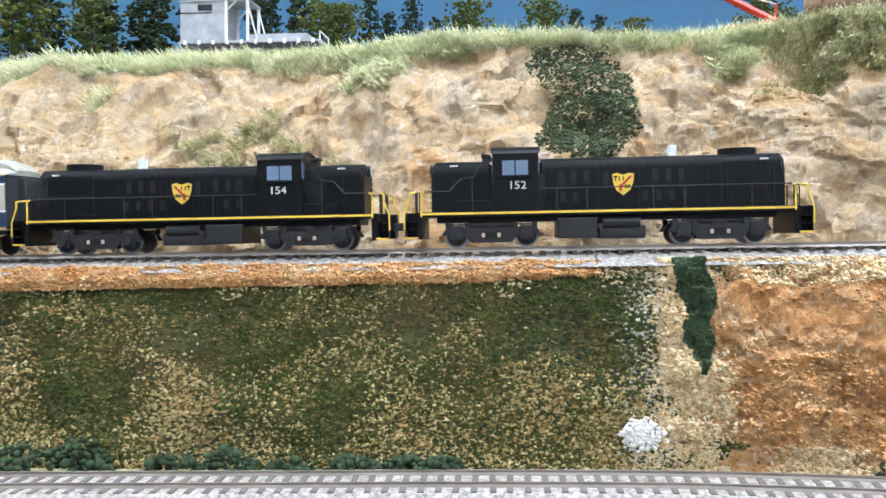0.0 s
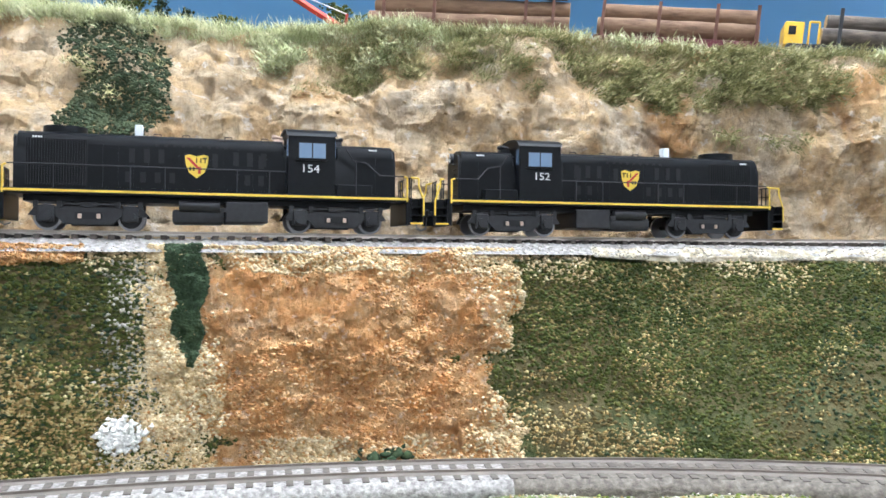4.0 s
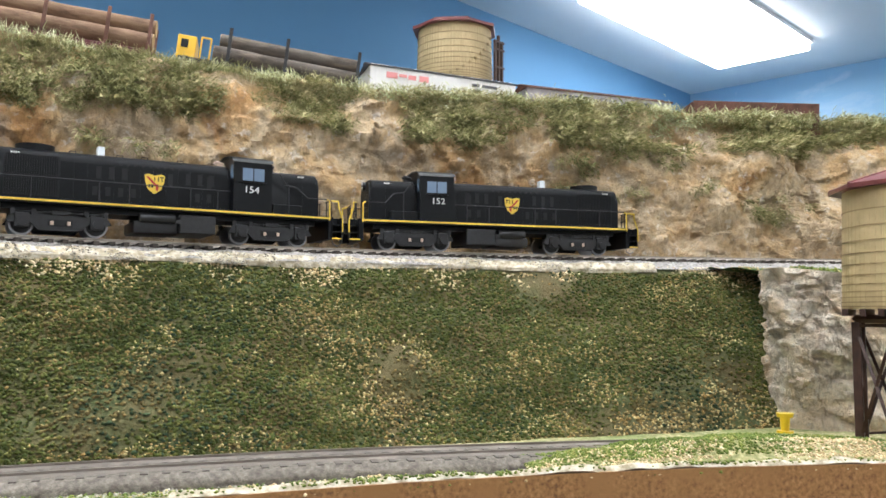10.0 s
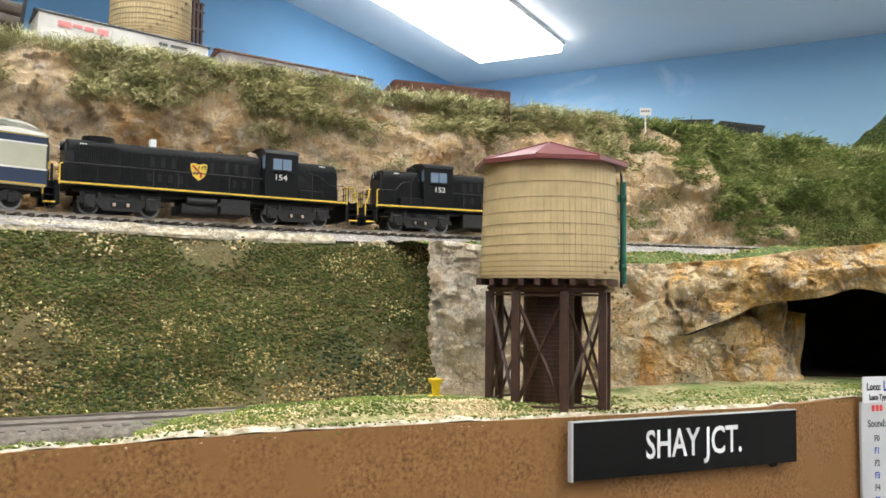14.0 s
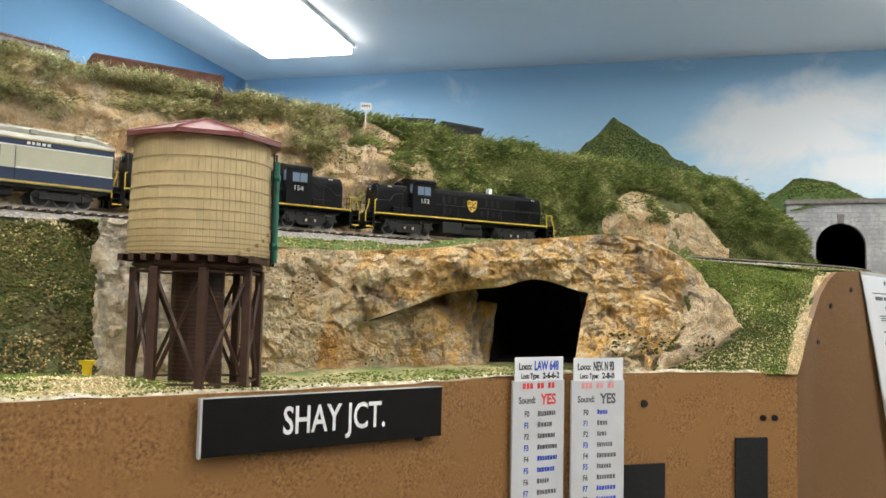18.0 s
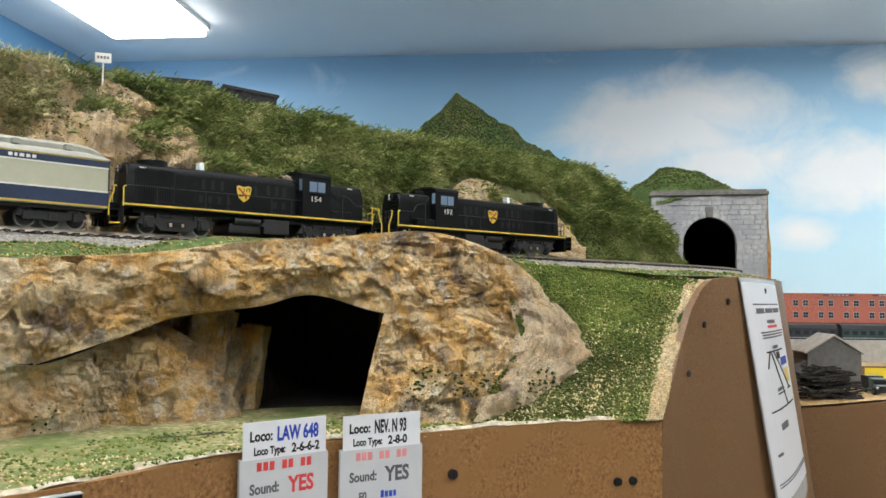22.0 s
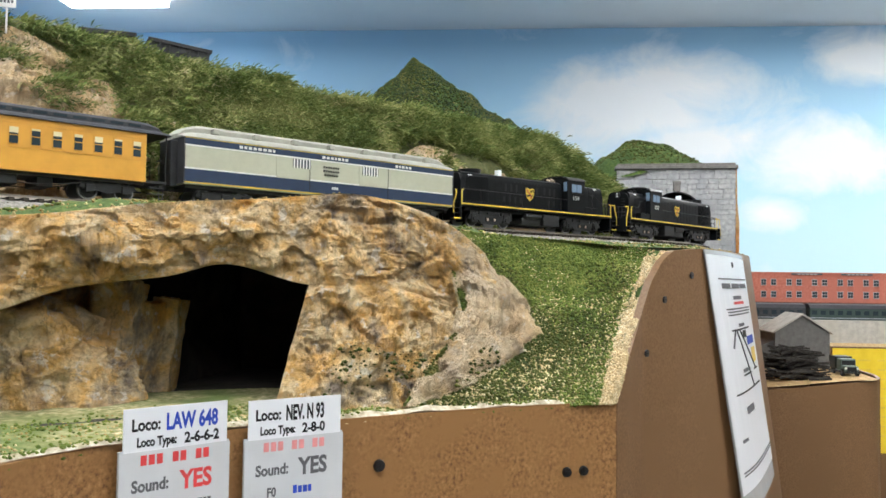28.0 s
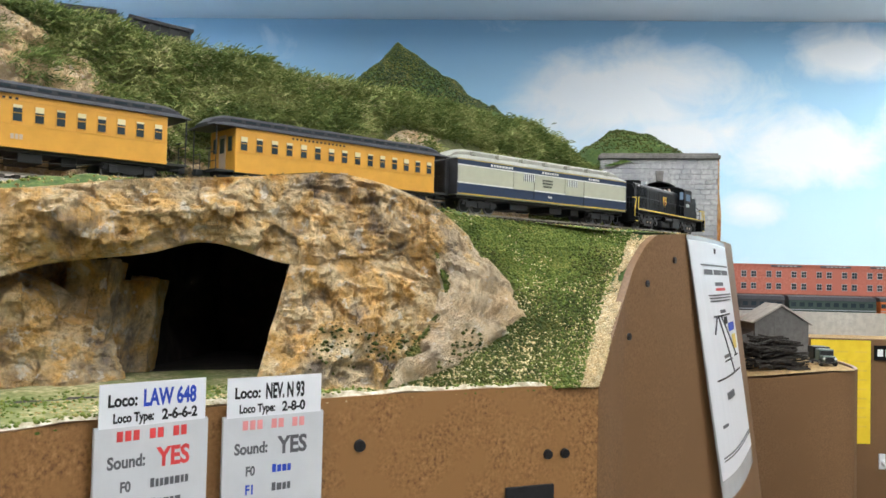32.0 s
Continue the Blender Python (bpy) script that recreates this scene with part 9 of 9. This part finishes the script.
# patch of bare plaster and screws in the panel
tagged(mesh_ob("plaster_patch", *lump_verts(np.array([(0.074 + RNG.normal(0, 0.0036), 0.3515 + RNG.normal(0, 0.0006), L - 0.108 + RNG.normal(0, 0.0026)) for k in range(420)]), 0.0012, 0.9), M_PLASTERW), label="white patch of bare plaster on the bank", kind="structure")
for x, y, z in ((0.9674, -0.3088, -0.0615), (0.9367, -0.2885, -0.0745), (0.9178, -0.2764, -0.1005), (1.0375, -0.3484, -0.054)):
    root = new("panel_screw")
    root.matrix_basis = pose(x + 0.0002, y - 0.0030, L + z, 90, 0, -34)
    part("head", one(cy, (0, 0, 0.0), (0, 0, 0.0010), 0.0018, 12), M_SCREW, root)
    part("slot", one(bx, -0.0013, 0.0013, -0.0002, 0.0002, 0.0009, 0.0012), M_FLATBLACK, root)
    tagged(root, "dark screw head in the brown panel", "screw", "screws in the panel")


def motions():
    """The train runs along its track, all cars at one speed; each car rides on its two trucks."""
    table = [(-2, -0.066), (0, 0.063), (3, 0.253), (6, 0.413), (8, 0.517), (9, 0.568), (11, 0.670), (13, 0.780), (14, 0.838), (16.5, 0.985), (18, 1.077), (19, 1.138), (21, 1.242), (22, 1.290), (23, 1.331),
             (24, 1.375), (25, 1.425), (27.5, 1.560), (28, 1.588), (29, 1.647), (30, 1.702), (31, 1.757), (32, 1.813), (34, 1.93)]
    tt, ss = zip(*table)
    # lag behind the first car's middle, half the truck spacing, turned about
    cars = ((loco_front, 0.0, 0.0525, 0), (loco_rear, 0.193, 0.0525, 180), (baggage, 0.390, 0.074, 0), (coach_a, 0.593, 0.060, 0), (coach_b, 0.794, 0.060, 0))
    for thing, lag, half, turn in cars:
        rows = []
        for k in range(65):
            t = k / 2
            s = np.mean([np.interp(t + d, tt, ss) for d in (-0.8, -0.4, 0, 0.4, 0.8)]) - lag
            a, b = on_track(s - half), on_track(s + half)
            c = (a + b) / 2
            rows.append((t, pose(c[0], c[1], RAIL_Z, 0, 0, turn + math.degrees(math.atan2(b[1] - a[1], b[0] - a[0])))))
        walk(thing, rows)


motions()
